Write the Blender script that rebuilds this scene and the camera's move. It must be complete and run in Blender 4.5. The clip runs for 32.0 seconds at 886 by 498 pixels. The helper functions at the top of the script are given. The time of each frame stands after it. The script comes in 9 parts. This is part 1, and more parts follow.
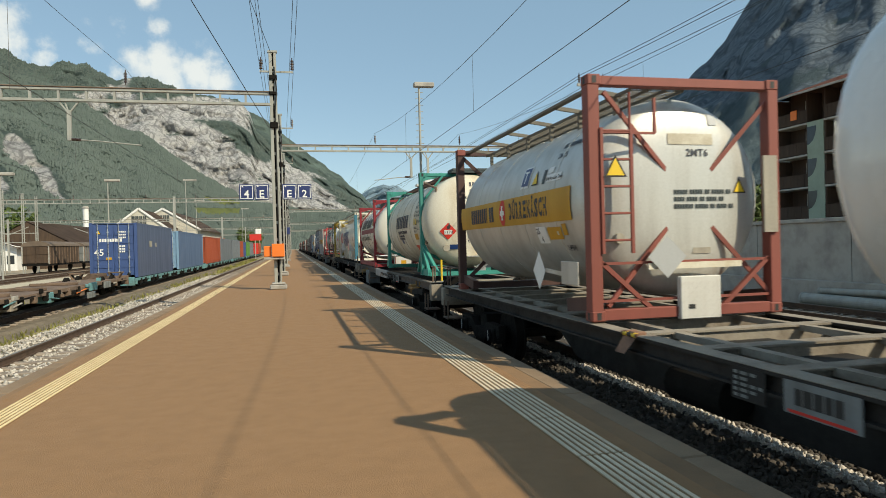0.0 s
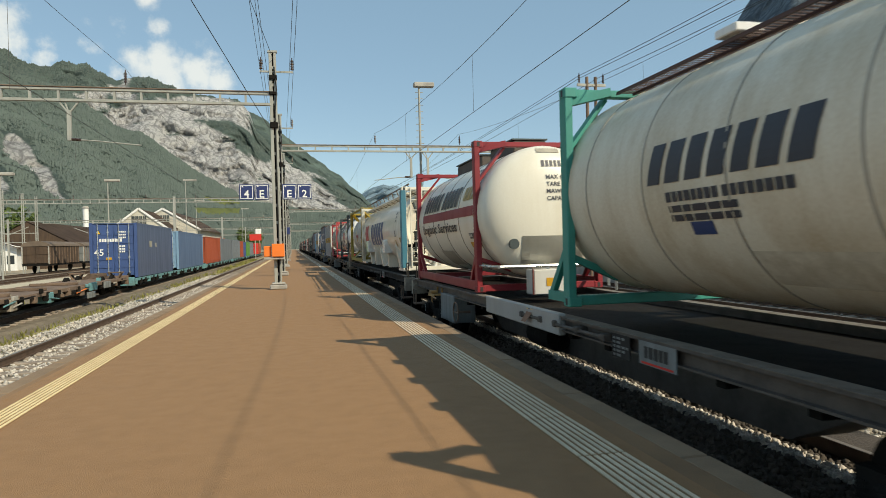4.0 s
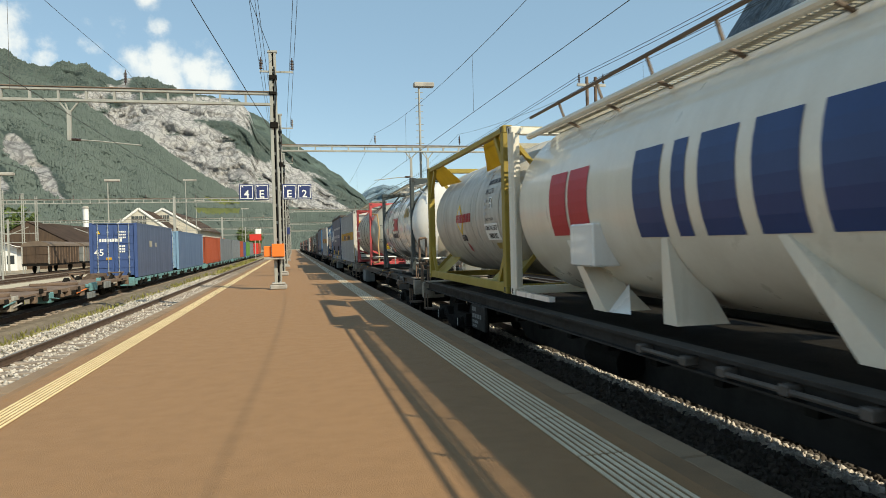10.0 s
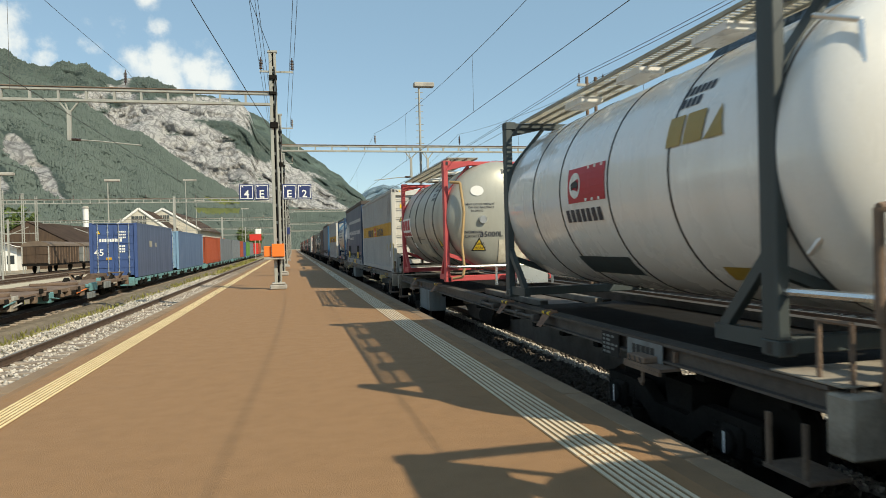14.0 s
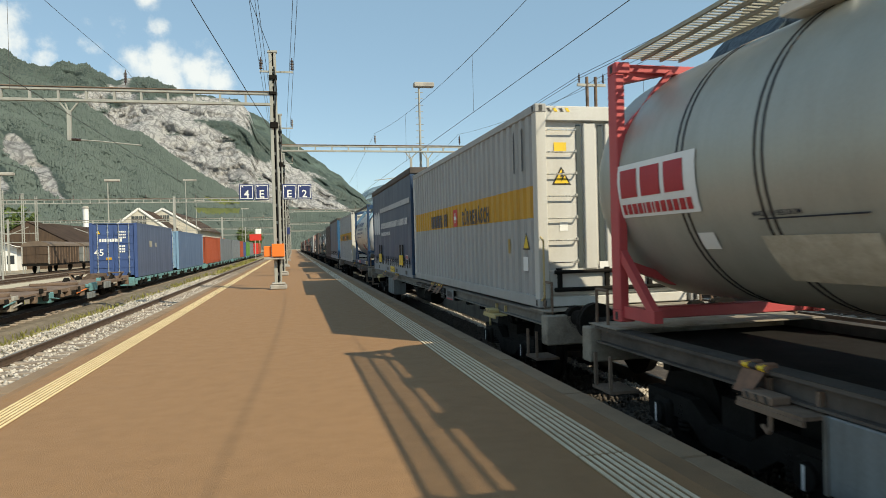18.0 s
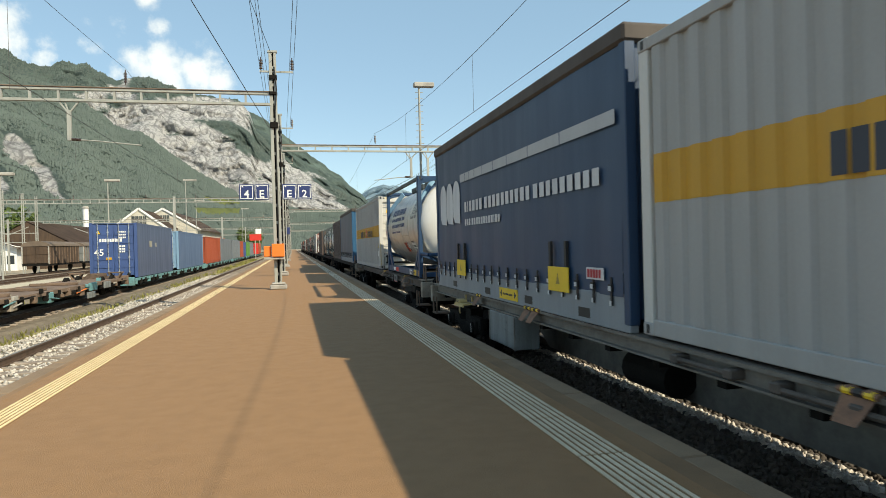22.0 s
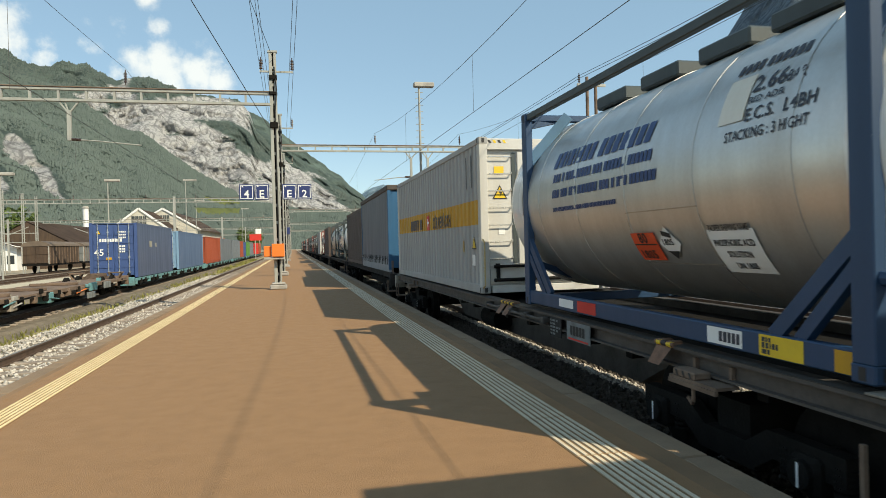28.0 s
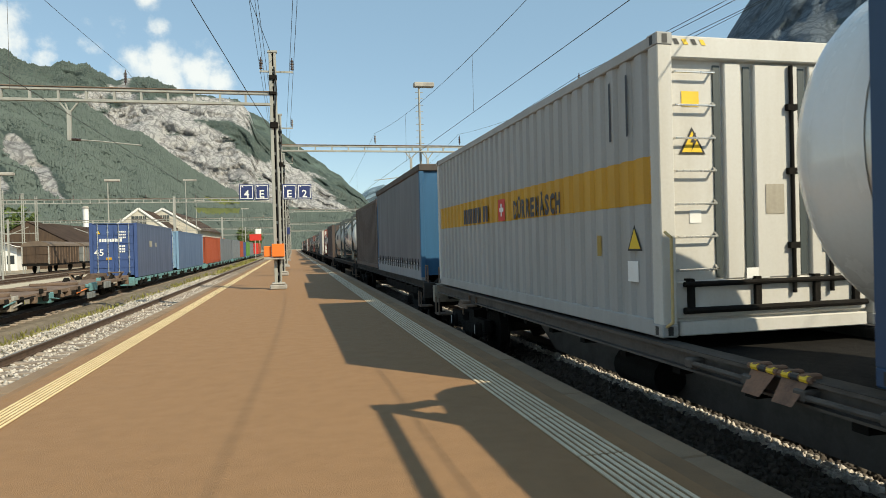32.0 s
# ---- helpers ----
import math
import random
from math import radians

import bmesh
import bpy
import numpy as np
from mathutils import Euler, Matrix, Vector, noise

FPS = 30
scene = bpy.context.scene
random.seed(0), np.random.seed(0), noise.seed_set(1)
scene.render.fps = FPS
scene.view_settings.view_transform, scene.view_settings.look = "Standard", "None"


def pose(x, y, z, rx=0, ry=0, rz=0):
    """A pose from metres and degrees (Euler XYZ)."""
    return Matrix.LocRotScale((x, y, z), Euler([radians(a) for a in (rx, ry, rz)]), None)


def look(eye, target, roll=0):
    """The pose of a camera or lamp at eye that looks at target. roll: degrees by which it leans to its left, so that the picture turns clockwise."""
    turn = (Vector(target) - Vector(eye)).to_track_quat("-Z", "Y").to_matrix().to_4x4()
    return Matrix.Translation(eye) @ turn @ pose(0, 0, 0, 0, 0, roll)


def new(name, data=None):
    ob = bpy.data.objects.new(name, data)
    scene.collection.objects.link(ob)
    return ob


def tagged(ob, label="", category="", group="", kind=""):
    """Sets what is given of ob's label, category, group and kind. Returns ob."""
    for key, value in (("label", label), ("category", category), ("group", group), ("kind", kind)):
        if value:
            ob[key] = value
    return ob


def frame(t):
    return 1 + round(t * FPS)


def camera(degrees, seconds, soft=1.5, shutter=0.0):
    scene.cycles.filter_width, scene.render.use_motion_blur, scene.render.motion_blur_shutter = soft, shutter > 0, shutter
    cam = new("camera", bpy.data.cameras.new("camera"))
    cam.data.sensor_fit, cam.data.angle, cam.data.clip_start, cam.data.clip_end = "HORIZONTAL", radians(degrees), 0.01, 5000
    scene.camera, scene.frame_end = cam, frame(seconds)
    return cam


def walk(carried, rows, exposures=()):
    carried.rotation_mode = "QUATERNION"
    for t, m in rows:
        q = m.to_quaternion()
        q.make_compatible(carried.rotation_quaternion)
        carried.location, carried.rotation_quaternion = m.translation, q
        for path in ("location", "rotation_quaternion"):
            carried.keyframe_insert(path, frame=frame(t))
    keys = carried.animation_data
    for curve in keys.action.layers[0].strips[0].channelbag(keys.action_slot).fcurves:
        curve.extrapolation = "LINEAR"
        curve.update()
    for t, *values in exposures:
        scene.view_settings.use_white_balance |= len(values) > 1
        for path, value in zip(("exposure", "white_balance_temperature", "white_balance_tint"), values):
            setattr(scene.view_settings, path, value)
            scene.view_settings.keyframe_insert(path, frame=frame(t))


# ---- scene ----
cam = camera(67.98, 32.0, soft=0.8, shutter=0.3)
YAW, PITCH = radians(12.9), radians(-0.49)
EYE = (0.0, 0.0, 1.5)
AIM = (math.sin(YAW) * math.cos(PITCH), math.cos(YAW) * math.cos(PITCH), 1.5 + math.sin(PITCH))
walk(cam, [(0.0, look(EYE, AIM, -1.48)), (32.0, look(EYE, AIM, -1.48))],
     exposures=[(t, e, 7550, 4) for t, e in ((0.0, 0.26), (3.0, 0.23), (8.0, 0.21), (9.5, 0.42), (13.0, 0.37), (16.5, 0.36), (19.0, 0.44), (23.0, 0.58), (25.0, 0.52), (28.0, 0.45), (32.0, 0.42))])

# ---- sky and sun ----
SUN_TO = Vector((2.59, -3.11, 3.33)).normalized()
SUN_EL = math.asin(SUN_TO.z)
SUN_AZ = math.atan2(SUN_TO.x, SUN_TO.y)


def make_world():
    w = bpy.data.worlds.new("sky")
    scene.world = w
    w.use_nodes = True
    nt = w.node_tree
    nt.nodes.clear()
    out = nt.nodes.new("ShaderNodeOutputWorld")
    bg = nt.nodes.new("ShaderNodeBackground")
    sky = nt.nodes.new("ShaderNodeTexSky")
    sky.sky_type = "NISHITA"
    sky.sun_disc = False
    sky.sun_elevation = SUN_EL
    sky.sun_rotation = SUN_AZ
    sky.air_density, sky.dust_density, sky.ozone_density = 1.0, 0.15, 0.6
    sky.altitude = 1400
    bg.inputs["Strength"].default_value = 0.15
    # an even blue mixed in between zenith and horizon, also filling the shade
    even = nt.nodes.new("ShaderNodeMix")
    even.data_type = "RGBA"
    even.inputs["Factor"].default_value = 0.62
    even.inputs["B"].default_value = (1.38, 2.41, 3.68, 1)
    nt.links.new(sky.outputs["Color"], even.inputs["A"])
    co = nt.nodes.new("ShaderNodeTexCoord")
    # cumulus: soft fractal noise inside a few cloud fields
    n1 = nt.nodes.new("ShaderNodeTexNoise")
    n1.inputs["Scale"].default_value = 21.0
    n1.inputs["Detail"].default_value = 9.0
    n1.inputs["Roughness"].default_value = 0.62
    nt.links.new(co.outputs["Generated"], n1.inputs["Vector"])
    fields = [(-20.4, 16.6, 1.7, .8), (-20.0, 14.9, 1.6, .9), (-18.0, 15.4, 1.0, .75), (-18.1, 14.3, 1.0, .8), (-15.0, 16.9, .8, .5), (-14.9, 15.4, 1.0, .7), (-12.9, 17.5, 1.3, .5), (-10.2, 17.5, 1.0, .75),
              (-10.7, 19.2, 1.2, .7), (-11.7, 14.3, 1.4, .9), (-12.9, 13.8, 1.2, .7), (-9.6, 14.8, 1.5, .95), (-9.2, 13.6, 1.6, 1.0), (-7.4, 14.0, 1.6, 1.0), (-6.1, 15.2, 1.2, .65), (-6.7, 16.3, .9, .5), (-5.6, 13.7, 1.3, .85),
              # clouds out of view, added to brighten the shaded sides
              (60, 14, 9, .8), (-100, 12, 10, .8), (150, 13, 12, .8), (95, 22, 10, .7), (-60, 25, 12, .8), (-140, 24, 14, .8), (170, 40, 12, .7), (60, 45, 12, .7)]
    total = None
    for az, el, rad, amp in fields:
        a, e = radians(az), radians(el)
        d = nt.nodes.new("ShaderNodeVectorMath")
        d.operation = "DISTANCE"
        nt.links.new(co.outputs["Generated"], d.inputs[0])
        d.inputs[1].default_value = (math.sin(a) * math.cos(e), math.cos(a) * math.cos(e), math.sin(e))
        m = nt.nodes.new("ShaderNodeMapRange")
        m.interpolation_type = "SMOOTHSTEP"
        nt.links.new(d.outputs["Value"], m.inputs["Value"])
        m.inputs["From Min"].default_value, m.inputs["From Max"].default_value = radians(rad) * 2.0, 0.0
        m.inputs["To Min"].default_value, m.inputs["To Max"].default_value = 0.0, amp
        if total is None:
            total = m.outputs["Result"]
        else:
            s = nt.nodes.new("ShaderNodeMath")
            s.operation = "MAXIMUM"
            nt.links.new(total, s.inputs[0])
            nt.links.new(m.outputs["Result"], s.inputs[1])
            total = s.outputs[0]
    add = nt.nodes.new("ShaderNodeMath")
    add.operation = "MULTIPLY_ADD"
    nt.links.new(total, add.inputs[0])
    add.inputs[1].default_value = 0.55
    nt.links.new(n1.outputs["Fac"], add.inputs[2])
    cl = nt.nodes.new("ShaderNodeMapRange")
    cl.interpolation_type = "SMOOTHSTEP"
    cl.inputs["From Min"].default_value, cl.inputs["From Max"].default_value = 0.68, 1.04
    nt.links.new(add.outputs[0], cl.inputs["Value"])
    gate = nt.nodes.new("ShaderNodeMath")
    gate.operation = "MULTIPLY"
    nt.links.new(cl.outputs["Result"], gate.inputs[0])
    gate.inputs[1].default_value = 0.72
    mix = nt.nodes.new("ShaderNodeMix")
    mix.data_type = "RGBA"
    mix.inputs["B"].default_value = (5.4, 5.6, 5.9, 1)
    nt.links.new(gate.outputs[0], mix.inputs["Factor"])
    nt.links.new(even.outputs["Result"], mix.inputs["A"])
    nt.links.new(mix.outputs["Result"], bg.inputs["Color"])
    nt.links.new(bg.outputs["Background"], out.inputs["Surface"])


make_world()
sun = new("sun", bpy.data.lights.new("sun", "SUN"))
sun.data.energy, sun.data.angle, sun.data.color = 4.0, radians(0.53), (1.0, 0.93, 0.82)
sun.matrix_world = look(SUN_TO * 50, (0, 0, 0))


# ---- materials ----
def material(name, base, dark=None, rough=0.6, metal=0.0, scale=3.0, fine=40.0, bump=0.1, dirt=0.35, streak=False, spread=0.0, coat=0.0, gloss=0.5):
    """Two scales of variation between base and dark, a fine bump, and streaks that run down where asked."""
    m = bpy.data.materials.new(name)
    m.use_nodes = True
    nt = m.node_tree
    b = nt.nodes["Principled BSDF"]
    co = nt.nodes.new("ShaderNodeTexCoord")
    mp = nt.nodes.new("ShaderNodeMapping")
    nt.links.new(co.outputs["Object"], mp.inputs["Vector"])
    if streak:
        mp.inputs["Scale"].default_value = (1, 1, 0.12)
    n1 = nt.nodes.new("ShaderNodeTexNoise")
    n1.inputs["Scale"].default_value, n1.inputs["Detail"].default_value, n1.inputs["Roughness"].default_value = scale, 6, 0.6
    n2 = nt.nodes.new("ShaderNodeTexNoise")
    n2.inputs["Scale"].default_value, n2.inputs["Detail"].default_value = fine, 4
    nt.links.new(mp.outputs["Vector"], n1.inputs["Vector"])
    nt.links.new(co.outputs["Object"], n2.inputs["Vector"])
    ramp = nt.nodes.new("ShaderNodeMapRange")
    ramp.inputs["From Min"].default_value, ramp.inputs["From Max"].default_value = 0.42, 0.72
    nt.links.new(n1.outputs["Fac"], ramp.inputs["Value"])
    mul = nt.nodes.new("ShaderNodeMath")
    mul.operation = "MULTIPLY_ADD"
    nt.links.new(n2.outputs["Fac"], mul.inputs[0])
    mul.inputs[1].default_value = 0.8
    mul.inputs[2].default_value = -0.25
    mix0 = nt.nodes.new("ShaderNodeMath")
    mix0.operation = "ADD"
    nt.links.new(ramp.outputs["Result"], mix0.inputs[0])
    nt.links.new(mul.outputs[0], mix0.inputs[1])
    fac = nt.nodes.new("ShaderNodeMath")
    fac.operation = "MULTIPLY"
    fac.use_clamp = True
    nt.links.new(mix0.outputs[0], fac.inputs[0])
    fac.inputs[1].default_value = dirt
    mix = nt.nodes.new("ShaderNodeMix")
    mix.data_type = "RGBA"
    dark = dark or tuple(c * 0.55 for c in base)
    mix.inputs["A"].default_value, mix.inputs["B"].default_value = (*base, 1), (*dark, 1)
    nt.links.new(fac.outputs[0], mix.inputs["Factor"])
    color = mix.outputs["Result"]
    if spread:
        info = nt.nodes.new("ShaderNodeObjectInfo")
        geo = nt.nodes.new("ShaderNodeNewGeometry")
        rsum = nt.nodes.new("ShaderNodeMath")
        rsum.operation = "ADD"
        nt.links.new(info.outputs["Random"], rsum.inputs[0])
        nt.links.new(geo.outputs["Random Per Island"], rsum.inputs[1])
        rr = nt.nodes.new("ShaderNodeMapRange")
        rr.inputs["From Max"].default_value = 2.0
        rr.inputs["To Min"].default_value, rr.inputs["To Max"].default_value = 1 - spread, 1 + spread
        nt.links.new(rsum.outputs[0], rr.inputs["Value"])
        hsv = nt.nodes.new("ShaderNodeHueSaturation")
        nt.links.new(rr.outputs["Result"], hsv.inputs["Value"])
        nt.links.new(color, hsv.inputs["Color"])
        color = hsv.outputs["Color"]
    nt.links.new(color, b.inputs["Base Color"])
    b.inputs["Metallic"].default_value = metal
    rg = nt.nodes.new("ShaderNodeMapRange")
    rg.inputs["To Min"].default_value, rg.inputs["To Max"].default_value = max(0.05, rough - 0.12), min(1, rough + 0.18)
    nt.links.new(n1.outputs["Fac"], rg.inputs["Value"])
    nt.links.new(rg.outputs["Result"], b.inputs["Roughness"])
    b.inputs["Coat Weight"].default_value = coat
    b.inputs["Specular IOR Level"].default_value = gloss
    if bump:
        bp = nt.nodes.new("ShaderNodeBump")
        bp.inputs["Strength"].default_value, bp.inputs["Distance"].default_value = bump, 0.02
        nt.links.new(n2.outputs["Fac"], bp.inputs["Height"])
        nt.links.new(bp.outputs["Normal"], b.inputs["Normal"])
    return m


M = {}
M["asphalt"] = material("platform_asphalt", (0.302, 0.168, 0.079), (0.245, 0.138, 0.066), 0.85, scale=4.5, fine=160, bump=0.5, dirt=0.6)
# Darker copy of the platform asphalt; the train-side shade is in its tone.
M["asphalt_edge"] = material("edge_asphalt", (0.265, 0.155, 0.078), (0.17, 0.105, 0.058), 0.9, scale=1.2, fine=80, bump=0.3, dirt=0.8)

M["kerb"] = material("kerb_concrete", (0.27, 0.185, 0.115), (0.16, 0.11, 0.07), 0.88, scale=1.3, fine=60, bump=0.3, dirt=0.8, spread=0.1)
M["concrete"] = material("concrete", (0.42, 0.40, 0.36), (0.22, 0.20, 0.18), 0.85, scale=1.5, fine=50, bump=0.3, dirt=0.7)
M["tactile"] = material("tactile_paint", (0.80, 0.66, 0.39), (0.52, 0.37, 0.19), 0.7, scale=2.6, fine=70, bump=0.2, dirt=0.7, spread=0.08)
M["tactile_grey"] = material("grey_tactile_paint", (0.68, 0.585, 0.435), (0.44, 0.35, 0.24), 0.7, scale=2.6, fine=70, bump=0.2, dirt=0.7, spread=0.08)
M["ballast"] = material("ballast_stone", (0.40, 0.37, 0.33), (0.16, 0.14, 0.12), 0.9, scale=7, fine=60, bump=0.3, dirt=0.7, spread=0.55)
# Pale stone; between the train's rails it also paints the sunlit strip.
M["ballast_pale"] = material("pale_sunlit_ballast", (0.66, 0.61, 0.54), (0.36, 0.30, 0.24), 0.9, scale=7, fine=60, bump=0.3, dirt=0.6, spread=0.5)
# Stone colour darkened to stand for the shade beside and below the train.
M["ballast_dark"] = material("shaded_ballast", (0.075, 0.062, 0.050), (0.035, 0.028, 0.022), 0.9, scale=7, fine=60, bump=0.3, dirt=0.7, spread=0.6)
M["bed_pale"] = material("sandy_track_bed", (0.20, 0.165, 0.12), (0.10, 0.08, 0.058), 0.95, scale=2.5, fine=24, bump=0.9, dirt=0.8)
# Bed colour taken down to deepen the shade under the train.
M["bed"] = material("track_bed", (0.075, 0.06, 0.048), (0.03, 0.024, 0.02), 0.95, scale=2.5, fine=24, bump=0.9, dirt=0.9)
M["sleeper"] = material("sleeper_wood", (0.30, 0.25, 0.20), (0.13, 0.10, 0.08), 0.9, scale=2, fine=40, bump=0.3, dirt=0.8, spread=0.25)
M["rail_side"] = material("rail_rust", (0.095, 0.058, 0.038), (0.045, 0.028, 0.02), 0.8, scale=4, fine=60, dirt=0.7)
M["rail_top"] = material("rail_head", (0.20, 0.185, 0.17), (0.10, 0.08, 0.07), 0.65, 0.3, scale=3, fine=30, bump=0.02)
M["gravel"] = material("yard_gravel", (0.34, 0.28, 0.20), (0.20, 0.16, 0.11), 0.95, scale=0.6, fine=14, bump=0.8, dirt=0.9)
M["grass"] = material("grass_blades", (0.22, 0.21, 0.06), (0.13, 0.14, 0.04), 0.9, scale=2, fine=20, bump=0.2, spread=0.4)
M["sand"] = material("beige_paving", (0.50, 0.44, 0.33), (0.36, 0.31, 0.22), 0.9, scale=0.8, fine=18, bump=0.3, dirt=0.7)
M["galv"] = material("galvanised_steel", (0.38, 0.385, 0.355), (0.22, 0.215, 0.19), 0.6, 0.15, scale=2.5, fine=45, dirt=0.6, streak=True)
M["wire"] = material("wire", (0.07, 0.065, 0.06), None, 0.5, 0.6, bump=0)
M["ceramic"] = material("insulator", (0.045, 0.026, 0.020), None, 0.25, 0, bump=0)
M["navy"] = material("sign_blue", (0.02, 0.035, 0.13), None, 0.4, bump=0, dirt=0.2)
M["white"] = material("white_paint", (0.80, 0.80, 0.78), (0.55, 0.54, 0.50), 0.5, scale=2, dirt=0.35, bump=0.02)
M["black"] = material("black_paint", (0.018, 0.018, 0.018), (0.05, 0.045, 0.04), 0.55, bump=0.02)
M["orange"] = material("orange_panel", (0.85, 0.20, 0.03), (0.6, 0.13, 0.02), 0.5, bump=0.02, dirt=0.25)
M["yellow"] = material("yellow_paint", (0.78, 0.52, 0.03), (0.5, 0.33, 0.03), 0.5, bump=0.02, dirt=0.35)
M["red"] = material("red_paint", (0.62, 0.03, 0.02), (0.4, 0.03, 0.02), 0.5, bump=0.02, dirt=0.3)
# Grime colour pushed near black so the shade below the wagons is in it.
M["under"] = material("grime_and_shade", (0.013, 0.0115, 0.010), (0.008, 0.007, 0.006), 0.9, scale=4, fine=40, bump=0.4, dirt=0.8, gloss=0.15)
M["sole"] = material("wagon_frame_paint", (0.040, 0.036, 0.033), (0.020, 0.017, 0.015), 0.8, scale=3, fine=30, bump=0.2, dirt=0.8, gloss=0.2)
M["sole_grey"] = material("worn_grey_frame", (0.17, 0.158, 0.138), (0.085, 0.075, 0.062), 0.7, scale=3, fine=30, bump=0.2, dirt=0.8)
M["sole_brown"] = material("worn_brown_frame", (0.095, 0.078, 0.066), (0.045, 0.037, 0.031), 0.7, scale=3, fine=30, bump=0.2, dirt=0.8)
M["latch_rust"] = material("rusty_latch", (0.24, 0.125, 0.075), (0.10, 0.06, 0.045), 0.8, scale=6, fine=40, bump=0.3, dirt=0.8)
# Darker copy of the deck steel, with the shade below the containers in it.
M["deck_dark"] = material("shaded_deck", (0.050, 0.043, 0.037), (0.026, 0.022, 0.018), 0.85, 0.0, scale=3, fine=40, bump=0.2, dirt=0.7)
M["deck_mid"] = material("worn_deck", (0.17, 0.15, 0.125), (0.07, 0.058, 0.046), 0.8, 0.0, scale=3, fine=40, bump=0.2, dirt=0.8)
M["deck"] = material("deck_steel", (0.30, 0.265, 0.215), (0.13, 0.10, 0.075), 0.8, 0.0, scale=3, fine=40, bump=0.2, dirt=0.8)
M["rust"] = material("rusty_wagon", (0.20, 0.135, 0.095), (0.085, 0.058, 0.042), 0.85, scale=2, fine=30, bump=0.3, dirt=0.85)
M["teal_frame"] = material("wagon_teal", (0.12, 0.30, 0.32), (0.09, 0.12, 0.11), 0.65, scale=2, fine=30, dirt=0.8)
M["grate"] = material("walkway_grating", (0.38, 0.36, 0.29), (0.21, 0.19, 0.15), 0.6, 0.4, dirt=0.6)
M["chrome"] = material("stainless_pipe", (0.72, 0.72, 0.70), (0.5, 0.5, 0.48), 0.25, 0.9, bump=0.02)
M["chrome_dull"] = material("brushed_plate", (0.50, 0.49, 0.44), (0.33, 0.31, 0.26), 0.38, 0.85, scale=3, fine=60, bump=0.03)
M["dirtpatch"] = material("worn_label", (0.42, 0.37, 0.28), (0.60, 0.56, 0.46), 0.7, scale=7, fine=50, dirt=0.9)


# ---- small building kit ----
def part(name, bm, mat, parent=None, label="", smooth=False):
    me = bpy.data.meshes.new(name)
    bmesh.ops.recalc_face_normals(bm, faces=bm.faces)
    bm.to_mesh(me)
    bm.free()
    if smooth:
        for p in me.polygons:
            p.use_smooth = True
        me.set_sharp_from_angle(angle=radians(40))
    me.materials.append(mat)
    ob = new(name, me)
    if parent is not None:
        ob.parent = parent
    if label:
        ob["label"] = label
    return ob


def raw(name, verts, faces, mat, parent=None, label="", smooth=False):
    me = bpy.data.meshes.new(name)
    me.from_pydata(verts, [], faces)
    me.materials.append(mat)
    if smooth:
        me.polygons.foreach_set("use_smooth", [True] * len(me.polygons))
    ob = new(name, me)
    if parent is not None:
        ob.parent = parent
    if label:
        ob["label"] = label
    return ob


def share(name, me, m, parent):
    ob = new(name, me)
    ob.parent = parent
    ob.matrix_basis = m
    return ob


def thing(name, at=(0, 0, 0), label="", category="", group="", kind="", rz=0):
    e = new(name)
    e.empty_display_size = 0.2
    e.matrix_basis = pose(*at, 0, 0, rz)
    return tagged(e, label, category, group, kind)


def box(bm, x0, x1, y0, y1, z0, z1, bevel=0.0):
    r = bmesh.ops.create_cube(bm, size=1.0)
    for v in r["verts"]:
        v.co = ((x0 + x1) / 2 + v.co.x * (x1 - x0), (y0 + y1) / 2 + v.co.y * (y1 - y0), (z0 + z1) / 2 + v.co.z * (z1 - z0))
    if bevel:
        es = {e for v in r["verts"] for e in v.link_edges}
        bmesh.ops.bevel(bm, geom=list(es), offset=bevel, segments=1, affect="EDGES")


def bar(bm, p, q, w, h=None):
    """A square bar from p to q."""
    h = h or w
    p, q = Vector(p), Vector(q)
    d = q - p
    if d.length < 1e-5:
        return
    turn = d.to_track_quat("Y", "Z").to_matrix().to_4x4()
    r = bmesh.ops.create_cube(bm, size=1.0)
    for v in r["verts"]:
        v.co = p + turn @ Vector((v.co.x * w, (v.co.y + 0.5) * d.length, v.co.z * h))


def rod(bm, p, q, r, seg=8, r2=None):
    p, q = Vector(p), Vector(q)
    d = q - p
    if d.length < 1e-5:
        return
    turn = d.to_track_quat("Z", "Y").to_matrix().to_4x4()
    bmesh.ops.create_cone(bm, cap_ends=True, segments=seg, radius1=r, radius2=r if r2 is None else r2, depth=d.length,
                          matrix=Matrix.Translation((p + q) / 2) @ turn)


def pipe(bm, pts, r, seg=8):
    for a, b in zip(pts, pts[1:]):
        rod(bm, a, b, r, seg)


def lathe_y(bm, prof, cx, cz, seg=40):
    """A body of revolution round a line along y: prof holds (y, radius)."""
    rings = []
    for y, r in prof:
        if r < 1e-4:
            rings.append([bm.verts.new((cx, y, cz))])
        else:
            rings.append([bm.verts.new((cx + r * math.cos(2 * math.pi * k / seg), y, cz + r * math.sin(2 * math.pi * k / seg))) for k in range(seg)])
    for a, b in zip(rings, rings[1:]):
        for k in range(seg):
            k2 = (k + 1) % seg
            if len(a) == 1 and len(b) > 1:
                bm.faces.new((a[0], b[k], b[k2]))
            elif len(b) == 1 and len(a) > 1:
                bm.faces.new((a[k], b[0], a[k2]))
            elif len(a) > 1:
                bm.faces.new((a[k], b[k], b[k2], a[k2]))


TEXTS = {}


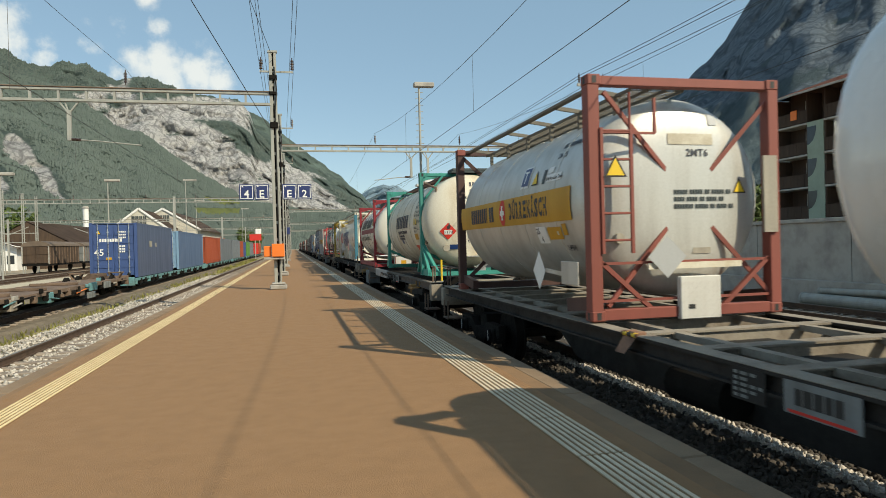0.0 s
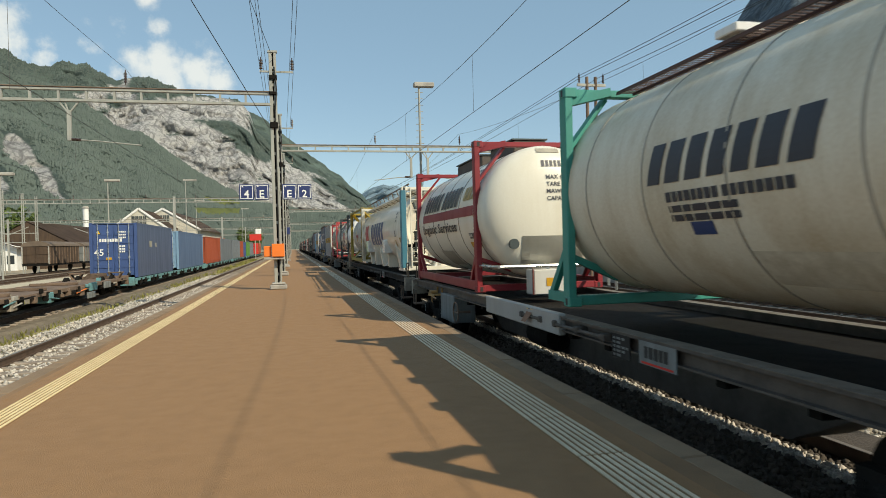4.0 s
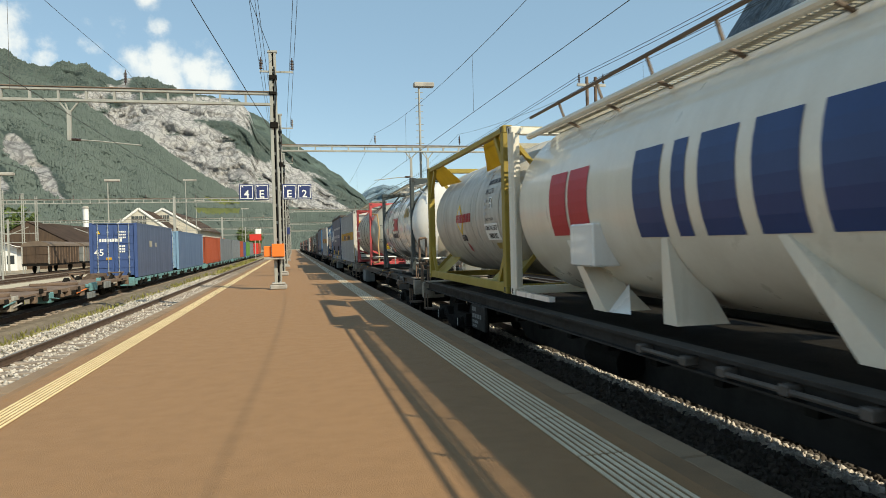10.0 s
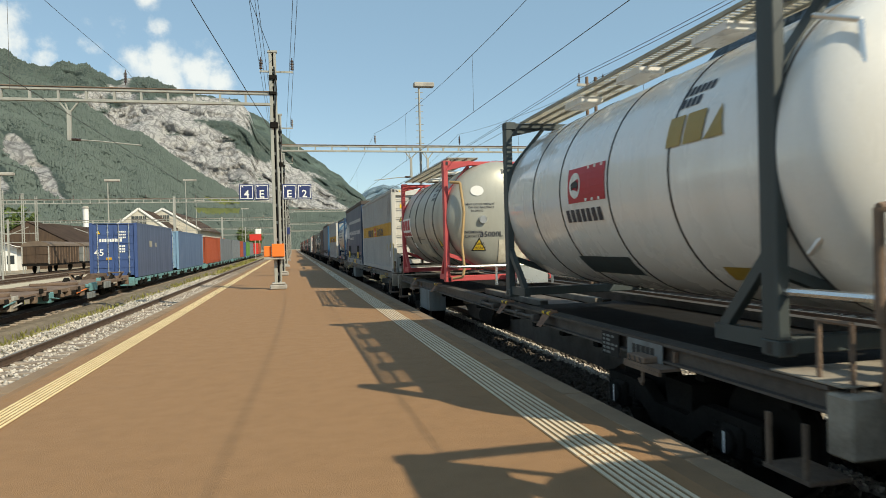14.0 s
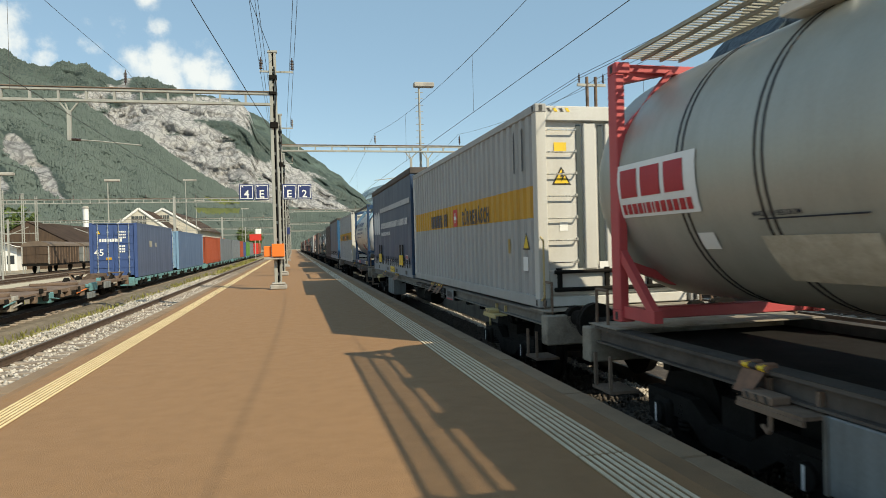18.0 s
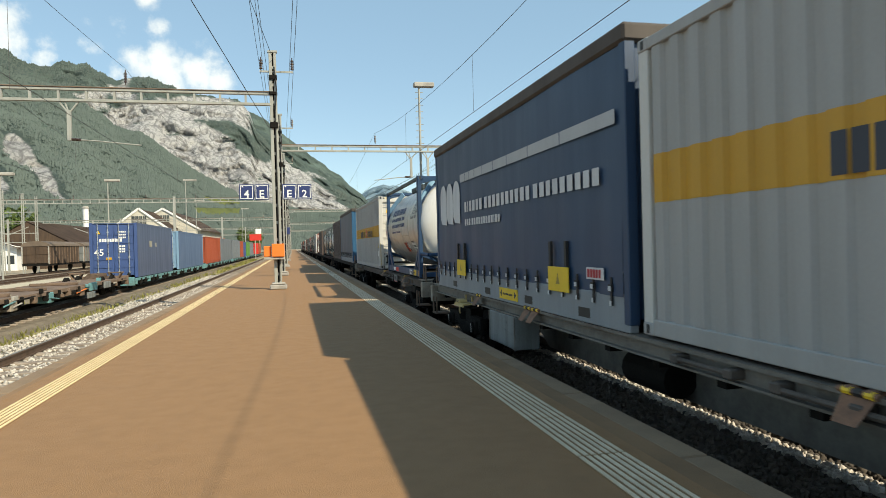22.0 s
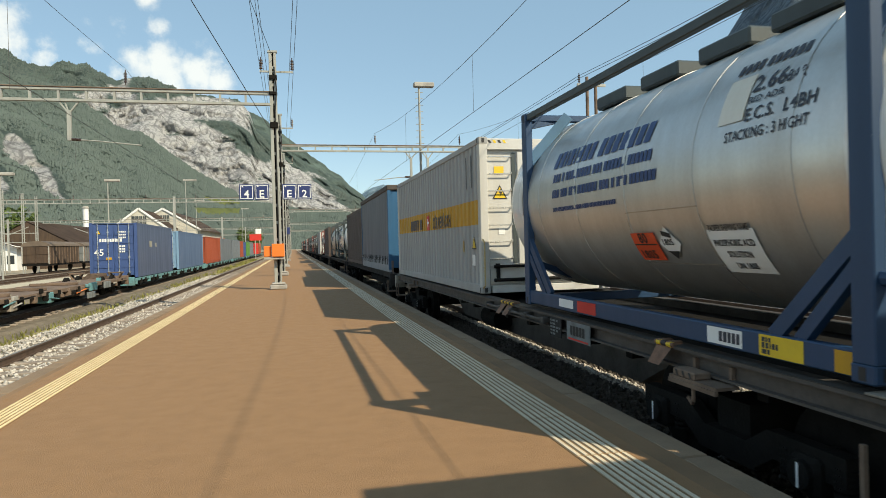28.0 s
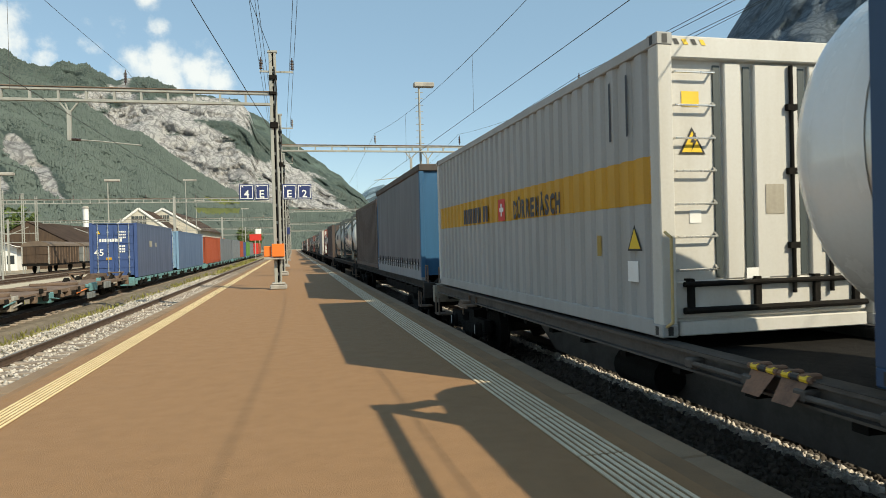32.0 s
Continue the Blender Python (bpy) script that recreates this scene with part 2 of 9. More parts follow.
def text_data(s, spacing=1.0, bold=0.022):
    """Corners and faces of a word in the built-in font: one unit high, from x = 0; and its width."""
    key = (s, spacing, bold)
    if key not in TEXTS:
        cu = bpy.data.curves.new("word", "FONT")
        cu.body, cu.size, cu.resolution_u, cu.space_character, cu.offset = s, 1.38, 2, spacing + 0.05, bold
        ob = bpy.data.objects.new("word", cu)
        scene.collection.objects.link(ob)
        bpy.context.view_layer.update()
        me = ob.to_mesh()
        vs = [(v.co.x, v.co.y) for v in me.vertices]
        fs = [tuple(p.vertices) for p in me.polygons]
        ob.to_mesh_clear()
        bpy.data.objects.remove(ob)
        bpy.data.curves.remove(cu)
        x0 = min((v[0] for v in vs), default=0)
        vs = [(x - x0, y) for x, y in vs]
        TEXTS[key] = (vs, fs, max((v[0] for v in vs), default=0))
    return TEXTS[key]


def bars_data(widths, slant=0.0, gap=0.28):
    """A row of plain blocks one unit high, standing in for lettering that is not spelled out."""
    vs, fs, x = [], [], 0.0
    for w in widths:
        n = len(vs)
        if w > 0:
            vs += [(x, 0), (x + w, 0), (x + w + slant, 1), (x + slant, 1)]
            fs.append((n, n + 1, n + 2, n + 3))
            x += w + gap
        else:
            x += -w
    return vs, fs, x - gap


def block_letters(count, seed, slant=0.0):
    """Plain blocks, one for each mark of a name, in place of its lettering."""
    rnd = random.Random(seed)
    vs, fs, x = [], [], 0.0
    for c in count:
        if c == " ":
            x += 0.4
            continue
        w = 0.24 if c == "i" else rnd.choice((0.52, 0.58, 0.64))
        n = len(vs)
        vs += [(x, 0), (x + w, 0), (x + w + slant, 1), (x + slant, 1)]
        fs.append((n, n + 1, n + 2, n + 3))
        x += w + 0.13
    return vs, fs, x - 0.13


def letter_blocks(count, seed, place, mat, t, wide=0.6, gap=0.15, slant=0.0):
    """A name as a row of plain blocks, each a part that follows the surface."""
    rnd = random.Random(seed)
    x = 0.0
    for c in count:
        if c == " ":
            x += 0.4
            continue
        w = wide * (0.42 if c == "i" else rnd.uniform(0.9, 1.1))
        n = 6
        vs, fs = [], []
        for k in range(n + 1):
            v = k / n
            vs += [place(x + slant * v, v), place(x + w + slant * v, v)]
        fs = [(2 * k, 2 * k + 1, 2 * k + 3, 2 * k + 2) for k in range(n)]
        raw("letter_block", vs, fs, mat, t)
        x += w + gap


def fit_text(data, place, name, mat, parent, label=""):
    """Lays flat word data on a surface: place(u, v) gives the 3D spot."""
    vs, fs, _ = data
    return raw(name, [place(u, v) for u, v in vs], fs, mat, parent, label)


# ---- ground, platform, tracks ----
def ground_sheet():
    bm = bmesh.new()
    xs = [-4500, -1200, -400, -120, -60, -30, 0, 30, 60, 120, 400, 1200, 4500]
    ys = [-4500, -800, -200, -60, 0, 60, 120, 200, 400, 800, 1500, 4500]
    g = [[bm.verts.new((x, y, -0.95)) for x in xs] for y in ys]
    for j in range(len(ys) - 1):
        for i in range(len(xs) - 1):
            bm.faces.new((g[j][i], g[j][i + 1], g[j + 1][i + 1], g[j + 1][i]))
    tagged(part("ground", bm, M["gravel"]), "dusty brown gravel of a railway yard", "ground", kind="structure")


ground_sheet()
PX0, PX1 = -3.26, 2.76
platform = thing("platform", (0, 0, 0), "long brown asphalt station platform between tracks", "platform", kind="structure")


def build_platform():
    y0, y1 = -6.0, 420.0
    bm = bmesh.new()
    box(bm, PX0 + 0.3, 2.36, y0, y1, -0.9, 0.0)
    part("asphalt_surface", bm, M["asphalt"], platform)
    bm = bmesh.new()
    box(bm, 2.36, PX1 - 0.22, y0, y1, -0.9, -0.003)
    part("edge_strip", bm, M["asphalt_edge"], platform, "asphalt edge strip toned darker for the shade beside the train")
    # kerb stones along both edges
    bm = bmesh.new()
    box(bm, -0.11, 0.11, 0.008, 1.992, -0.9, 0.0, 0.012)
    me = bpy.data.meshes.new("kerb_stone")
    bm.to_mesh(me)
    bm.free()
    me.materials.append(M["kerb"])
    far = bmesh.new()
    for x in (PX0 + 0.11, PX1 - 0.11):
        for k in range(213):
            y = y0 + 2.0 * k
            if y < 110:
                share("kerb_stone", me, pose(x, y, -0.004), platform)
            else:
                box(far, x - 0.11, x + 0.11, y + 0.008, y + 1.992, -0.9, -0.004)
    part("far_kerb", far, M["kerb"], platform)["kind"] = "stuff"
    bm = bmesh.new()
    box(bm, PX0 + 0.22, PX0 + 0.3, y0, y1, -0.9, -0.002)
    part("edge_strip", bm, M["asphalt_edge"], platform)
    # ribbed guiding plates, one metre each
    def plate(width, paint):
        b = bmesh.new()
        n = round(width / 0.052)
        step = width / n
        box(b, 0, width, 0.006, 0.994, 0.0, 0.004)
        for k in range(n):
            box(b, k * step + step * 0.2, (k + 1) * step - step * 0.3, 0.012, 0.988, 0.004, 0.011)
        m2 = bpy.data.meshes.new("guiding_plate")
        b.to_mesh(m2)
        b.free()
        m2.materials.append(M["tactile_gap"])
        m2.materials.append(paint)
        for p in m2.polygons:
            p.material_index = 1 if p.center.z > 0.0041 else 0
        return m2
    for x, width, paint in ((-2.77, 0.29, M["tactile"]), (1.87, 0.375, M["tactile_grey"])):
        m2 = plate(width, paint)
        for k in range(120):
            share("guiding_plate", m2, pose(x, y0 + 0.2 + k, 0.0005), platform)
        b = bmesh.new()
        n = round(width / 0.052)
        step = width / n
        for k in range(n):
            box(b, x + k * step + step * 0.18, x + (k + 1) * step - step * 0.22, y0 + 120.2, y1, 0.0, 0.011)
        part("far_guiding_ribs", b, paint, platform)["kind"] = "stuff"


M["tactile_gap"] = material("tactile_base", (0.27, 0.155, 0.07), (0.17, 0.10, 0.05), 0.8, scale=1.6, fine=60, bump=0.2, dirt=0.8)
build_platform()


def rail_profile(bm, x, y0, y1):
    box(bm, x - 0.07, x + 0.07, y0, y1, -0.72, -0.695)
    box(bm, x - 0.012, x + 0.012, y0, y1, -0.695, -0.59)
    box(bm, x - 0.034, x + 0.034, y0, y1, -0.59, -0.556)


def track(name, x, y0, y1, near=0, bed=-0.76, soil="bed_pale"):
    t = thing(name, (0, 0, 0), "railway track of two steel rails on ballast", "track", kind="structure")
    bm = bmesh.new()
    vs = [(-2.1, -0.95), (-1.66, bed), (1.66, bed), (2.1, -0.95)]
    for (a, za), (b, zb) in zip(vs, vs[1:]):
        f = [bm.verts.new(c) for c in ((x + a, y0, za), (x + b, y0, zb), (x + b, y1, zb), (x + a, y1, za))]
        bm.faces.new(f)
    part("ballast_bed", bm, M[soil], t)
    for sx in (-0.7535, 0.7535):
        bm = bmesh.new()
        rail_profile(bm, x + sx, y0, y1)
        r = part("rail", bm, M["rail_side"], t)
        bm = bmesh.new()
        box(bm, x + sx - 0.03, x + sx + 0.03, y0, y1, -0.556, -0.550)
        part("rail_head", bm, M["rail_top"], r, "polished running surface")
    b = bmesh.new()
    box(b, -1.25, 1.25, -0.12, 0.12, -0.85, -0.722, 0.012)
    for sx in (-0.7535, 0.7535):
        box(b, sx - 0.16, sx + 0.16, -0.07, 0.07, -0.722, -0.708)
    me = bpy.data.meshes.new("sleeper")
    b.to_mesh(me)
    b.free()
    me.materials.append(M["sleeper"])
    n = int((y1 - y0) / 0.62)
    far = bmesh.new()
    for k in range(n):
        y = y0 + 0.62 * k
        if k < near:
            share("sleeper", me, pose(x, y, 0), t)
        elif y < 160:
            box(far, x - 1.25, x + 1.25, y - 0.12, y + 0.12, -0.85, -0.722)
    if len(far.verts):
        part("far_sleepers", far, M["sleeper"], t)["kind"] = "stuff"
    else:
        far.free()
    return t


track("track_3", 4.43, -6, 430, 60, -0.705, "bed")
track("track_4", -4.93, -6, 430, 110)
track("track_2", 9.2, 4, 300, 20)
track("track_1", 13.9, 6, 300, 20)
track("track_5", -9.9, 8, 430, 40)
track("track_6", -14.6, 12, 400, 0)
track("track_7", -22.0, 20, 400, 0)
track("track_8", -26.7, 20, 400, 0)


def stones(name, label, spots, size, mat, seed):
    """Loose angular stones as one scatter: spots are (x, y, z) rows."""
    rnd = np.random.RandomState(seed)
    base = np.array([(1, 0, 0), (-1, 0, 0), (0, 1, 0), (0, -1, 0), (0, 0, 1), (0, 0, -1), (.6, .6, .5), (-.6, .5, .6), (.5, -.7, .4), (-.6, -.5, .5)], float)
    b = bmesh.new()
    for v in base:
        b.verts.new(v)
    h = bmesh.ops.convex_hull(b, input=b.verts)
    b.verts.ensure_lookup_table()
    b.verts.index_update()
    tri = np.array([[v.index for v in f.verts] for f in b.faces if len(f.verts) == 3])
    bv = np.array([v.co[:] for v in b.verts])
    b.free()
    n = len(spots)
    q = rnd.normal(size=(n, 4))
    q /= np.linalg.norm(q, axis=1)[:, None]
    w, x, y, z = q.T
    R = np.stack([1 - 2 * (y * y + z * z), 2 * (x * y - z * w), 2 * (x * z + y * w), 2 * (x * y + z * w), 1 - 2 * (x * x + z * z), 2 * (y * z - x * w),
                  2 * (x * z - y * w), 2 * (y * z + x * w), 1 - 2 * (x * x + y * y)], 1).reshape(n, 3, 3)
    s = size * rnd.uniform(0.6, 1.3, (n, 1, 3)) * rnd.uniform(0.7, 1.25, (n, 1, 1))
    V = np.einsum("nij,nkj->nki", R, bv[None] * s) + np.asarray(spots)[:, None, :]
    F = tri[None] + (np.arange(n) * len(bv))[:, None, None]
    me = bpy.data.meshes.new(name)
    V, F = V.reshape(-1, 3), F.reshape(-1, 3)
    me.vertices.add(len(V))
    me.vertices.foreach_set("co", V.ravel())
    me.loops.add(F.size)
    me.loops.foreach_set("vertex_index", F.ravel().astype(np.int32))
    me.polygons.add(len(F))
    me.polygons.foreach_set("loop_start", np.arange(0, F.size, 3, dtype=np.int32))
    me.update(calc_edges=True)
    me.materials.append(mat)
    tagged(new(name, me), label, "ballast", kind="stuff")


def ballast():
    rnd = np.random.RandomState(4)

    def field(n, xr, y0, y1, z, sag=0.03):
        u = rnd.uniform(0, 1, n)
        y = y0 + (y1 - y0) * u ** 1.7
        return np.stack([rnd.uniform(*xr, n), y, z + rnd.uniform(-sag, sag, n)], 1)
    # Dark stones fill the shaded zones, pale ones the strip the sun reaches.
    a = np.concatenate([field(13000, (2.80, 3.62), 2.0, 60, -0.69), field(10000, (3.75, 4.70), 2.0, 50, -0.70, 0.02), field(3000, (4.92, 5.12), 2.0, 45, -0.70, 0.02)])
    stones("track_ballast", "crushed stone beside the platform edge, darkened with the shade of the train", a, 0.036, M["ballast_dark"], 1)
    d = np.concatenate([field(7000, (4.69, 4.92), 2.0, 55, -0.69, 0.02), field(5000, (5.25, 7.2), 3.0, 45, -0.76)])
    stones("track_ballast", "pale crushed stone with the sunlit strip between the rails put into its colour", d, 0.034, M["ballast_pale"], 6)
    b = np.concatenate([field(9000, (-7.0, -5.78), 6.5, 60, -0.76), field(5000, (-5.6, -4.25), 6.5, 50, -0.75, 0.02), field(2500, (-4.1, -3.3), 6.0, 50, -0.77)])
    stones("track_ballast", "pale grey crushed stone shoulder beside the empty track", b, 0.04, M["ballast_pale"], 2)
    c = np.concatenate([field(5000, (7.4, 11.0), 6.0, 60, -0.77), field(3500, (12.2, 15.6), 8.0, 60, -0.77)])
    stones("track_ballast", "grey crushed stone on the far tracks", c, 0.042, M["ballast"], 3)


ballast()


def grass_strip():
    rnd = np.random.RandomState(8)
    n = 9000
    x = np.where(rnd.uniform(size=n) < 0.75, rnd.normal(-8.05, 0.45, n), rnd.uniform(-13.0, -11.6, n))
    y = 9 + 130 * rnd.uniform(0, 1, n) ** 1.5
    keep = (np.sin(y * 0.7) + np.sin(x * 3 + y * 0.23) + rnd.normal(0, 0.8, n)) > -0.2
    x, y = x[keep], y[keep]
    n = len(x)
    a = rnd.uniform(0, 6.28, n)
    h = rnd.uniform(0.05, 0.17, n) * (1 + y / 80)
    w = rnd.uniform(0.012, 0.03, n) * (1 + y / 30)
    V = np.zeros((n, 3, 3))
    V[:, 0] = np.stack([x - w * np.cos(a), y - w * np.sin(a), np.full(n, -0.96)], 1)
    V[:, 1] = np.stack([x + w * np.cos(a), y + w * np.sin(a), np.full(n, -0.96)], 1)
    V[:, 2] = np.stack([x + rnd.normal(0, .06, n), y + rnd.normal(0, .06, n), -0.96 + h], 1)
    ob = raw("grass_tufts", V.reshape(-1, 3).tolist(), np.arange(3 * n).reshape(-1, 3).tolist(), M["grass"])
    tagged(ob, "dry yellow-green grass between the tracks", "grass", kind="stuff")
    bm = bmesh.new()
    for (x0, x1) in ((-8.55, -7.1), (-13.2, -11.7)):
        f = [bm.verts.new(c) for c in ((x0, 4, -0.944), (x1, 4, -0.944), (x1, 300, -0.944), (x0, 300, -0.944))]
        bm.faces.new(f)
    tagged(part("verge", bm, material("verge_soil", (0.36, 0.30, 0.16), (0.20, 0.19, 0.065), 0.95, scale=1.1, fine=12, bump=0.6, dirt=1.0)),
           "sandy strip with patchy grass", "verge", kind="structure")
    bm = bmesh.new()
    box(bm, -19.6, -17.3, 20, 300, -0.95, -0.62, 0.02)
    tagged(part("low_platform", bm, M["sand"]), "low beige paved loading strip", "platform", kind="structure")


grass_strip()


# ---- mountains ----
def mountain_material(name, rock_a, rock_b, wood_a, wood_b):
    m = bpy.data.materials.new(name)
    m.use_nodes = True
    nt = m.node_tree
    b = nt.nodes["Principled BSDF"]
    b.inputs["Roughness"].default_value = 1.0
    b.inputs["Specular IOR Level"].default_value = 0.05
    co = nt.nodes.new("ShaderNodeTexCoord")
    at = nt.nodes.new("ShaderNodeAttribute")
    at.attribute_name = "rock"

    def noise_tex(scale, detail, sx=1.0, sz=1.0, fray=0.65, tilt=0.0):
        mp = nt.nodes.new("ShaderNodeMapping")
        mp.inputs["Scale"].default_value = (sx, sx, sz)
        mp.inputs["Rotation"].default_value = (0, tilt, 0)
        nt.links.new(co.outputs["Object"], mp.inputs["Vector"])
        n = nt.nodes.new("ShaderNodeTexNoise")
        n.inputs["Scale"].default_value, n.inputs["Detail"].default_value, n.inputs["Roughness"].default_value = scale, detail, fray
        nt.links.new(mp.outputs["Vector"], n.inputs["Vector"])
        return n.outputs["Fac"]

    def blend(fac, a, bb, lo, hi):
        r = nt.nodes.new("ShaderNodeMapRange")
        r.inputs["From Min"].default_value, r.inputs["From Max"].default_value = lo, hi
        nt.links.new(fac, r.inputs["Value"])
        x = nt.nodes.new("ShaderNodeMix")
        x.data_type = "RGBA"
        nt.links.new(r.outputs["Result"], x.inputs["Factor"])
        for s, v in (("A", a), ("B", bb)):
            if isinstance(v, tuple):
                x.inputs[s].default_value = (*v, 1)
            else:
                nt.links.new(v, x.inputs[s])
        return x.outputs["Result"]
    big, strata, small = noise_tex(0.008, 9), noise_tex(0.020, 12, 1.0, 1.3, 0.75, 0.6), noise_tex(0.05, 7)
    crack = noise_tex(0.11, 13, 1.0, 0.6, 0.72)
    ledge = noise_tex(0.012, 12, 0.7, 2.4, 0.7, 0.5)
    gully = noise_tex(0.030, 12, 1.4, 0.5, 0.7)
    # joints: stretched cells, bent by noise, open as dark cracks
    warp = nt.nodes.new("ShaderNodeTexNoise")
    warp.inputs["Scale"].default_value, warp.inputs["Detail"].default_value = 0.012, 6
    nt.links.new(co.outputs["Object"], warp.inputs["Vector"])
    bend = nt.nodes.new("ShaderNodeVectorMath")
    bend.operation = "MULTIPLY_ADD"
    nt.links.new(warp.outputs["Color"], bend.inputs[0])
    bend.inputs[1].default_value = (90, 90, 90)
    nt.links.new(co.outputs["Object"], bend.inputs[2])

    def joints(scale, squash):
        mp = nt.nodes.new("ShaderNodeMapping")
        mp.inputs["Scale"].default_value = (1.0, 0.35, squash)
        mp.inputs["Rotation"].default_value = (0, 0.35, 0)
        nt.links.new(bend.outputs["Vector"], mp.inputs["Vector"])
        v = nt.nodes.new("ShaderNodeTexVoronoi")
        v.feature = "DISTANCE_TO_EDGE"
        v.inputs["Scale"].default_value = scale
        nt.links.new(mp.outputs["Vector"], v.inputs["Vector"])
        return v.outputs["Distance"]
    rock = blend(strata, tuple(0.85 * c for c in rock_a), rock_a, 0.42, 0.56)
    rock = blend(crack, rock_b, rock, 0.40, 0.50)
    rock = blend(gully, tuple(0.62 * c for c in rock_b), rock, 0.34, 0.42)
    rock = blend(joints(0.028, 0.45), tuple(0.55 * c for c in rock_b), rock, 0.0, 0.10)
    rock = blend(joints(0.07, 0.5), tuple(0.75 * c for c in rock_b), rock, 0.0, 0.09)
    rock = blend(ledge, rock, wood_a, 0.60, 0.64)
    wood = blend(small, wood_b, wood_a, 0.35, 0.65)
    wood = blend(big, wood, tuple(1.45 * c for c in wood_a), 0.50, 0.68)
    s = nt.nodes.new("ShaderNodeMath")
    s.operation = "MULTIPLY_ADD"
    nt.links.new(big, s.inputs[0])
    s.inputs[1].default_value = 1.3
    s2 = nt.nodes.new("ShaderNodeMath")
    s2.operation = "ADD"
    nt.links.new(s.outputs[0], s2.inputs[0])
    nt.links.new(at.outputs["Fac"], s2.inputs[1])
    s.inputs[2].default_value = -0.65
    col = blend(s2.outputs[0], wood, rock, 0.42, 0.58)
    col = blend(at.outputs["Fac"], (0.165, 0.19, 0.075), col, -1.6, -0.9)
    nt.links.new(col, b.inputs["Base Color"])
    bp = nt.nodes.new("ShaderNodeBump")
    bp.inputs["Strength"].default_value, bp.inputs["Distance"].default_value = 1.0, 11.0
    nt.links.new(crack, bp.inputs["Height"])
    nt.links.new(bp.outputs["Normal"], b.inputs["Normal"])
    return m


# Rock and forest colours include a bluish tint for the haze of distance.
ROCK = mountain_material("hazed_limestone_forest", (0.50, 0.495, 0.485), (0.33, 0.33, 0.335), (0.090, 0.120, 0.107), (0.066, 0.090, 0.086))
# Crag tones are blue-grey to carry its shade and the haze before it.
SHADED = mountain_material("shaded_hazy_crag", (0.20, 0.24, 0.275), (0.155, 0.19, 0.225), (0.11, 0.142, 0.15), (0.085, 0.112, 0.122))
# Pale blue copy of the mountain tones; the aerial haze is mixed in.
HAZY = mountain_material("hazed_ridge", (0.40, 0.46, 0.52), (0.28, 0.35, 0.42), (0.20, 0.28, 0.33), (0.15, 0.22, 0.28))


def mountain(name, label, ridge, far, near, mat, rough, rock, seed, nu=220, nv=70, power=1.0, crest=9.0):
    """A mountainside: ridge holds (azimuth, elevation) in degrees as seen from the platform, at the distance far; its foot lies at near."""
    az = [radians(a) for a, e in ridge]
    el = [radians(e) for a, e in ridge]
    verts, mask = [], []
    for i in range(nu + 1):
        a = az[0] + (az[-1] - az[0]) * i / nu
        e = float(np.interp(a, az, el))
        top = far * math.tan(e) + 1.5 + crest * noise.fractal((a * 60, seed, 0), 0.8, 2.0, 5)
        for j in range(nv + 1):
            v = j / nv
            h = -1.2 + (top + 1.2) * (v ** power)
            d = near + (far - near) * v
            p = (a * 14, v * 9, seed * 3.1)
            fade = min(1.0, v * 5) * min(1.0, (1 - v) * 6 + 0.05)
            k = noise.hetero_terrain((p[0] * 1.3, p[1] * 1.3, p[2]), 0.7, 2.1, 7, 0.7) - 0.8
            d += rough * k * fade
            h += rough * 0.3 * fade * noise.fractal((a * 40, v * 16, seed), 0.8, 2.0, 5)
            verts.append((math.sin(a) * d, math.cos(a) * d, h))
            mask.append(rock(math.degrees(a), math.degrees(math.atan2(h, d))))
    # behind the crest the mountain goes on, so that it is no sheet
    faces = []
    w = nv + 1
    for i in range(nu):
        for j in range(nv):
            faces.append((i * w + j, (i + 1) * w + j, (i + 1) * w + j + 1, i * w + j + 1))
    n = len(verts)
    for i in range(nu + 1):
        x, y, z = verts[i * w + nv]
        verts.append((x * 1.25, y * 1.25, -1.2))
        mask.append(0.0)
    for i in range(nu):
        faces.append((i * w + nv, (i + 1) * w + nv, n + i + 1, n + i))
    ob = raw(name, verts, faces, mat, smooth=True)
    at = ob.data.attributes.new("rock", "FLOAT", "POINT")
    at.data.foreach_set("value", mask)
    tagged(ob, label, "mountain", kind="structure")
    return verts, w, nu, nv, mask


def bump_at(a, e, a0, e0, ra, re):
    return math.exp(-((a - a0) / ra) ** 2 - ((e - e0) / re) ** 2)


def inside(a, e, outline):
    """Degrees by which a direction lies inside an outline (below zero: outside)."""
    best, odd = 1e9, False
    for (x0, y0), (x1, y1) in zip(outline, outline[1:] + outline[:1]):
        dx, dy = x1 - x0, y1 - y0
        u = max(0.0, min(1.0, ((a - x0) * dx + (e - y0) * dy) / (dx * dx + dy * dy)))
        best = min(best, math.hypot(a - x0 - u * dx, e - y0 - u * dy))
        if (y0 > e) != (y1 > e) and a < x0 + (e - y0) * dx / dy:
            odd = not odd
    return best if odd else -best


FACE = [(-14.1, 10.5), (-12.9, 11.5), (-11.0, 11.8), (-8.1, 12.3), (-5.3, 12.3), (-3.6, 11.7), (-3.2, 11.0), (-3.0, 9.5), (-4.0, 10.1), (-4.7, 10.7), (-7.5, 10.5), (-6.6, 10.1), (-5.1, 9.2), (-3.8, 7.9),
        (-2.0, 7.4), (-0.4, 7.5), (1.8, 5.9), (3.4, 4.4), (5.0, 2.9), (0.2, 2.4), (-2.5, 3.5), (-6.0, 4.0), (-9.0, 6.0), (-11.5, 8.4), (-13.3, 9.2)]
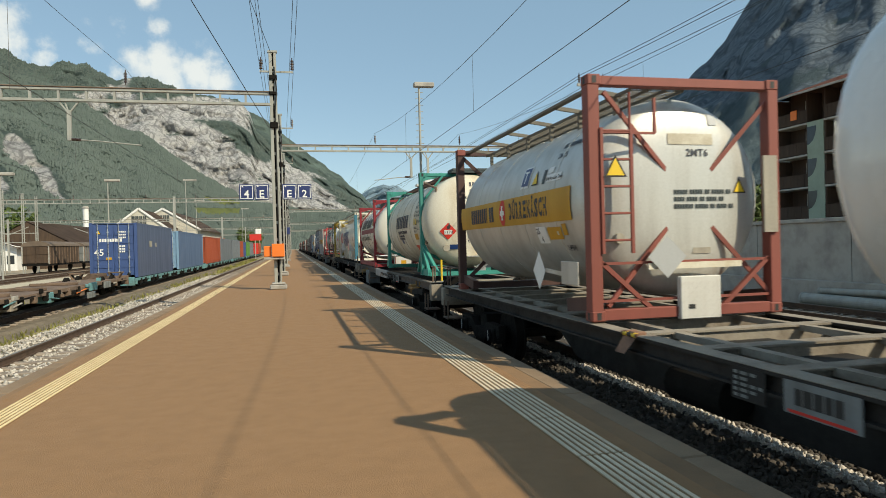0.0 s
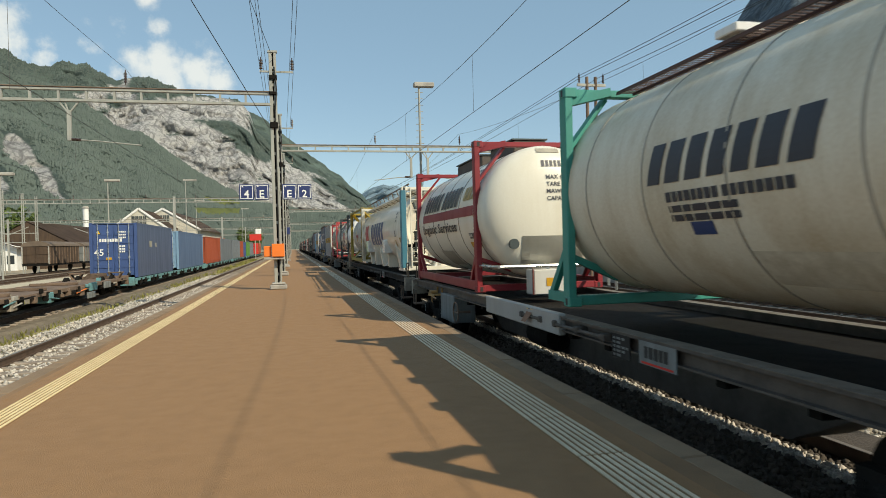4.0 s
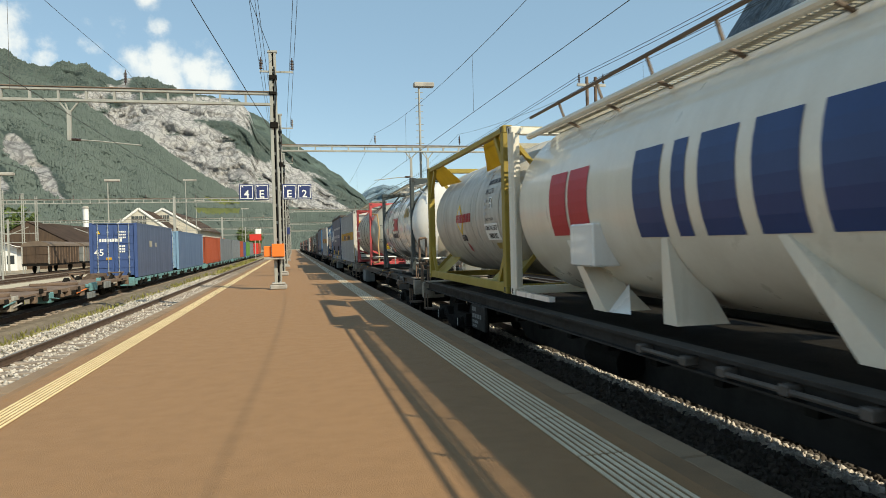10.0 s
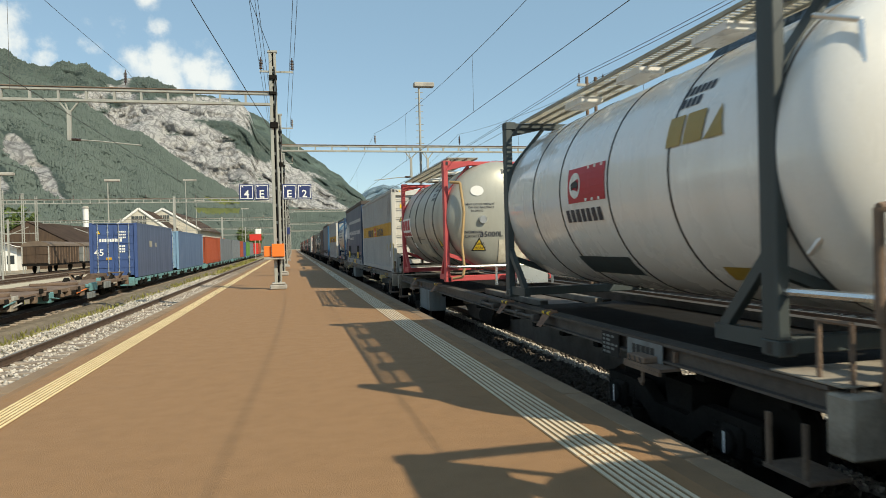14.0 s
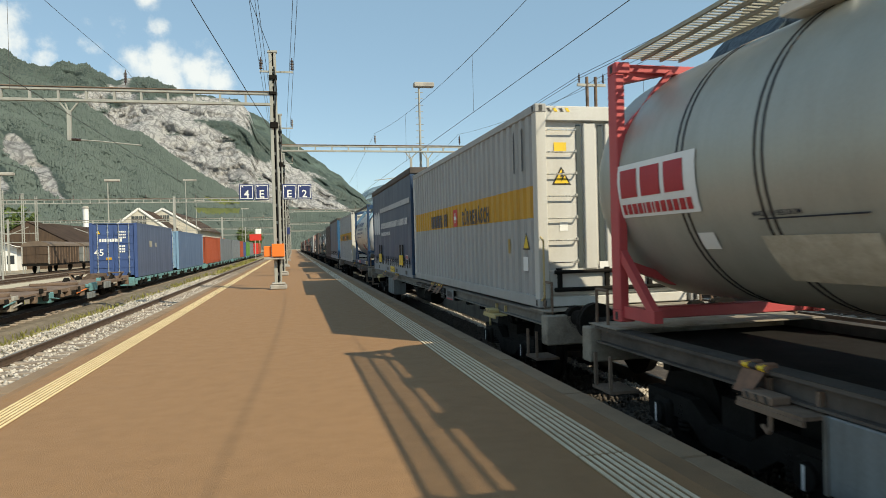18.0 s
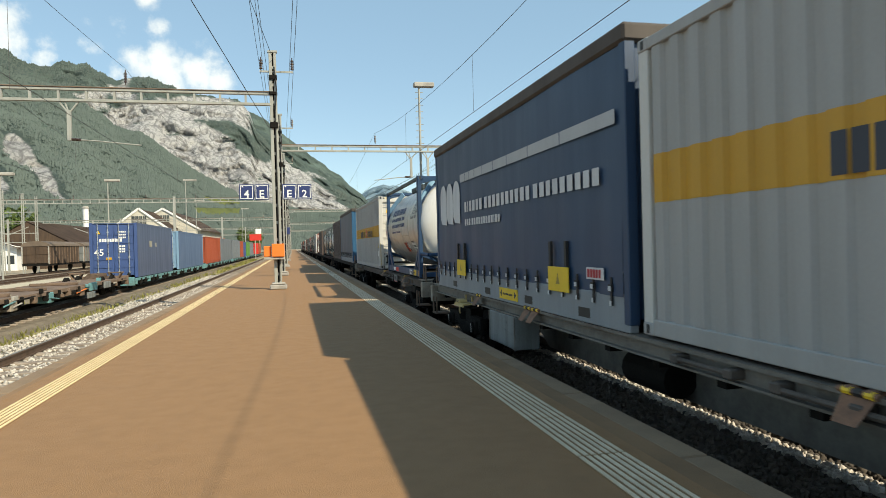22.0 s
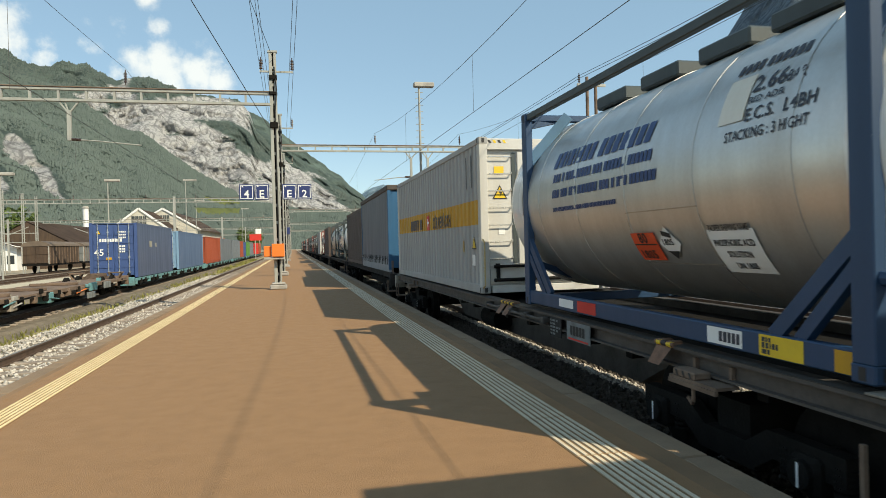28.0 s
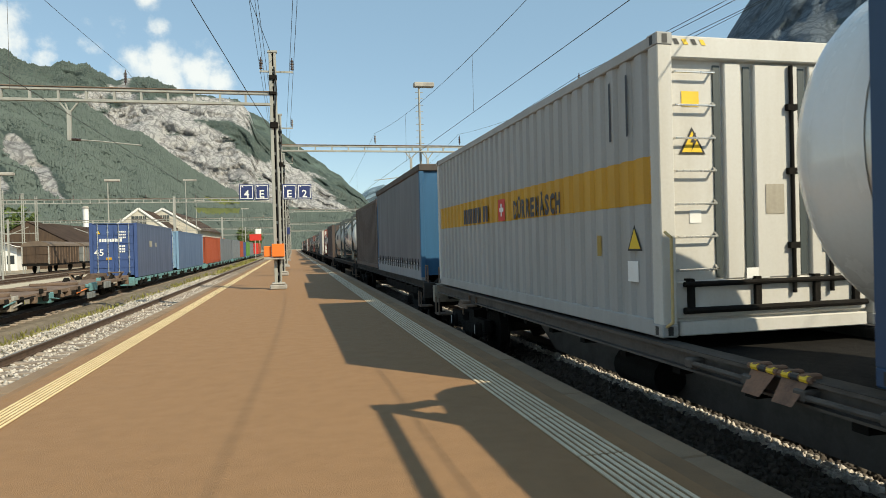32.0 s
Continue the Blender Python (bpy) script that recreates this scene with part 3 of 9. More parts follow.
LEDGES = ([(-16.1, 11.9), (-13.8, 12.6), (-13.7, 11.1), (-15.0, 11.0)], [(-13.8, 12.8), (-12.4, 13.3), (-11.6, 11.7), (-13.4, 11.5)])
SCAR = [(-20.6, 8.7), (-20.0, 9.0), (-19.1, 8.0), (-18.8, 6.8), (-17.9, 6.3), (-17.4, 5.4), (-16.9, 3.9), (-17.6, 4.4), (-18.3, 4.8), (-18.7, 5.8), (-19.3, 6.6), (-20.0, 6.8), (-20.7, 7.7)]
SCREE = [(-22.6, 6.3), (-20.8, 6.2), (-20.2, 4.4), (-22.6, 4.3)]
MEADOWS = ([(-7.1, 4.4), (-4.7, 4.05), (-3.9, 3.8), (-5.4, 3.65), (-6.5, 3.85)], [(-7.8, 3.5), (-5.9, 3.45), (-4.1, 3.42), (-4.3, 2.95), (-6.2, 2.85), (-7.6, 2.95)])


def rock_cliff(a, e):
    r = max(inside(a, e, FACE), *(0.7 * inside(a, e, o) - 0.05 for o in LEDGES))
    return max(-0.35, min(1.25, 0.5 + 0.75 * r))


def rock_front(a, e):
    r = max(inside(a, e, SCAR), inside(a, e, SCREE) - 0.1)
    field = max(inside(a, e, o) for o in MEADOWS)
    return max(-0.35, min(1.25, 0.48 + 0.95 * r)) - (2.0 if field > 0 else 0.0)


FRONT = [(-36.0, 14.5), (-24.0, 14.0), (-20.7, 13.6), (-18.7, 13.0), (-17.2, 12.6), (-15.4, 11.6), (-14.1, 10.6), (-13.3, 9.95), (-11.5, 9.55), (-9.9, 8.4), (-7.8, 6.85), (-5.2, 5.35), (-3.9, 4.4), (0.2, 3.5), (6.9, 3.0)]
CLIFF = [(-36.0, 14.5), (-24.0, 14.8), (-20.7, 14.7), (-19.3, 13.9), (-18.3, 13.7), (-16.8, 14.1), (-15.3, 14.2), (-14.4, 13.7), (-13.2, 13.3), (-11.2, 13.6), (-9.3, 13.1),
         (-8.1, 12.6), (-4.1, 12.1), (-3.2, 11.2), (-2.8, 9.9), (-1.5, 8.4), (0.3, 6.8), (3.1, 5.2), (5.2, 4.1), (7.1, 3.0)]
front_data = mountain("mountain_wood", "steep forested mountainside with a pale rock scar", [(a, e - 0.25) for a, e in FRONT], 1900, 800, ROCK, 17, rock_front, 1.7, 260, 90, 1.15, 6)
cliff_data = mountain("mountain_cliff", "grey limestone cliff above dark forest", CLIFF, 2700, 1750, ROCK, 24, rock_cliff, 4.3, 330, 120, 0.95, 10)
mountain("mountain_back", "forested shoulder behind the limestone cliff", [(-7.0, 12.4), (-5.9, 12.4), (-3.7, 11.6), (-1.9, 10.7), (-0.6, 9.5), (1.5, 8.0), (4.1, 6.0), (6.0, 4.4), (7.3, 3.0), (9, 1.5)], 3500, 2400, ROCK, 40,
         lambda a, e: -0.3 + 0.8 * bump_at(a, e, 2.0, 6.0, 3, 1.0), 7.7, 120, 60, 1.0, 8)
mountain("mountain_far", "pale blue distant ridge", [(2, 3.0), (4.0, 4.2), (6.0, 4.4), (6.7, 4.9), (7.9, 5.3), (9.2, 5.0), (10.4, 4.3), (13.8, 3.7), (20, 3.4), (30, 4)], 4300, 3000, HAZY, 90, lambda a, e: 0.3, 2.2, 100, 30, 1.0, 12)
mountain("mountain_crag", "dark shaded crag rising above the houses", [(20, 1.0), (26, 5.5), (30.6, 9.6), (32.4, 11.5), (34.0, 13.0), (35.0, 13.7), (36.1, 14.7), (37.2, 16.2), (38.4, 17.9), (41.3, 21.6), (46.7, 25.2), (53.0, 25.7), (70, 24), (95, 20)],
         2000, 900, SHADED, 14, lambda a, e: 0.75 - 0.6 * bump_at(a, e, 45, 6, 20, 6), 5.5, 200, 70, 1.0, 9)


def forest(name, data, count, seed, size, mat):
    """Thousands of small conifers on a mountainside, joined."""
    verts, w, nu, nv, mask = data
    rnd = random.Random(seed)
    V, F = [], []
    while count > 0:
        i, j = rnd.randrange(nu), rnd.randrange(nv)
        q = i * w + j
        count -= 1
        if mask[q] + rnd.uniform(-0.25, 0.25) > 0.2 or mask[q] < -1.2:
            continue
        a, b, c = (Vector(verts[k]) for k in (q, q + w, q + 1))
        p = a + (b - a) * rnd.random() + (c - a) * rnd.random()
        h = size * rnd.uniform(0.5, 1.1)
        r = h * rnd.uniform(0.36, 0.55)
        n = len(V)
        t = rnd.uniform(0, 2)
        for k in range(5):
            V.append((p.x + r * math.cos(t + k * 1.2566), p.y + r * math.sin(t + k * 1.2566), p.z + h * rnd.uniform(-0.08, 0.12)))
        V.append((p.x + rnd.uniform(-.05, .05) * h, p.y, p.z + h))
        F += [(n + k, n + (k + 1) % 5, n + 5) for k in range(5)]
    ob = raw(name, V, F, mat)
    tagged(ob, "dense dark green conifer forest on the mountainside", "forest", kind="stuff")


# Needle colour is tinted blue-grey with the same haze.
M["leaf"] = material("conifer", (0.094, 0.122, 0.108), (0.066, 0.089, 0.085), 0.95, scale=0.02, fine=0.5, bump=0, spread=0.16)
forest("forest", front_data, 120000, 3, 4.6, M["leaf"])
forest("forest", cliff_data, 60000, 5, 6.5, M["leaf"])


# ---- the freight train ----
TRACK_X = 4.43
TRAIN = []          # (thing, y of its origin when the clip starts)
WHEELS = []


def travelled(t):
    """Metres that the train has rolled towards the camera's side by the time t; it slows down all along."""
    u = t / 32.0
    return 124.978 * u - 47.795 * u ** 2 + 116.309 * u ** 3 - 147.874 * u ** 4 + 49.540 * u ** 5


def train_thing(name, y, z, label, category, group=""):
    ob = thing(name, (TRACK_X, y, z), label, category, group)
    TRAIN.append((ob, y, z))
    return ob


def latch(w, y, flap=True):
    """A folding container spigot: two knuckles and a rusty flap that hangs outside the sill."""
    bm = bmesh.new()
    for d in (0.02, 0.17):
        box(bm, -1.27, -1.13, y + d, y + d + 0.06, 0.54, 0.60, 0.012)
    rod(bm, (-1.25, y - 0.02, 0.57), (-1.25, y + 0.27, 0.57), 0.022, 8)
    lt = part("container_latch", bm, M["latch_rust"], w)
    if flap:
        bm = bmesh.new()
        v = [bm.verts.new(c) for c in ((-1.25, y, 0.56), (-1.25, y + 0.24, 0.56), (-1.37, y + 0.21, 0.40), (-1.37, y + 0.03, 0.40))]
        bm.faces.new(v)
        bmesh.ops.solidify(bm, geom=bm.faces[:], thickness=0.03)
        part("flap", bm, M["latch_rust"], lt)
        for k, m in enumerate(("yellow", "black", "yellow")):
            bm = bmesh.new()
            rod(bm, (-1.25, y + 0.01 + 0.08 * k, 0.57), (-1.25, y + 0.07 + 0.08 * k, 0.57), 0.027, 8)
            part("knuckle", bm, M[m], lt)


def hung_panel(w, ya, yb, mat, z0=-0.12):
    """A flat equipment cabinet below the sill, with a frame and small plates."""
    bm = bmesh.new()
    box(bm, -1.25, -0.86, ya, yb, z0, 0.375, 0.012)
    p = part("equipment_cabinet", bm, mat, w, "grey sheet-metal cabinet below the sill")
    for y in (ya, yb - 0.035):
        bm = bmesh.new()
        box(bm, -1.262, -1.2505, y, y + 0.035, z0, 0.375)
        part("cabinet_frame", bm, M["sole_grey"], p)
    rnd = random.Random(int(ya * 10))
    for k in range(7):
        y, z = rnd.uniform(ya + 0.1, yb - 0.4), rnd.uniform(z0 + 0.06, 0.3)
        bm = bmesh.new()
        box(bm, -1.2545, -1.2505, y, y + rnd.uniform(0.12, 0.3), z, z + rnd.uniform(0.02, 0.06))
        part("faded_plate", bm, M["box_dull"], p)


def wagon(y0, y1, plate=5.4, detail=True, bracket=None, tint=None, deck=None, grid=False, panels=(), latches=(), block_spans=None, board=None):
    """A skeletal container wagon between its coupling ends y0 and y1."""
    n = y1 - y0
    paint = tint or M["sole"]
    deck = deck or M["deck_dark"]
    w = train_thing("container_wagon", y0, 0.0, "grimy dark grey skeletal container wagon on two bogies", "wagon", "wagons of the freight train")
    for sx in (-1, 1):
        bm = bmesh.new()
        x = sx * 1.16
        prof = [(-.09, .562), (.09, .562), (.09, .535), (.02, .535), (.02, .405), (.08, .405), (.08, .385), (-.08, .385), (-.08, .405), (-.02, .405), (-.02, .535), (-.09, .535)]
        a = [bm.verts.new((x + px, 0.75, pz)) for px, pz in prof]
        b = [bm.verts.new((x + px, n - 0.75, pz)) for px, pz in prof]
        bm.faces.new(a)
        bm.faces.new(list(reversed(b)))
        for q in range(12):
            r = (q + 1) % 12
            bm.faces.new((a[q], b[q], b[r], a[r]))
        part("side_sill", bm, paint, w)
        bm = bmesh.new()
        box(bm, sx * 1.16 - 0.092, sx * 1.16 + 0.092, 0.75, n - 0.75, 0.563, 0.568)
        part("deck_edge", bm, deck, w)
    # deep-bellied centre sill
    bm = bmesh.new()
    prof = [(0.4, 0.18), (4.5, 0.18), (5.4, -0.26), (n - 5.4, -0.26), (n - 4.5, 0.18), (n - 0.4, 0.18), (n - 0.4, 0.44), (0.4, 0.44)]
    a = [bm.verts.new((-0.32, py, pz)) for py, pz in prof]
    b = [bm.verts.new((0.32, py, pz)) for py, pz in prof]
    bm.faces.new(a)
    bm.faces.new(list(reversed(b)))
    for q in range(8):
        r = (q + 1) % 8
        bm.faces.new((a[q], b[q], b[r], a[r]))
    part("centre_sill", bm, paint, w)
    if grid:
        for sx in (-1, 1):
            bm = bmesh.new()
            box(bm, sx * 0.72 - 0.05, sx * 0.72 + 0.05, 0.75, n - 0.75, 0.50, 0.563)
            part("deck_rail", bm, deck, w)
    else:
        # Added dark plate that keeps sun off the ballast and hides lit gaps.
        for ya, yb in block_spans or ((0.8, n - 0.8),):
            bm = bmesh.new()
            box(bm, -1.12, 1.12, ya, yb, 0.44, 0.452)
            part("sun_block_plate", bm, M["under"], w)
        if block_spans:
            for sx in (-0.42, 0.55):
                bm = bmesh.new()
                box(bm, sx - 0.07, sx + 0.07, block_spans[0][1], block_spans[1][0], 0.42, 0.52, 0.01)
                part("deck_beam", bm, M["deck_mid"], w)
    y = 1.3
    while y < n - 1.0:
        bm = bmesh.new()
        if grid:
            box(bm, -1.1, 1.1, y - 0.06, y + 0.06, 0.36, 0.55)
            box(bm, -1.1, 1.1, y - 0.09, y + 0.09, 0.545, 0.565)
        else:
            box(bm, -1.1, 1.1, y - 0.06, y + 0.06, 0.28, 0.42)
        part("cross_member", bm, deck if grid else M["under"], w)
        y += 0.98
    if detail:
        if not grid:
            bm = bmesh.new()
            yr = max(n * 0.32, plate + 1.3)
            pipe(bm, [(-1.28, yr, 0.47), (-1.28, yr + 1.3, 0.46)], 0.022)
            pipe(bm, [(-1.28, yr + 1.8, 0.47), (-1.28, yr + 2.5, 0.47)], 0.022)
            for q in (0.0, 0.65, 1.3, 1.8, 2.5):
                box(bm, -1.31, -1.17, yr + q - 0.05, yr + q + 0.05, 0.43, 0.51, 0.012)
            part("release_rod", bm, M["sole_brown"], w)
        for ya, yb in panels:
            hung_panel(w, ya, yb, M["box_dull"] if ya < 14.3 else M["box_pale"])
        for q in latches:
            latch(w, q)
        if board:
            bm = bmesh.new()
            box(bm, -1.262, -1.21, board, board + 0.85, -0.05, 0.385, 0.01)
            bd = part("data_board", bm, M["sole"], w, "dark board with rows of white marks")
            for q, (z, line, sz) in enumerate(((0.27, "aa aa", 0.07), (0.15, "aa aa aaa aa", 0.075), (0.06, "aaaa aaaaaa", 0.05), (-0.01, "aaa aaaa aa", 0.04))):
                fit_text(block_letters(line, 20 + q), flat_place(-1.2645, board + 0.78, z, sz), "marks", M["box_dull"], bd)
    for e, sgn in ((0.62, 1), (n - 0.62, -1)):
        bm = bmesh.new()
        box(bm, -1.3, 1.3, e - 0.1, e + 0.1, 0.16, 0.54, 0.015)
        part("headstock", bm, M["deck"] if detail else paint, w)
        if detail:
            bm = bmesh.new()
            box(bm, -1.26, 1.26, min(e, e + sgn * 0.62), max(e, e + sgn * 0.62), 0.57, 0.585, 0.004)
            part("end_plate", bm, M["deck"], w)
        for sx in (-0.875, 0.875):
            bm = bmesh.new()
            rod(bm, (sx, e, 0.5), (sx, e - sgn * 0.34, 0.5), 0.1, 12)
            rod(bm, (sx, e, 0.5), (sx, e - sgn * 0.1, 0.5), 0.15, 12)
            bf = part("buffer", bm, M["under"], w)
            bm = bmesh.new()
            rod(bm, (sx, e - sgn * 0.34, 0.5), (sx, e - sgn * 0.58, 0.5), 0.075, 12)
            rod(bm, (sx, e - sgn * 0.56, 0.5), (sx, e - sgn * 0.61, 0.5), 0.235, 20)
            part("buffer_head", bm, M["under"], bf)
        bm = bmesh.new()
        bar(bm, (0, e, 0.46), (0, e - sgn * 0.4, 0.46), 0.09)
        pipe(bm, [(0, e - sgn * 0.4, 0.46), (0.05, e - sgn * 0.5, 0.3), (0, e - sgn * 0.6, 0.38)], 0.035)
        part("screw_coupling", bm, M["under"], w)
        bm = bmesh.new()
        pipe(bm, [(0.42, e, 0.3), (0.42, e - sgn * 0.22, 0.2), (0.4, e - sgn * 0.45, -0.05), (0.36, e - sgn * 0.6, 0.1)], 0.028)
        part("brake_hose", bm, M["black"], w)
        for sx in (-1.17, 1.17):
            bm = bmesh.new()
            pipe(bm, [(sx, e + sgn * 0.02, 0.5), (sx, e + sgn * 0.02, 0.95), (sx, e + sgn * 0.28, 0.95), (sx, e + sgn * 0.28, 0.5)], 0.017)
            part("handrail", bm, M["rust"], w)
            bm = bmesh.new()
            box(bm, sx - 0.16, sx + 0.16, e + sgn * 0.2, e + sgn * 0.62, -0.08, -0.05)
            bar(bm, (sx - 0.14, e + sgn * 0.25, -0.05), (sx - 0.14, e + sgn * 0.25, 0.3), 0.03)
            bar(bm, (sx - 0.14, e + sgn * 0.58, -0.05), (sx - 0.14, e + sgn * 0.58, 0.3), 0.03)
            part("step", bm, M["rust"], w)
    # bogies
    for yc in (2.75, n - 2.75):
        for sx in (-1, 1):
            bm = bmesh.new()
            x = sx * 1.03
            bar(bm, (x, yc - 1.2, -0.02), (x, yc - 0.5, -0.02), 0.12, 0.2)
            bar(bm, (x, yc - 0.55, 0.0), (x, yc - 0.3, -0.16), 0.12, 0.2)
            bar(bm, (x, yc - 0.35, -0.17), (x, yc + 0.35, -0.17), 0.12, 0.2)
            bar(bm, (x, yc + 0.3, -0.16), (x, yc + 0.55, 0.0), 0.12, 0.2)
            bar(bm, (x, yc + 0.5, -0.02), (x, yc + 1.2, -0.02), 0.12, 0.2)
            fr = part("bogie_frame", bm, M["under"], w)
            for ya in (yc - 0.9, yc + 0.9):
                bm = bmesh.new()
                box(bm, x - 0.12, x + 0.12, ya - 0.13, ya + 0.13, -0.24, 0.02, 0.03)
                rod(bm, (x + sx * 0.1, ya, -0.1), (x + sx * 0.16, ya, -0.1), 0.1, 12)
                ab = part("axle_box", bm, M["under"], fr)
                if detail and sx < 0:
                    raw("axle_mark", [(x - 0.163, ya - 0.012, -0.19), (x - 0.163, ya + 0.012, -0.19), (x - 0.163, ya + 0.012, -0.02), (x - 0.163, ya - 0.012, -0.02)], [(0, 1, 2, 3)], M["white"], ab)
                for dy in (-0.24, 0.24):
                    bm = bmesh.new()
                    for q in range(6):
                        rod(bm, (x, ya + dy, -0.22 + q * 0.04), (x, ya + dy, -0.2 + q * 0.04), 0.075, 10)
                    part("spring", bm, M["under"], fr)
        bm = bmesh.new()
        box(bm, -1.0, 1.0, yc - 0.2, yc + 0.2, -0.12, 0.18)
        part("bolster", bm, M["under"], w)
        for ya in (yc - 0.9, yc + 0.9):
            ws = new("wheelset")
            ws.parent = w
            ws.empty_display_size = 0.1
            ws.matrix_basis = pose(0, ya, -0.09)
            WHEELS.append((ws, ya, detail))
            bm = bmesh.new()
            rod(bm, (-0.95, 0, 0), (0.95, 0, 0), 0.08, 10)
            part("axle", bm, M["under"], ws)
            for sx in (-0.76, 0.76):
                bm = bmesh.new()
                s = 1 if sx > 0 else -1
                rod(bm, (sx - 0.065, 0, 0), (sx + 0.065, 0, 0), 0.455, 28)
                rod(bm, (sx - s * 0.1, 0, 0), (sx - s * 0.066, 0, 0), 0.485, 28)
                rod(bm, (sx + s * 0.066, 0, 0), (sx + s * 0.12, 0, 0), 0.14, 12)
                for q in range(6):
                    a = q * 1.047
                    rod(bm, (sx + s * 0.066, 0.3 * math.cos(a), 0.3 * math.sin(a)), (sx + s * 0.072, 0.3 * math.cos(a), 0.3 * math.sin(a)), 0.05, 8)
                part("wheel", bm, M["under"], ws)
    if not detail:
        return w
    # things hung on the frame
    if bracket is M["amber_dull"]:
        bm = bmesh.new()
        box(bm, -1.275, -0.8, n - 5.15, n - 4.0, -0.14, 0.42, 0.02)
        part("equipment_box", bm, M["box_dull"], w)
    bm = bmesh.new()
    rod(bm, (-0.5, n * 0.5 + 0.6, 0.0), (-0.5, n * 0.5 + 1.5, 0.0), 0.2, 16)
    part("air_tank", bm, M["under"], w)
    if bracket is M["amber_dull"]:
        hw = bmesh.new()
        yy = n - 5.45
        for q in range(20):
            a, b = q * math.pi / 10, (q + 1) * math.pi / 10
            rod(hw, (-1.30, yy + 0.2 * math.cos(a), 0.12 + 0.2 * math.sin(a)), (-1.30, yy + 0.2 * math.cos(b), 0.12 + 0.2 * math.sin(b)), 0.016, 6)
        rod(hw, (-1.30, yy - 0.2, 0.12), (-1.30, yy + 0.2, 0.12), 0.012, 6)
        rod(hw, (-1.30, yy, 0.12), (-1.0, yy, 0.12), 0.025, 8)
        part("brake_wheel", hw, M["rust"], w)
    if bracket:
        for yb in (2.4, n - 3.9):
            bm = bmesh.new()
            box(bm, -1.40, -1.2, yb, yb + 0.62, 0.345, 0.37)
            box(bm, -1.41, -1.385, yb, yb + 0.62, 0.31, 0.345)
            bar(bm, (-1.2, yb + 0.08, 0.35), (-1.2, yb + 0.08, 0.5), 0.035)
            bar(bm, (-1.2, yb + 0.54, 0.35), (-1.2, yb + 0.54, 0.5), 0.035)
            sb = part("step_bracket", bm, bracket, w)
            bm = bmesh.new()
            box(bm, -1.395, -1.24, yb + 0.28, yb + 0.58, 0.37, 0.43, 0.01)
            part("tread_block", bm, bracket, sb)
            for k in range(3):
                raw("stripe", [(-1.3975, yb + 0.31 + k * 0.09, 0.38), (-1.3975, yb + 0.34 + k * 0.09, 0.38), (-1.3975, yb + 0.36 + k * 0.09, 0.425), (-1.3975, yb + 0.33 + k * 0.09, 0.425)], [(0, 1, 2, 3)], M["black"], sb)
            bm = bmesh.new()
            pipe(bm, [(-1.39, yb + 0.3, 0.32), (-1.39, yb + 0.3, 0.22), (-1.37, yb + 0.35, 0.18), (-1.37, yb + 0.4, 0.22)], 0.016)
            part("tie_hook", bm, bracket, sb)
    if plate:
        for ys, wide in ((plate, 0.62),):
            bm = bmesh.new()
            box(bm, -1.256, -1.245, ys, ys + wide, 0.32, 0.54)
            pl = part("name_plate", bm, M["box_dull"], w, "white plate with dark lettering and a red line")
            vs = block_letters("aaaaa", 3)
            fit_text(vs, lambda u, v, ys=ys, wide=wide: (-1.259, ys + wide - 0.1 - u * 0.115, 0.385 + v * 0.11), "lettering", M["black"], pl)
            raw("red_line", [(-1.259, ys + 0.04, 0.33), (-1.259, ys + wide - 0.04, 0.33), (-1.259, ys + wide - 0.04, 0.35), (-1.259, ys + 0.04, 0.35)], [(0, 1, 2, 3)], M["red"], pl)
        ys = plate + 0.8
        bm = bmesh.new()
        box(bm, -1.256, -1.245, ys, ys + 0.36, 0.30, 0.54)
        pl = part("data_panel", bm, M["sole"], w, "dark panel with rows of worn white marks")
        for q in range(5):
            vs = bars_data([0.5, 0.9, 0.7, 0.5][:2 + q % 3], 0)
            fit_text(vs, lambda u, v, q=q: (-1.259, ys + 0.33 - u * 0.09, 0.32 + q * 0.042 + v * 0.024), "marks", M["box_dull"], pl)
    return w


def castings(t, L, H, mat, x=1.219):
    bm0 = None
    for y0, y1 in ((-0.003, 0.175), (L - 0.175, L + 0.003)):
        for sx in (-1, 1):
            for z0, z1 in ((-0.003, 0.118), (H - 0.118, H + 0.003)):
                bm = bmesh.new()
                a, b = sorted((sx * (x + 0.003), sx * (x - 0.162)))
                box(bm, a, b, y0, y1, z0, z1, 0.012)
                c = part("corner_casting", bm, mat, t)
                bm = bmesh.new()
                zc, yc, xs = (z0 + z1) / 2, (y0 + y1) / 2, sx * (x + 0.0045)
                yf = y0 - 0.002 if y0 < 1 else y1 + 0.002
                box(bm, (a + b) / 2 - 0.026, (a + b) / 2 + 0.026, yf - 0.001, yf + 0.001, zc - 0.04, zc + 0.04)
                part("casting_hole", bm, M["black"], c)
                bm = bmesh.new()
                box(bm, xs - 0.001, xs + 0.001, yc - 0.026, yc + 0.026, zc - 0.04, zc + 0.04)
                part("casting_hole", bm, M["black"], c)


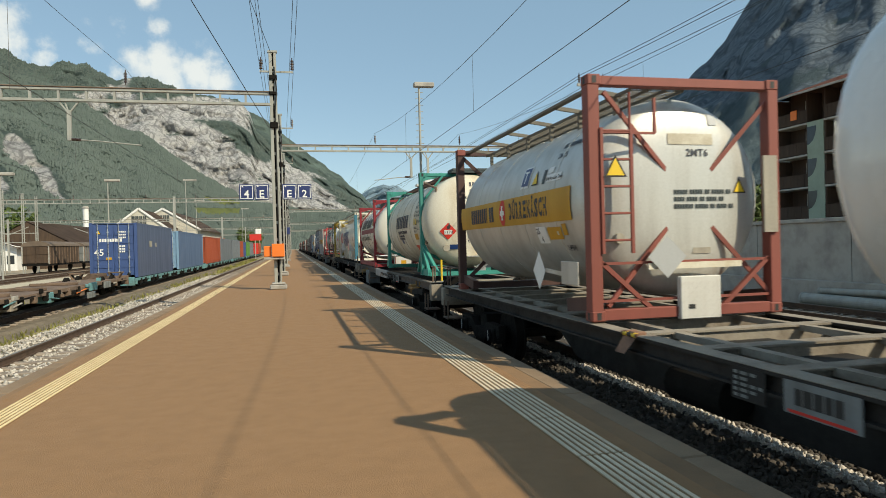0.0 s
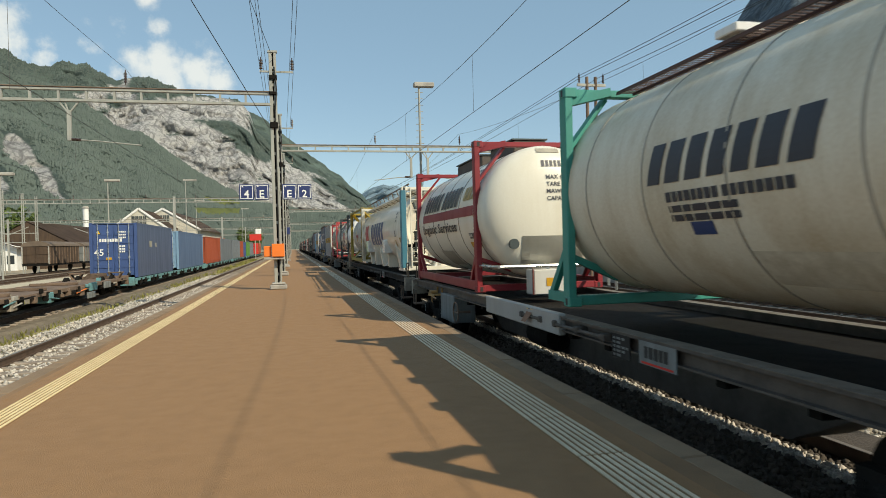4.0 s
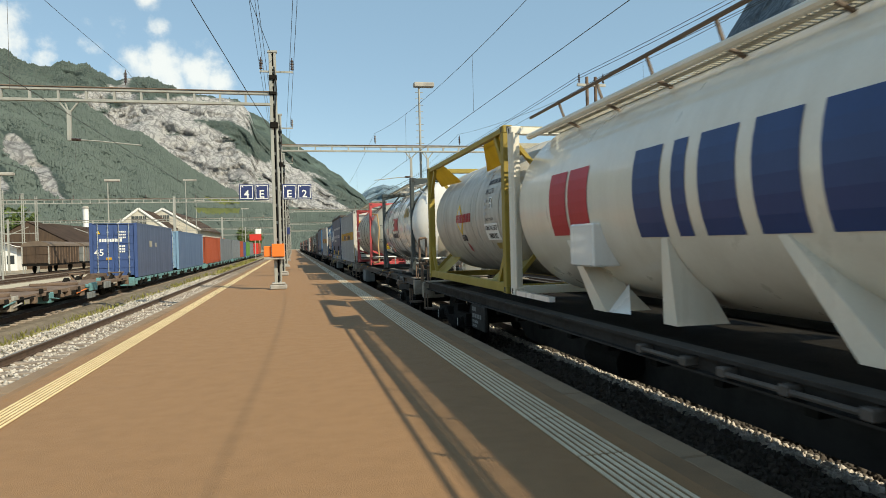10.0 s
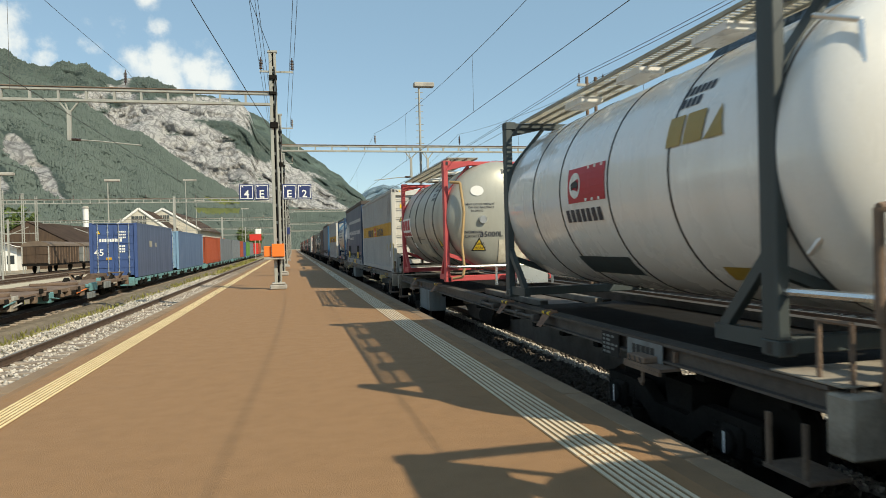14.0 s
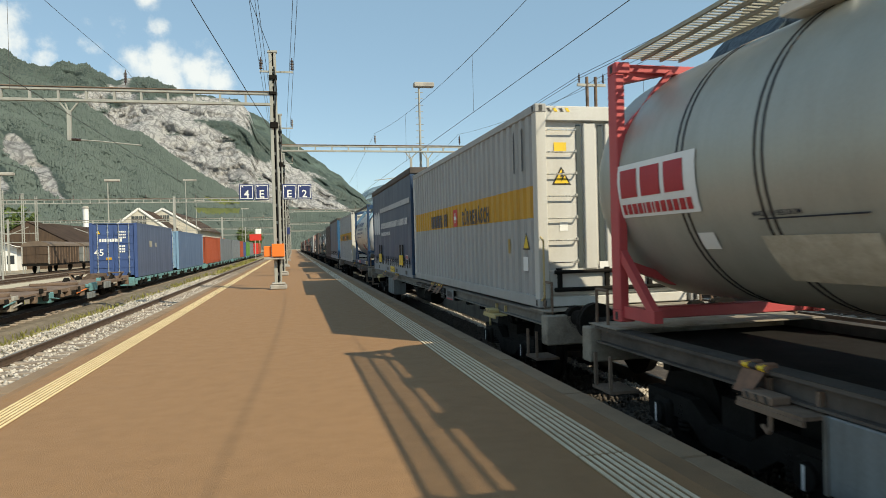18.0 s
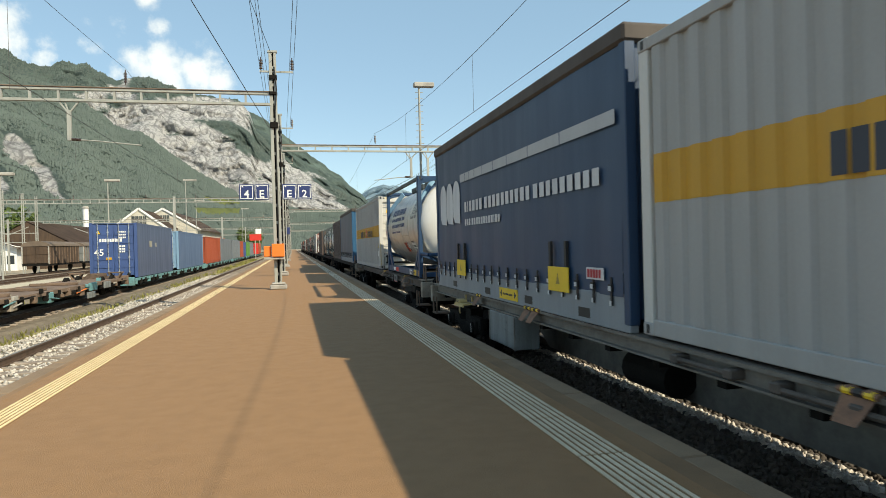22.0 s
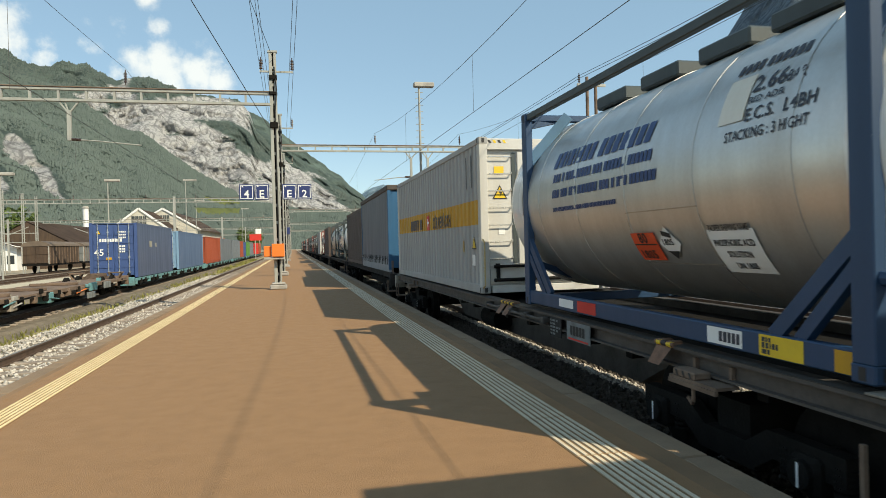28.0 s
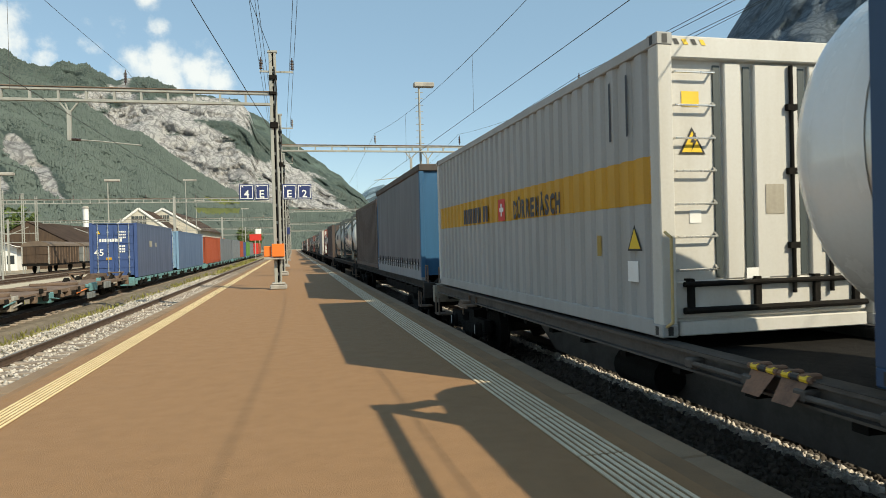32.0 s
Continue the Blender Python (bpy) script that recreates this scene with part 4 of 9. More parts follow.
def tank_body(t, mat, R, zc, ya, yb, depth=0.5, bands=(), band_mat=None, expo=2.5, seg=56):
    """The vessel with dished ends; returns dome(x, z): the y of the front end there."""
    prof = []
    for k in range(13):
        r = math.sin(k / 12 * math.pi / 2)
        prof.append((ya + depth * (1 - (1 - r ** expo) ** (1 / expo)), R * r))
    cyl = prof + [(2 * ((ya + yb) / 2) - y, r) for y, r in reversed(prof)]
    bm = bmesh.new()
    lathe_y(bm, cyl, 0, zc, seg)
    part("tank", bm, mat, t, smooth=True)
    h = 0.03 if band_mat is mat else 0.013
    for y in bands:
        bm = bmesh.new()
        lathe_y(bm, [(y - h, R + 0.001), (y - h + 0.003, R + 0.007), (y + h - 0.003, R + 0.007), (y + h, R + 0.001)], 0, zc, seg)
        part("band", bm, band_mat or mat, t, smooth=True)

    def dome(x, z):
        r = min(0.995, math.hypot(x, z - zc) / R)
        return ya + depth * (1 - (1 - r ** expo) ** (1 / expo))
    return dome


def side_place(R, zc, y_left, z0, s, off=0.005):
    """Writing on the near side of a vessel: it runs towards the train's front, from y_left, its foot at the height z0."""
    phi0 = math.asin(max(-0.98, min(0.98, (z0 - zc) / R)))

    def place(u, v):
        a = phi0 + v * s / R
        return (-(R + off) * math.cos(a), y_left - u * s, zc + (R + off) * math.sin(a))
    return place


def end_place(dome, x_left, z0, s, off=0.008):
    return lambda u, v: (x_left + u * s, dome(x_left + u * s, z0 + v * s) - off, z0 + v * s)


def flat_place(x, y_left, z0, s):
    return lambda u, v: (x, y_left - u * s, z0 + v * s)


def front_place(y, x_left, z0, s):
    return lambda u, v: (x_left + u * s, y, z0 + v * s)


def words(s, place_of, size, name, mat, t, x=None, label=""):
    """Upright lettering of the given height."""
    return fit_text(text_data(s), place_of, name, mat, t, label)


def stretched(s, place, width, name, mat, t, bold=0.022):
    """Lettering that fills the given width, in the place's units."""
    d = text_data(s, 1.0, bold)
    return fit_text(d, lambda u, v: place(u / d[2] * width, v), name, mat, t)


def gold_trio(S, y, z, t, h=0.28):
    """Two blocks and a triangle, the painted mark of a leasing firm."""
    patch(S(y, z, 1.0, 0.012), 0.22, h, "gold_block", M["gold"], t, "", 3)
    patch(S(y - 0.26, z, 1.0, 0.012), 0.26, h, "gold_block", M["gold"], t, "", 3)
    p = S(y - 0.55, z, 1.0, 0.012)
    raw("gold_triangle", [p(0, 0), p(0.24, 0), p(0.20, h * 0.5), p(0.16, h)], [(0, 1, 2, 3)], M["gold"], t)


def patch(place, w, h, name, mat, t, label="", n=8):
    """A thin sheet of w by h units laid on a surface."""
    vs = [place(w * i / n, h * j / n) for j in range(n + 1) for i in range(n + 1)]
    fs = [(j * (n + 1) + i, j * (n + 1) + i + 1, (j + 1) * (n + 1) + i + 1, (j + 1) * (n + 1) + i) for j in range(n) for i in range(n)]
    return raw(name, vs, fs, mat, t, label)


def diamond(place, s, name, mat, t, label="", inner=None):
    """A square sheet standing on its corner, s high, its lowest corner at the origin of place."""
    n = 6
    vs, fs = [], []
    for j in range(n + 1):
        for i in range(n + 1):
            a, b = i / n, j / n
            vs.append(place((a - b) * s / 2, (a + b) * s / 2))
    fs = [(j * (n + 1) + i, j * (n + 1) + i + 1, (j + 1) * (n + 1) + i + 1, (j + 1) * (n + 1) + i) for j in range(n) for i in range(n)]
    return raw(name, vs, fs, mat, t, label)


def triangle(place, s, name, t, mat=None, label="yellow warning triangle with a black border"):
    ob = raw(name, [place(0, 0), place(s, 0), place(s / 2, s * 0.9)], [(0, 1, 2)], M["black"], t, label)
    q = s * 0.07

    def nearer(u, v):
        p = Vector(place(u, v))
        p0, p1, p2 = (Vector(place(*c)) for c in ((0, 0), (s, 0), (s / 2, s * 0.9)))
        nrm = (p1 - p0).cross(p2 - p0).normalized()
        return tuple(p + nrm * 0.003)
    raw("triangle_field", [nearer(q * 1.7, q), nearer(s - q * 1.7, q), nearer(s / 2, s * 0.9 - q * 2)], [(0, 1, 2)], mat or M["yellow"], ob)
    return ob


def walkway(t, y0, y1, z, x0=-0.95, x1=-0.35, rail=False, mat=None):
    mat = mat or M["grate"]
    bm = bmesh.new()
    n = max(2, int((y1 - y0) / 0.065))
    verts, faces = [], []

    def slab(ax, bx, ay, by, az, bz):
        q = len(verts)
        verts.extend([(ax, ay, az), (bx, ay, az), (bx, by, az), (ax, by, az), (ax, ay, bz), (bx, ay, bz), (bx, by, bz), (ax, by, bz)])
        faces.extend([(q, q + 3, q + 2, q + 1), (q + 4, q + 5, q + 6, q + 7), (q, q + 1, q + 5, q + 4), (q + 1, q + 2, q + 6, q + 5), (q + 2, q + 3, q + 7, q + 6), (q + 3, q, q + 4, q + 7)])
    for k in range(n + 1):
        y = y0 + (y1 - y0) * k / n
        slab(x0, x1, y - 0.013, y + 0.013, z, z + 0.008)
    for x in np.linspace(x0, x1, 4):
        slab(x - 0.014, x + 0.014, y0, y1, z - 0.022, z + 0.012)
    bm.free()
    wk = raw("walkway", verts, faces, mat, t, "perforated metal walkway on the top")
    if rail:
        zr = z + 0.02
        k = 0
        y = y0 + 0.2
        while y < y1:
            bm = bmesh.new()
            bar(bm, (x0 - 0.02, y, z), (x0 - 0.10, y, zr + 0.20), 0.026)
            bar(bm, (x0 + 0.0, y, z - 0.02), (x0 + 0.35, y + 0.02, z - 0.16), 0.03)
            part("railing_post", bm, M["rail_brown"], wk)
            y += 1.1
        bm = bmesh.new()
        rod(bm, (x0 - 0.10, y0, zr + 0.20), (x0 - 0.10, y1, zr + 0.20), 0.022, 8)
        part("railing", bm, M["rail_brown"], wk)
    return wk


def ladder(t, x, y, z0, z1, w, mat, step=0.3, along="x"):
    bm = bmesh.new()
    bar(bm, (x, y, z0), (x, y, z1), 0.035)
    bar(bm, (x + w, y, z0), (x + w, y, z1), 0.035)
    z = z0 + 0.15
    while z < z1:
        rod(bm, (x, y, z), (x + w, y, z), 0.014, 6)
        z += step
    return part("ladder", bm, mat, t)


def end_frame(t, y, H, mat, L, post=0.14, diag=True, top=True, bottom=True, inner=1.0, flip=1, x=1.15):
    """Posts, rails and corner braces of one end at y."""
    for sx in (-1, 1):
        bm = bmesh.new()
        box(bm, sx * x - post / 2, sx * x + post / 2, y - 0.075, y + 0.075, 0.11, H - 0.11, 0.008)
        part("corner_post", bm, mat, t)
        if diag:
            for za, zb in ((0.14, 0.14 + 0.62 * inner), (H - 0.14, H - 0.14 - 0.62 * inner)):
                bm = bmesh.new()
                bar(bm, (sx * (x - 0.05), y, za), (sx * (x - 0.05 - 0.62 * inner), y + flip * 0.12, zb), 0.05, 0.07)
                part("brace", bm, mat, t)
    if top:
        bm = bmesh.new()
        box(bm, -x + 0.08, x - 0.08, y - 0.06, y + 0.06, H - 0.115, H - 0.01, 0.008)
        part("top_rail", bm, mat, t)
    if bottom:
        bm = bmesh.new()
        box(bm, -x + 0.08, x - 0.08, y - 0.07, y + 0.07, 0.005, 0.13, 0.008)
        part("bottom_rail", bm, mat, t)


def portal(t, y, H, mat, R, zc, foot=1):
    """The inboard frame of a long swap tank: two posts, braced on the vessel at top and foot."""
    for sx in (-1, 1):
        bm = bmesh.new()
        box(bm, sx * 1.17 - 0.05, sx * 1.17 + 0.05, y - 0.085, y + 0.085, 0.11, H - 0.11, 0.01)
        part("corner_post", bm, mat, t)
        bm = bmesh.new()
        bar(bm, (sx * 1.14, y, H - 0.16), (sx * 0.62, y - foot * 0.05, H - 0.04), 0.13, 0.1)
        bar(bm, (sx * 1.16, y + foot * 0.02, H - 0.75), (sx * 0.62, y + foot * 0.1, H - 0.1), 0.11, 0.05)
        part("top_brace", bm, mat, t)
        bm = bmesh.new()
        bar(bm, (sx * 1.17, y, 0.75), (sx * 1.14, y + foot * 0.62, 0.10), 0.07, 0.09)
        bar(bm, (sx * 1.14, y, 0.10), (sx * 1.14, y + foot * 0.66, 0.10), 0.09, 0.12)
        part("foot_brace", bm, mat, t)
        bm = bmesh.new()
        bar(bm, (sx * 1.16, y, 0.6), (sx * 0.55, y, zc - R * 0.86), 0.1, 0.08)
        part("saddle", bm, mat, t)
    bm = bmesh.new()
    box(bm, -1.1, 1.1, y - 0.07, y + 0.07, 0.01, 0.13, 0.01)
    part("bottom_rail", bm, mat, t)
    bm = bmesh.new()
    box(bm, -1.1, 1.1, y - 0.06, y + 0.06, H - 0.1, H - 0.01, 0.01)
    part("top_rail", bm, mat, t)


def hand_bar(t, y, z, mat, foot=0.1):
    bm = bmesh.new()
    pipe(bm, [(-1.15, 0.0, z), (-1.1, y, z), (1.1, y, z), (1.15, 0, z)], 0.032)
    for x in (-0.25, 1.0):
        rod(bm, (x, y, foot), (x, y, z), 0.028)
    return part("guard_bar", bm, mat, t)


def paint(name, c, d=None, rough=0.42, metal=0.0, dirt=0.45, scale=2.2, streak=True, coat=0.0):
    return material(name, c, d or tuple(v * 0.6 for v in c), rough, metal, scale=scale, fine=35, bump=0.03, dirt=dirt, streak=streak, coat=coat)


M["box_dull"] = paint("equipment_grey", (0.20, 0.215, 0.215), (0.12, 0.12, 0.115), 0.65, 0.0, 0.8, 5.0)
M["box_pale"] = paint("cabinet_grey", (0.30, 0.325, 0.315), (0.18, 0.185, 0.175), 0.6, 0.0, 0.8, 5.0)
M["plate_red"] = paint("hazard_orange_red", (0.72, 0.085, 0.025), (0.5, 0.06, 0.02), 0.5)
M["skirt"] = paint("skirt_grey_blue", (0.235, 0.265, 0.29), (0.15, 0.165, 0.18), 0.5)
M["amber_dull2"] = paint("worn_cream_step", (0.52, 0.40, 0.18), (0.30, 0.22, 0.12), 0.7)
M["amber_dull"] = paint("worn_orange", (0.33, 0.19, 0.06), (0.17, 0.11, 0.06), 0.7)
M["grate_dark"] = paint("dark_grating", (0.17, 0.155, 0.125), None, 0.7)
M["t_silver"] = paint("tank_silver", (0.60, 0.595, 0.555), (0.34, 0.32, 0.28), 0.34, 0.35, 0.6)
M["panel_pale"] = paint("pale_grey_board", (0.42, 0.43, 0.43), None, 0.5)
M["t_silo"] = paint("silo_cream", (0.72, 0.67, 0.57), (0.55, 0.49, 0.39), 0.28, 0.0, 0.45, coat=0.4)
M["t_cream"] = paint("tank_cream_stained", (0.70, 0.66, 0.55), (0.40, 0.30, 0.17), 0.45, 0.0, 0.7, 1.6)
M["t_ivory"] = paint("tank_ivory", (0.72, 0.69, 0.60), (0.56, 0.50, 0.38), 0.3, 0.0, 0.4)
M["t_white"] = paint("tank_white", (0.74, 0.73, 0.70), (0.58, 0.56, 0.51), 0.24, 0.0, 0.4, coat=0.6)
M["t_dull"] = paint("tank_dull_white", (0.62, 0.61, 0.57), (0.44, 0.40, 0.35), 0.55, 0.0, 0.5)
M["t_weathered"] = paint("tank_weathered_grey", (0.52, 0.51, 0.47), (0.30, 0.27, 0.23), 0.42, 0.3, 0.65, 3.0)
M["t_grey"] = paint("tank_olive_grey", (0.40, 0.40, 0.35), (0.27, 0.26, 0.22), 0.35, 0.25, 0.5)
M["t_steel"] = paint("tank_brushed_steel", (0.62, 0.61, 0.58), (0.42, 0.39, 0.35), 0.33, 0.75, 0.55)
M["maroon"] = paint("frame_maroon", (0.24, 0.062, 0.045), (0.17, 0.05, 0.035), 0.55)
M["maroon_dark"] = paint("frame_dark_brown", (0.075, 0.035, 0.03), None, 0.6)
M["teal"] = paint("frame_teal", (0.03, 0.26, 0.215), (0.03, 0.16, 0.13), 0.5)
M["crimson"] = paint("frame_crimson", (0.24, 0.016, 0.024), (0.16, 0.015, 0.02), 0.45)
M["petrol"] = paint("frame_petrol", (0.05, 0.20, 0.27), (0.03, 0.12, 0.17), 0.45)
M["mustard"] = paint("frame_mustard", (0.33, 0.245, 0.035), (0.20, 0.145, 0.03), 0.5)
M["slate"] = paint("frame_slate", (0.045, 0.06, 0.062), (0.03, 0.035, 0.035), 0.5)
M["pink"] = paint("frame_faded_red", (0.50, 0.07, 0.075), (0.36, 0.06, 0.06), 0.5)
M["blue_f"] = paint("frame_blue", (0.013, 0.050, 0.118), (0.010, 0.033, 0.072), 0.45)
M["blue_l"] = paint("frame_light_blue", (0.20, 0.36, 0.50), (0.14, 0.24, 0.34), 0.5)
M["box_grey"] = paint("container_grey", (0.345, 0.343, 0.335), (0.25, 0.245, 0.225), 0.5, 0.0, 0.5)
M["box_white"] = paint("container_end_white", (0.56, 0.55, 0.52), (0.40, 0.37, 0.31), 0.5, 0.0, 0.5)
M["amber"] = paint("amber_stripe", (0.54, 0.28, 0.015), (0.36, 0.19, 0.02), 0.45)
M["curtain"] = paint("curtain_blue", (0.022, 0.055, 0.115), (0.015, 0.036, 0.075), 0.42, 0.0, 0.4)
M["curtain_grey"] = paint("curtain_slate", (0.10, 0.115, 0.14), (0.065, 0.075, 0.09), 0.5)
M["stripe_grey"] = paint("stripe_grey", (0.42, 0.43, 0.44), (0.33, 0.33, 0.34), 0.5)
M["letter_grey"] = paint("letter_grey", (0.60, 0.61, 0.62), None, 0.5)
M["seam_steel"] = paint("strap_steel", (0.16, 0.13, 0.10), (0.07, 0.06, 0.05), 0.4, 0.6)
M["seam_dark"] = paint("dark_strap", (0.055, 0.052, 0.05), None, 0.35, 0.5)
M["rail_brown"] = paint("brown_railing", (0.12, 0.085, 0.06), None, 0.6)
M["roof_brown"] = paint("canvas_roof", (0.075, 0.060, 0.050), None, 0.7)
M["ink_green"] = paint("ink_green_black", (0.022, 0.030, 0.030), None, 0.4)
M["ink"] = paint("ink", (0.03, 0.035, 0.05), None, 0.5)
M["ink_blue"] = paint("ink_blue", (0.012, 0.045, 0.16), None, 0.4)
M["ink_red"] = paint("ink_red", (0.45, 0.02, 0.035), None, 0.4)
M["gold"] = paint("gold_panel", (0.34, 0.23, 0.045), None, 0.4)
M["brown_box"] = paint("container_brown", (0.085, 0.06, 0.05), None, 0.6)
M["panel_grey"] = paint("worn_panel", (0.30, 0.27, 0.22), (0.45, 0.41, 0.33), 0.4, 0.0, 0.8, 5)


def tank_durrenasch(y0):
    """Silver tank in a braced maroon frame with a broad amber band."""
    t = train_thing("tank_container", y0, 0.585, "silver tank container with amber band in a maroon braced frame", "tank container", "containers of the freight train")
    L, H, R, zc = 6.0, 2.743, 1.18, 1.40
    dome = tank_body(t, M["t_silver"], R, zc, 0.17, 5.8, 0.32, (1.15, 2.3, 3.45, 4.6), M["t_silver"], expo=3.4)
    end_frame(t, 0.08, H, M["maroon"], L, diag=False)
    # Rear frame and feet take a darker tone than the front frame.
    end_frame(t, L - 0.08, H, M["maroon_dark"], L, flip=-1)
    castings(t, L, H, M["maroon"])
    for z in (0.2, 0.62):
        bm = bmesh.new()
        bar(bm, (-1.1, 0.05, z + 0.02), (1.1, 0.05, z + 0.02), 0.03)
        part("cross_bar", bm, M["maroon"], t)
    for sx in (-1, 1):
        bm = bmesh.new()
        bar(bm, (sx * 1.08, 0.06, 0.66), (sx * 0.45, 0.06, 0.1), 0.05)
        part("lower_brace", bm, M["maroon"], t)
        bm = bmesh.new()
        bar(bm, (sx * 1.1, 0.1, 0.2), (sx * 1.1, 0.85, 0.12), 0.1, 0.16)
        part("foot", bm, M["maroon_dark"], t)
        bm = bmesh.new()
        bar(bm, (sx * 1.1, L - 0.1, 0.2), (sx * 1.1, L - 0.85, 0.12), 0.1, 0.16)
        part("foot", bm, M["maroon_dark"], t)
    ladder(t, -1.07, 0.0, 0.75, 2.15, 0.36, M["maroon"], 0.3)
    bm = bmesh.new()
    pipe(bm, [(-1.05, 0, 2.12), (-0.72, 0, 2.12), (-0.72, 0, 2.55)], 0.015)
    bar(bm, (-0.4, 0.02, 2.5), (-0.4, 0.02, 2.1), 0.03)
    bar(bm, (-1.05, 0.02, 2.1), (-0.4, 0.02, 2.1), 0.025)
    part("grab_rail", bm, M["maroon"], t)
    # amber band and lettering on the side
    S = lambda y, z, s, off=0.006: side_place(R, zc, y, z, s, off)
    patch(S(5.75, 1.16, 1.0, 0.013), 5.15, 0.41, "amber_band", M["amber"], t, "amber band along the vessel", 14)
    letter_blocks("aaaaaaai aa", 11, S(5.0, 1.245, 0.245, 0.017), M["ink"], t, 0.42, 0.12)
    for k, c in enumerate("D\u00dcRREN\u00c4SCH"):
        d = text_data(c, 1.0, 0.06)
        wide = 0.128
        fit_text(d, lambda u, v, k=k, d=d: S(2.87 - k * 0.155 - u / d[2] * wide, 1.26, 0.235, 0.017)(0, v), "letter", M["ink"], t)
    cx, cz = 3.19, 1.365
    disc = [(0.0, 0.0)] + [(math.cos(q * math.tau / 24) * 0.15, math.sin(q * math.tau / 24) * 0.2) for q in range(24)]
    raw("red_disc", [S(cx - a, cz + b, 1.0, 0.017)(0, 0) for a, b in disc], [(0, 1 + q, 1 + (q + 1) % 24) for q in range(24)], M["red"], t)
    patch(S(cx + 0.1, cz - 0.035, 1.0, 0.020), 0.2, 0.07, "white_cross", M["white"], t, "", 3)
    patch(S(cx + 0.035, cz - 0.11, 1.0, 0.022), 0.07, 0.22, "white_cross", M["white"], t, "", 3)
    pl = patch(S(2.43, 1.67, 1.0), 0.32, 0.33, "logo_plate", M["white"], t, "white plate with a dark blue field", 4)
    patch(S(2.405, 1.70, 1.0, 0.010), 0.27, 0.27, "logo_field", M["ink_blue"], pl, "", 4)
    words("T", S(2.36, 1.74, 0.19, 0.014), 0.2, "character", M["white"], pl)
    triangle(S(1.98, 1.68, 1.0, 0.012), 0.24, "warning_triangle", t)
    patch(S(1.60, 1.67, 1.0), 0.1, 0.2, "grey_plate", M["slate"], t, "", 3)
    pl = patch(S(1.46, 1.68, 1.0), 0.5, 0.1, "text_plate", M["white"], t, "", 5)
    words("UN Portable Tank", S(1.44, 1.70, 0.048, 0.010), 0.05, "plate_text", M["black"], pl)
    patch(S(1.44, 1.80, 1.0), 0.18, 0.08, "small_plate", M["white"], t, "", 3)
    for k in range(10):
        patch(S(1.28 - k * 0.058, 2.1, 1.0), 0.04, 0.08, "number_block", M["ink"], t, "", 2)
    words("2MT6", S(1.30, 1.97, 0.085), 0.09, "type_code", M["ink"], t)
    pl = patch(S(1.88, 0.88, 1.0), 0.36, 0.24, "axle_plate", M["white"], t, "white plate with black numbers", 4)
    words("25", S(1.86, 1.01, 0.085, 0.010), 0.09, "plate_number", M["ink"], pl)
    words("4", S(1.76, 0.90, 0.085, 0.010), 0.09, "plate_number", M["ink"], pl)
    patch(S(1.48, 0.93, 1.0), 0.46, 0.17, "amber_plate", M["amber"], t, "", 4)
    patch(S(0.98, 0.98, 1.0), 0.14, 0.15, "amber_plate", M["amber"], t, "", 3)
    words("L4BH", S(1.02, 0.79, 0.075), 0.08, "type_code", M["ink"], t)
    # hazard boards hang outside the frame
    raw("hazard_board", [(-1.22, 1.80, 0.52), (-1.22, 1.58, 0.78), (-1.22, 1.36, 0.52), (-1.22, 1.58, 0.26)], [(0, 1, 2, 3)], M["white"], t, "blank white diamond board")
    bm = bmesh.new()
    box(bm, -1.225, -1.205, 0.36, 0.84, 0.38, 0.66, 0.006)
    part("grey_board", bm, M["t_silver"], t)
    bm = bmesh.new()
    bar(bm, (-1.2, 0.8, 0.50), (-1.2, 1.4, 0.53), 0.02, 0.05)
    part("board_holder", bm, M["t_silver"], t)
    # writing on the end
    triangle(lambda u, v: (-1.06 + u, -0.03, 1.60 + v), 0.28, "warning_triangle", t)
    triangle(end_place(dome, 0.71, 1.43, 1.0), 0.2, "warning_triangle", t)
    patch(end_place(dome, -0.14, 2.0, 1.0), 0.6, 0.13, "painted_out_band", M["dirtpatch"], t)
    words("2MT6", end_place(dome, 0.09, 1.865, 0.088), 0.088, "type_code", M["ink"], t)
    for k, z in enumerate((1.42, 1.335, 1.25)):
        fit_text(block_letters(("aaaaa aaaaa aa aaaaa aa", "aaaa aaaa aa aaaa aa", "aaaaaaa aaaaa aa aaaa aa")[k], 60 + k), end_place(dome, -0.08, z, 0.052), "weight_row", M["slate"], t)
    patch(end_place(dome, 0.16, 0.72, 1.0), 0.24, 0.07, "grey_plate", M["panel_grey"], t)
    patch(end_place(dome, 0.43, 2.24, 1.0), 0.12, 0.14, "blue_plate", M["stripe_grey"], t)
    bm = bmesh.new()
    rod(bm, (-0.78, dome(-0.78, 0.92) - 0.05, 0.92), (-0.78, dome(-0.78, 0.92) + 0.05, 0.92), 0.06, 14)
    part("gauge", bm, M["panel_grey"], t)
    for sx, sg in ((-1.0, 1), (1.16, -1)):
        for za, zb in ((2.56, 1.70), (0.16, 1.03)):
            bm = bmesh.new()
            bar(bm, (sx, 0.06, za), (-0.17 if sx < 0 else 0.42, 0.19, zb), 0.035, 0.05)
            part("long_brace", bm, M["maroon"], t)
    dm = end_place(lambda x, z: -0.02, -0.30, 0.46, 1.0)
    diamond(dm, 0.48, "hazard_board", M["panel_pale"], t, "blank pale grey diamond board")
    bm = bmesh.new()
    box(bm, -0.52, 0.68, 0.0, 0.03, 0.56, 0.63)
    part("board_rail", bm, M["t_cream"], t)
    bm = bmesh.new()
    box(bm, -0.15, 0.37, -0.04, 0.04, -0.02, 0.47, 0.01)
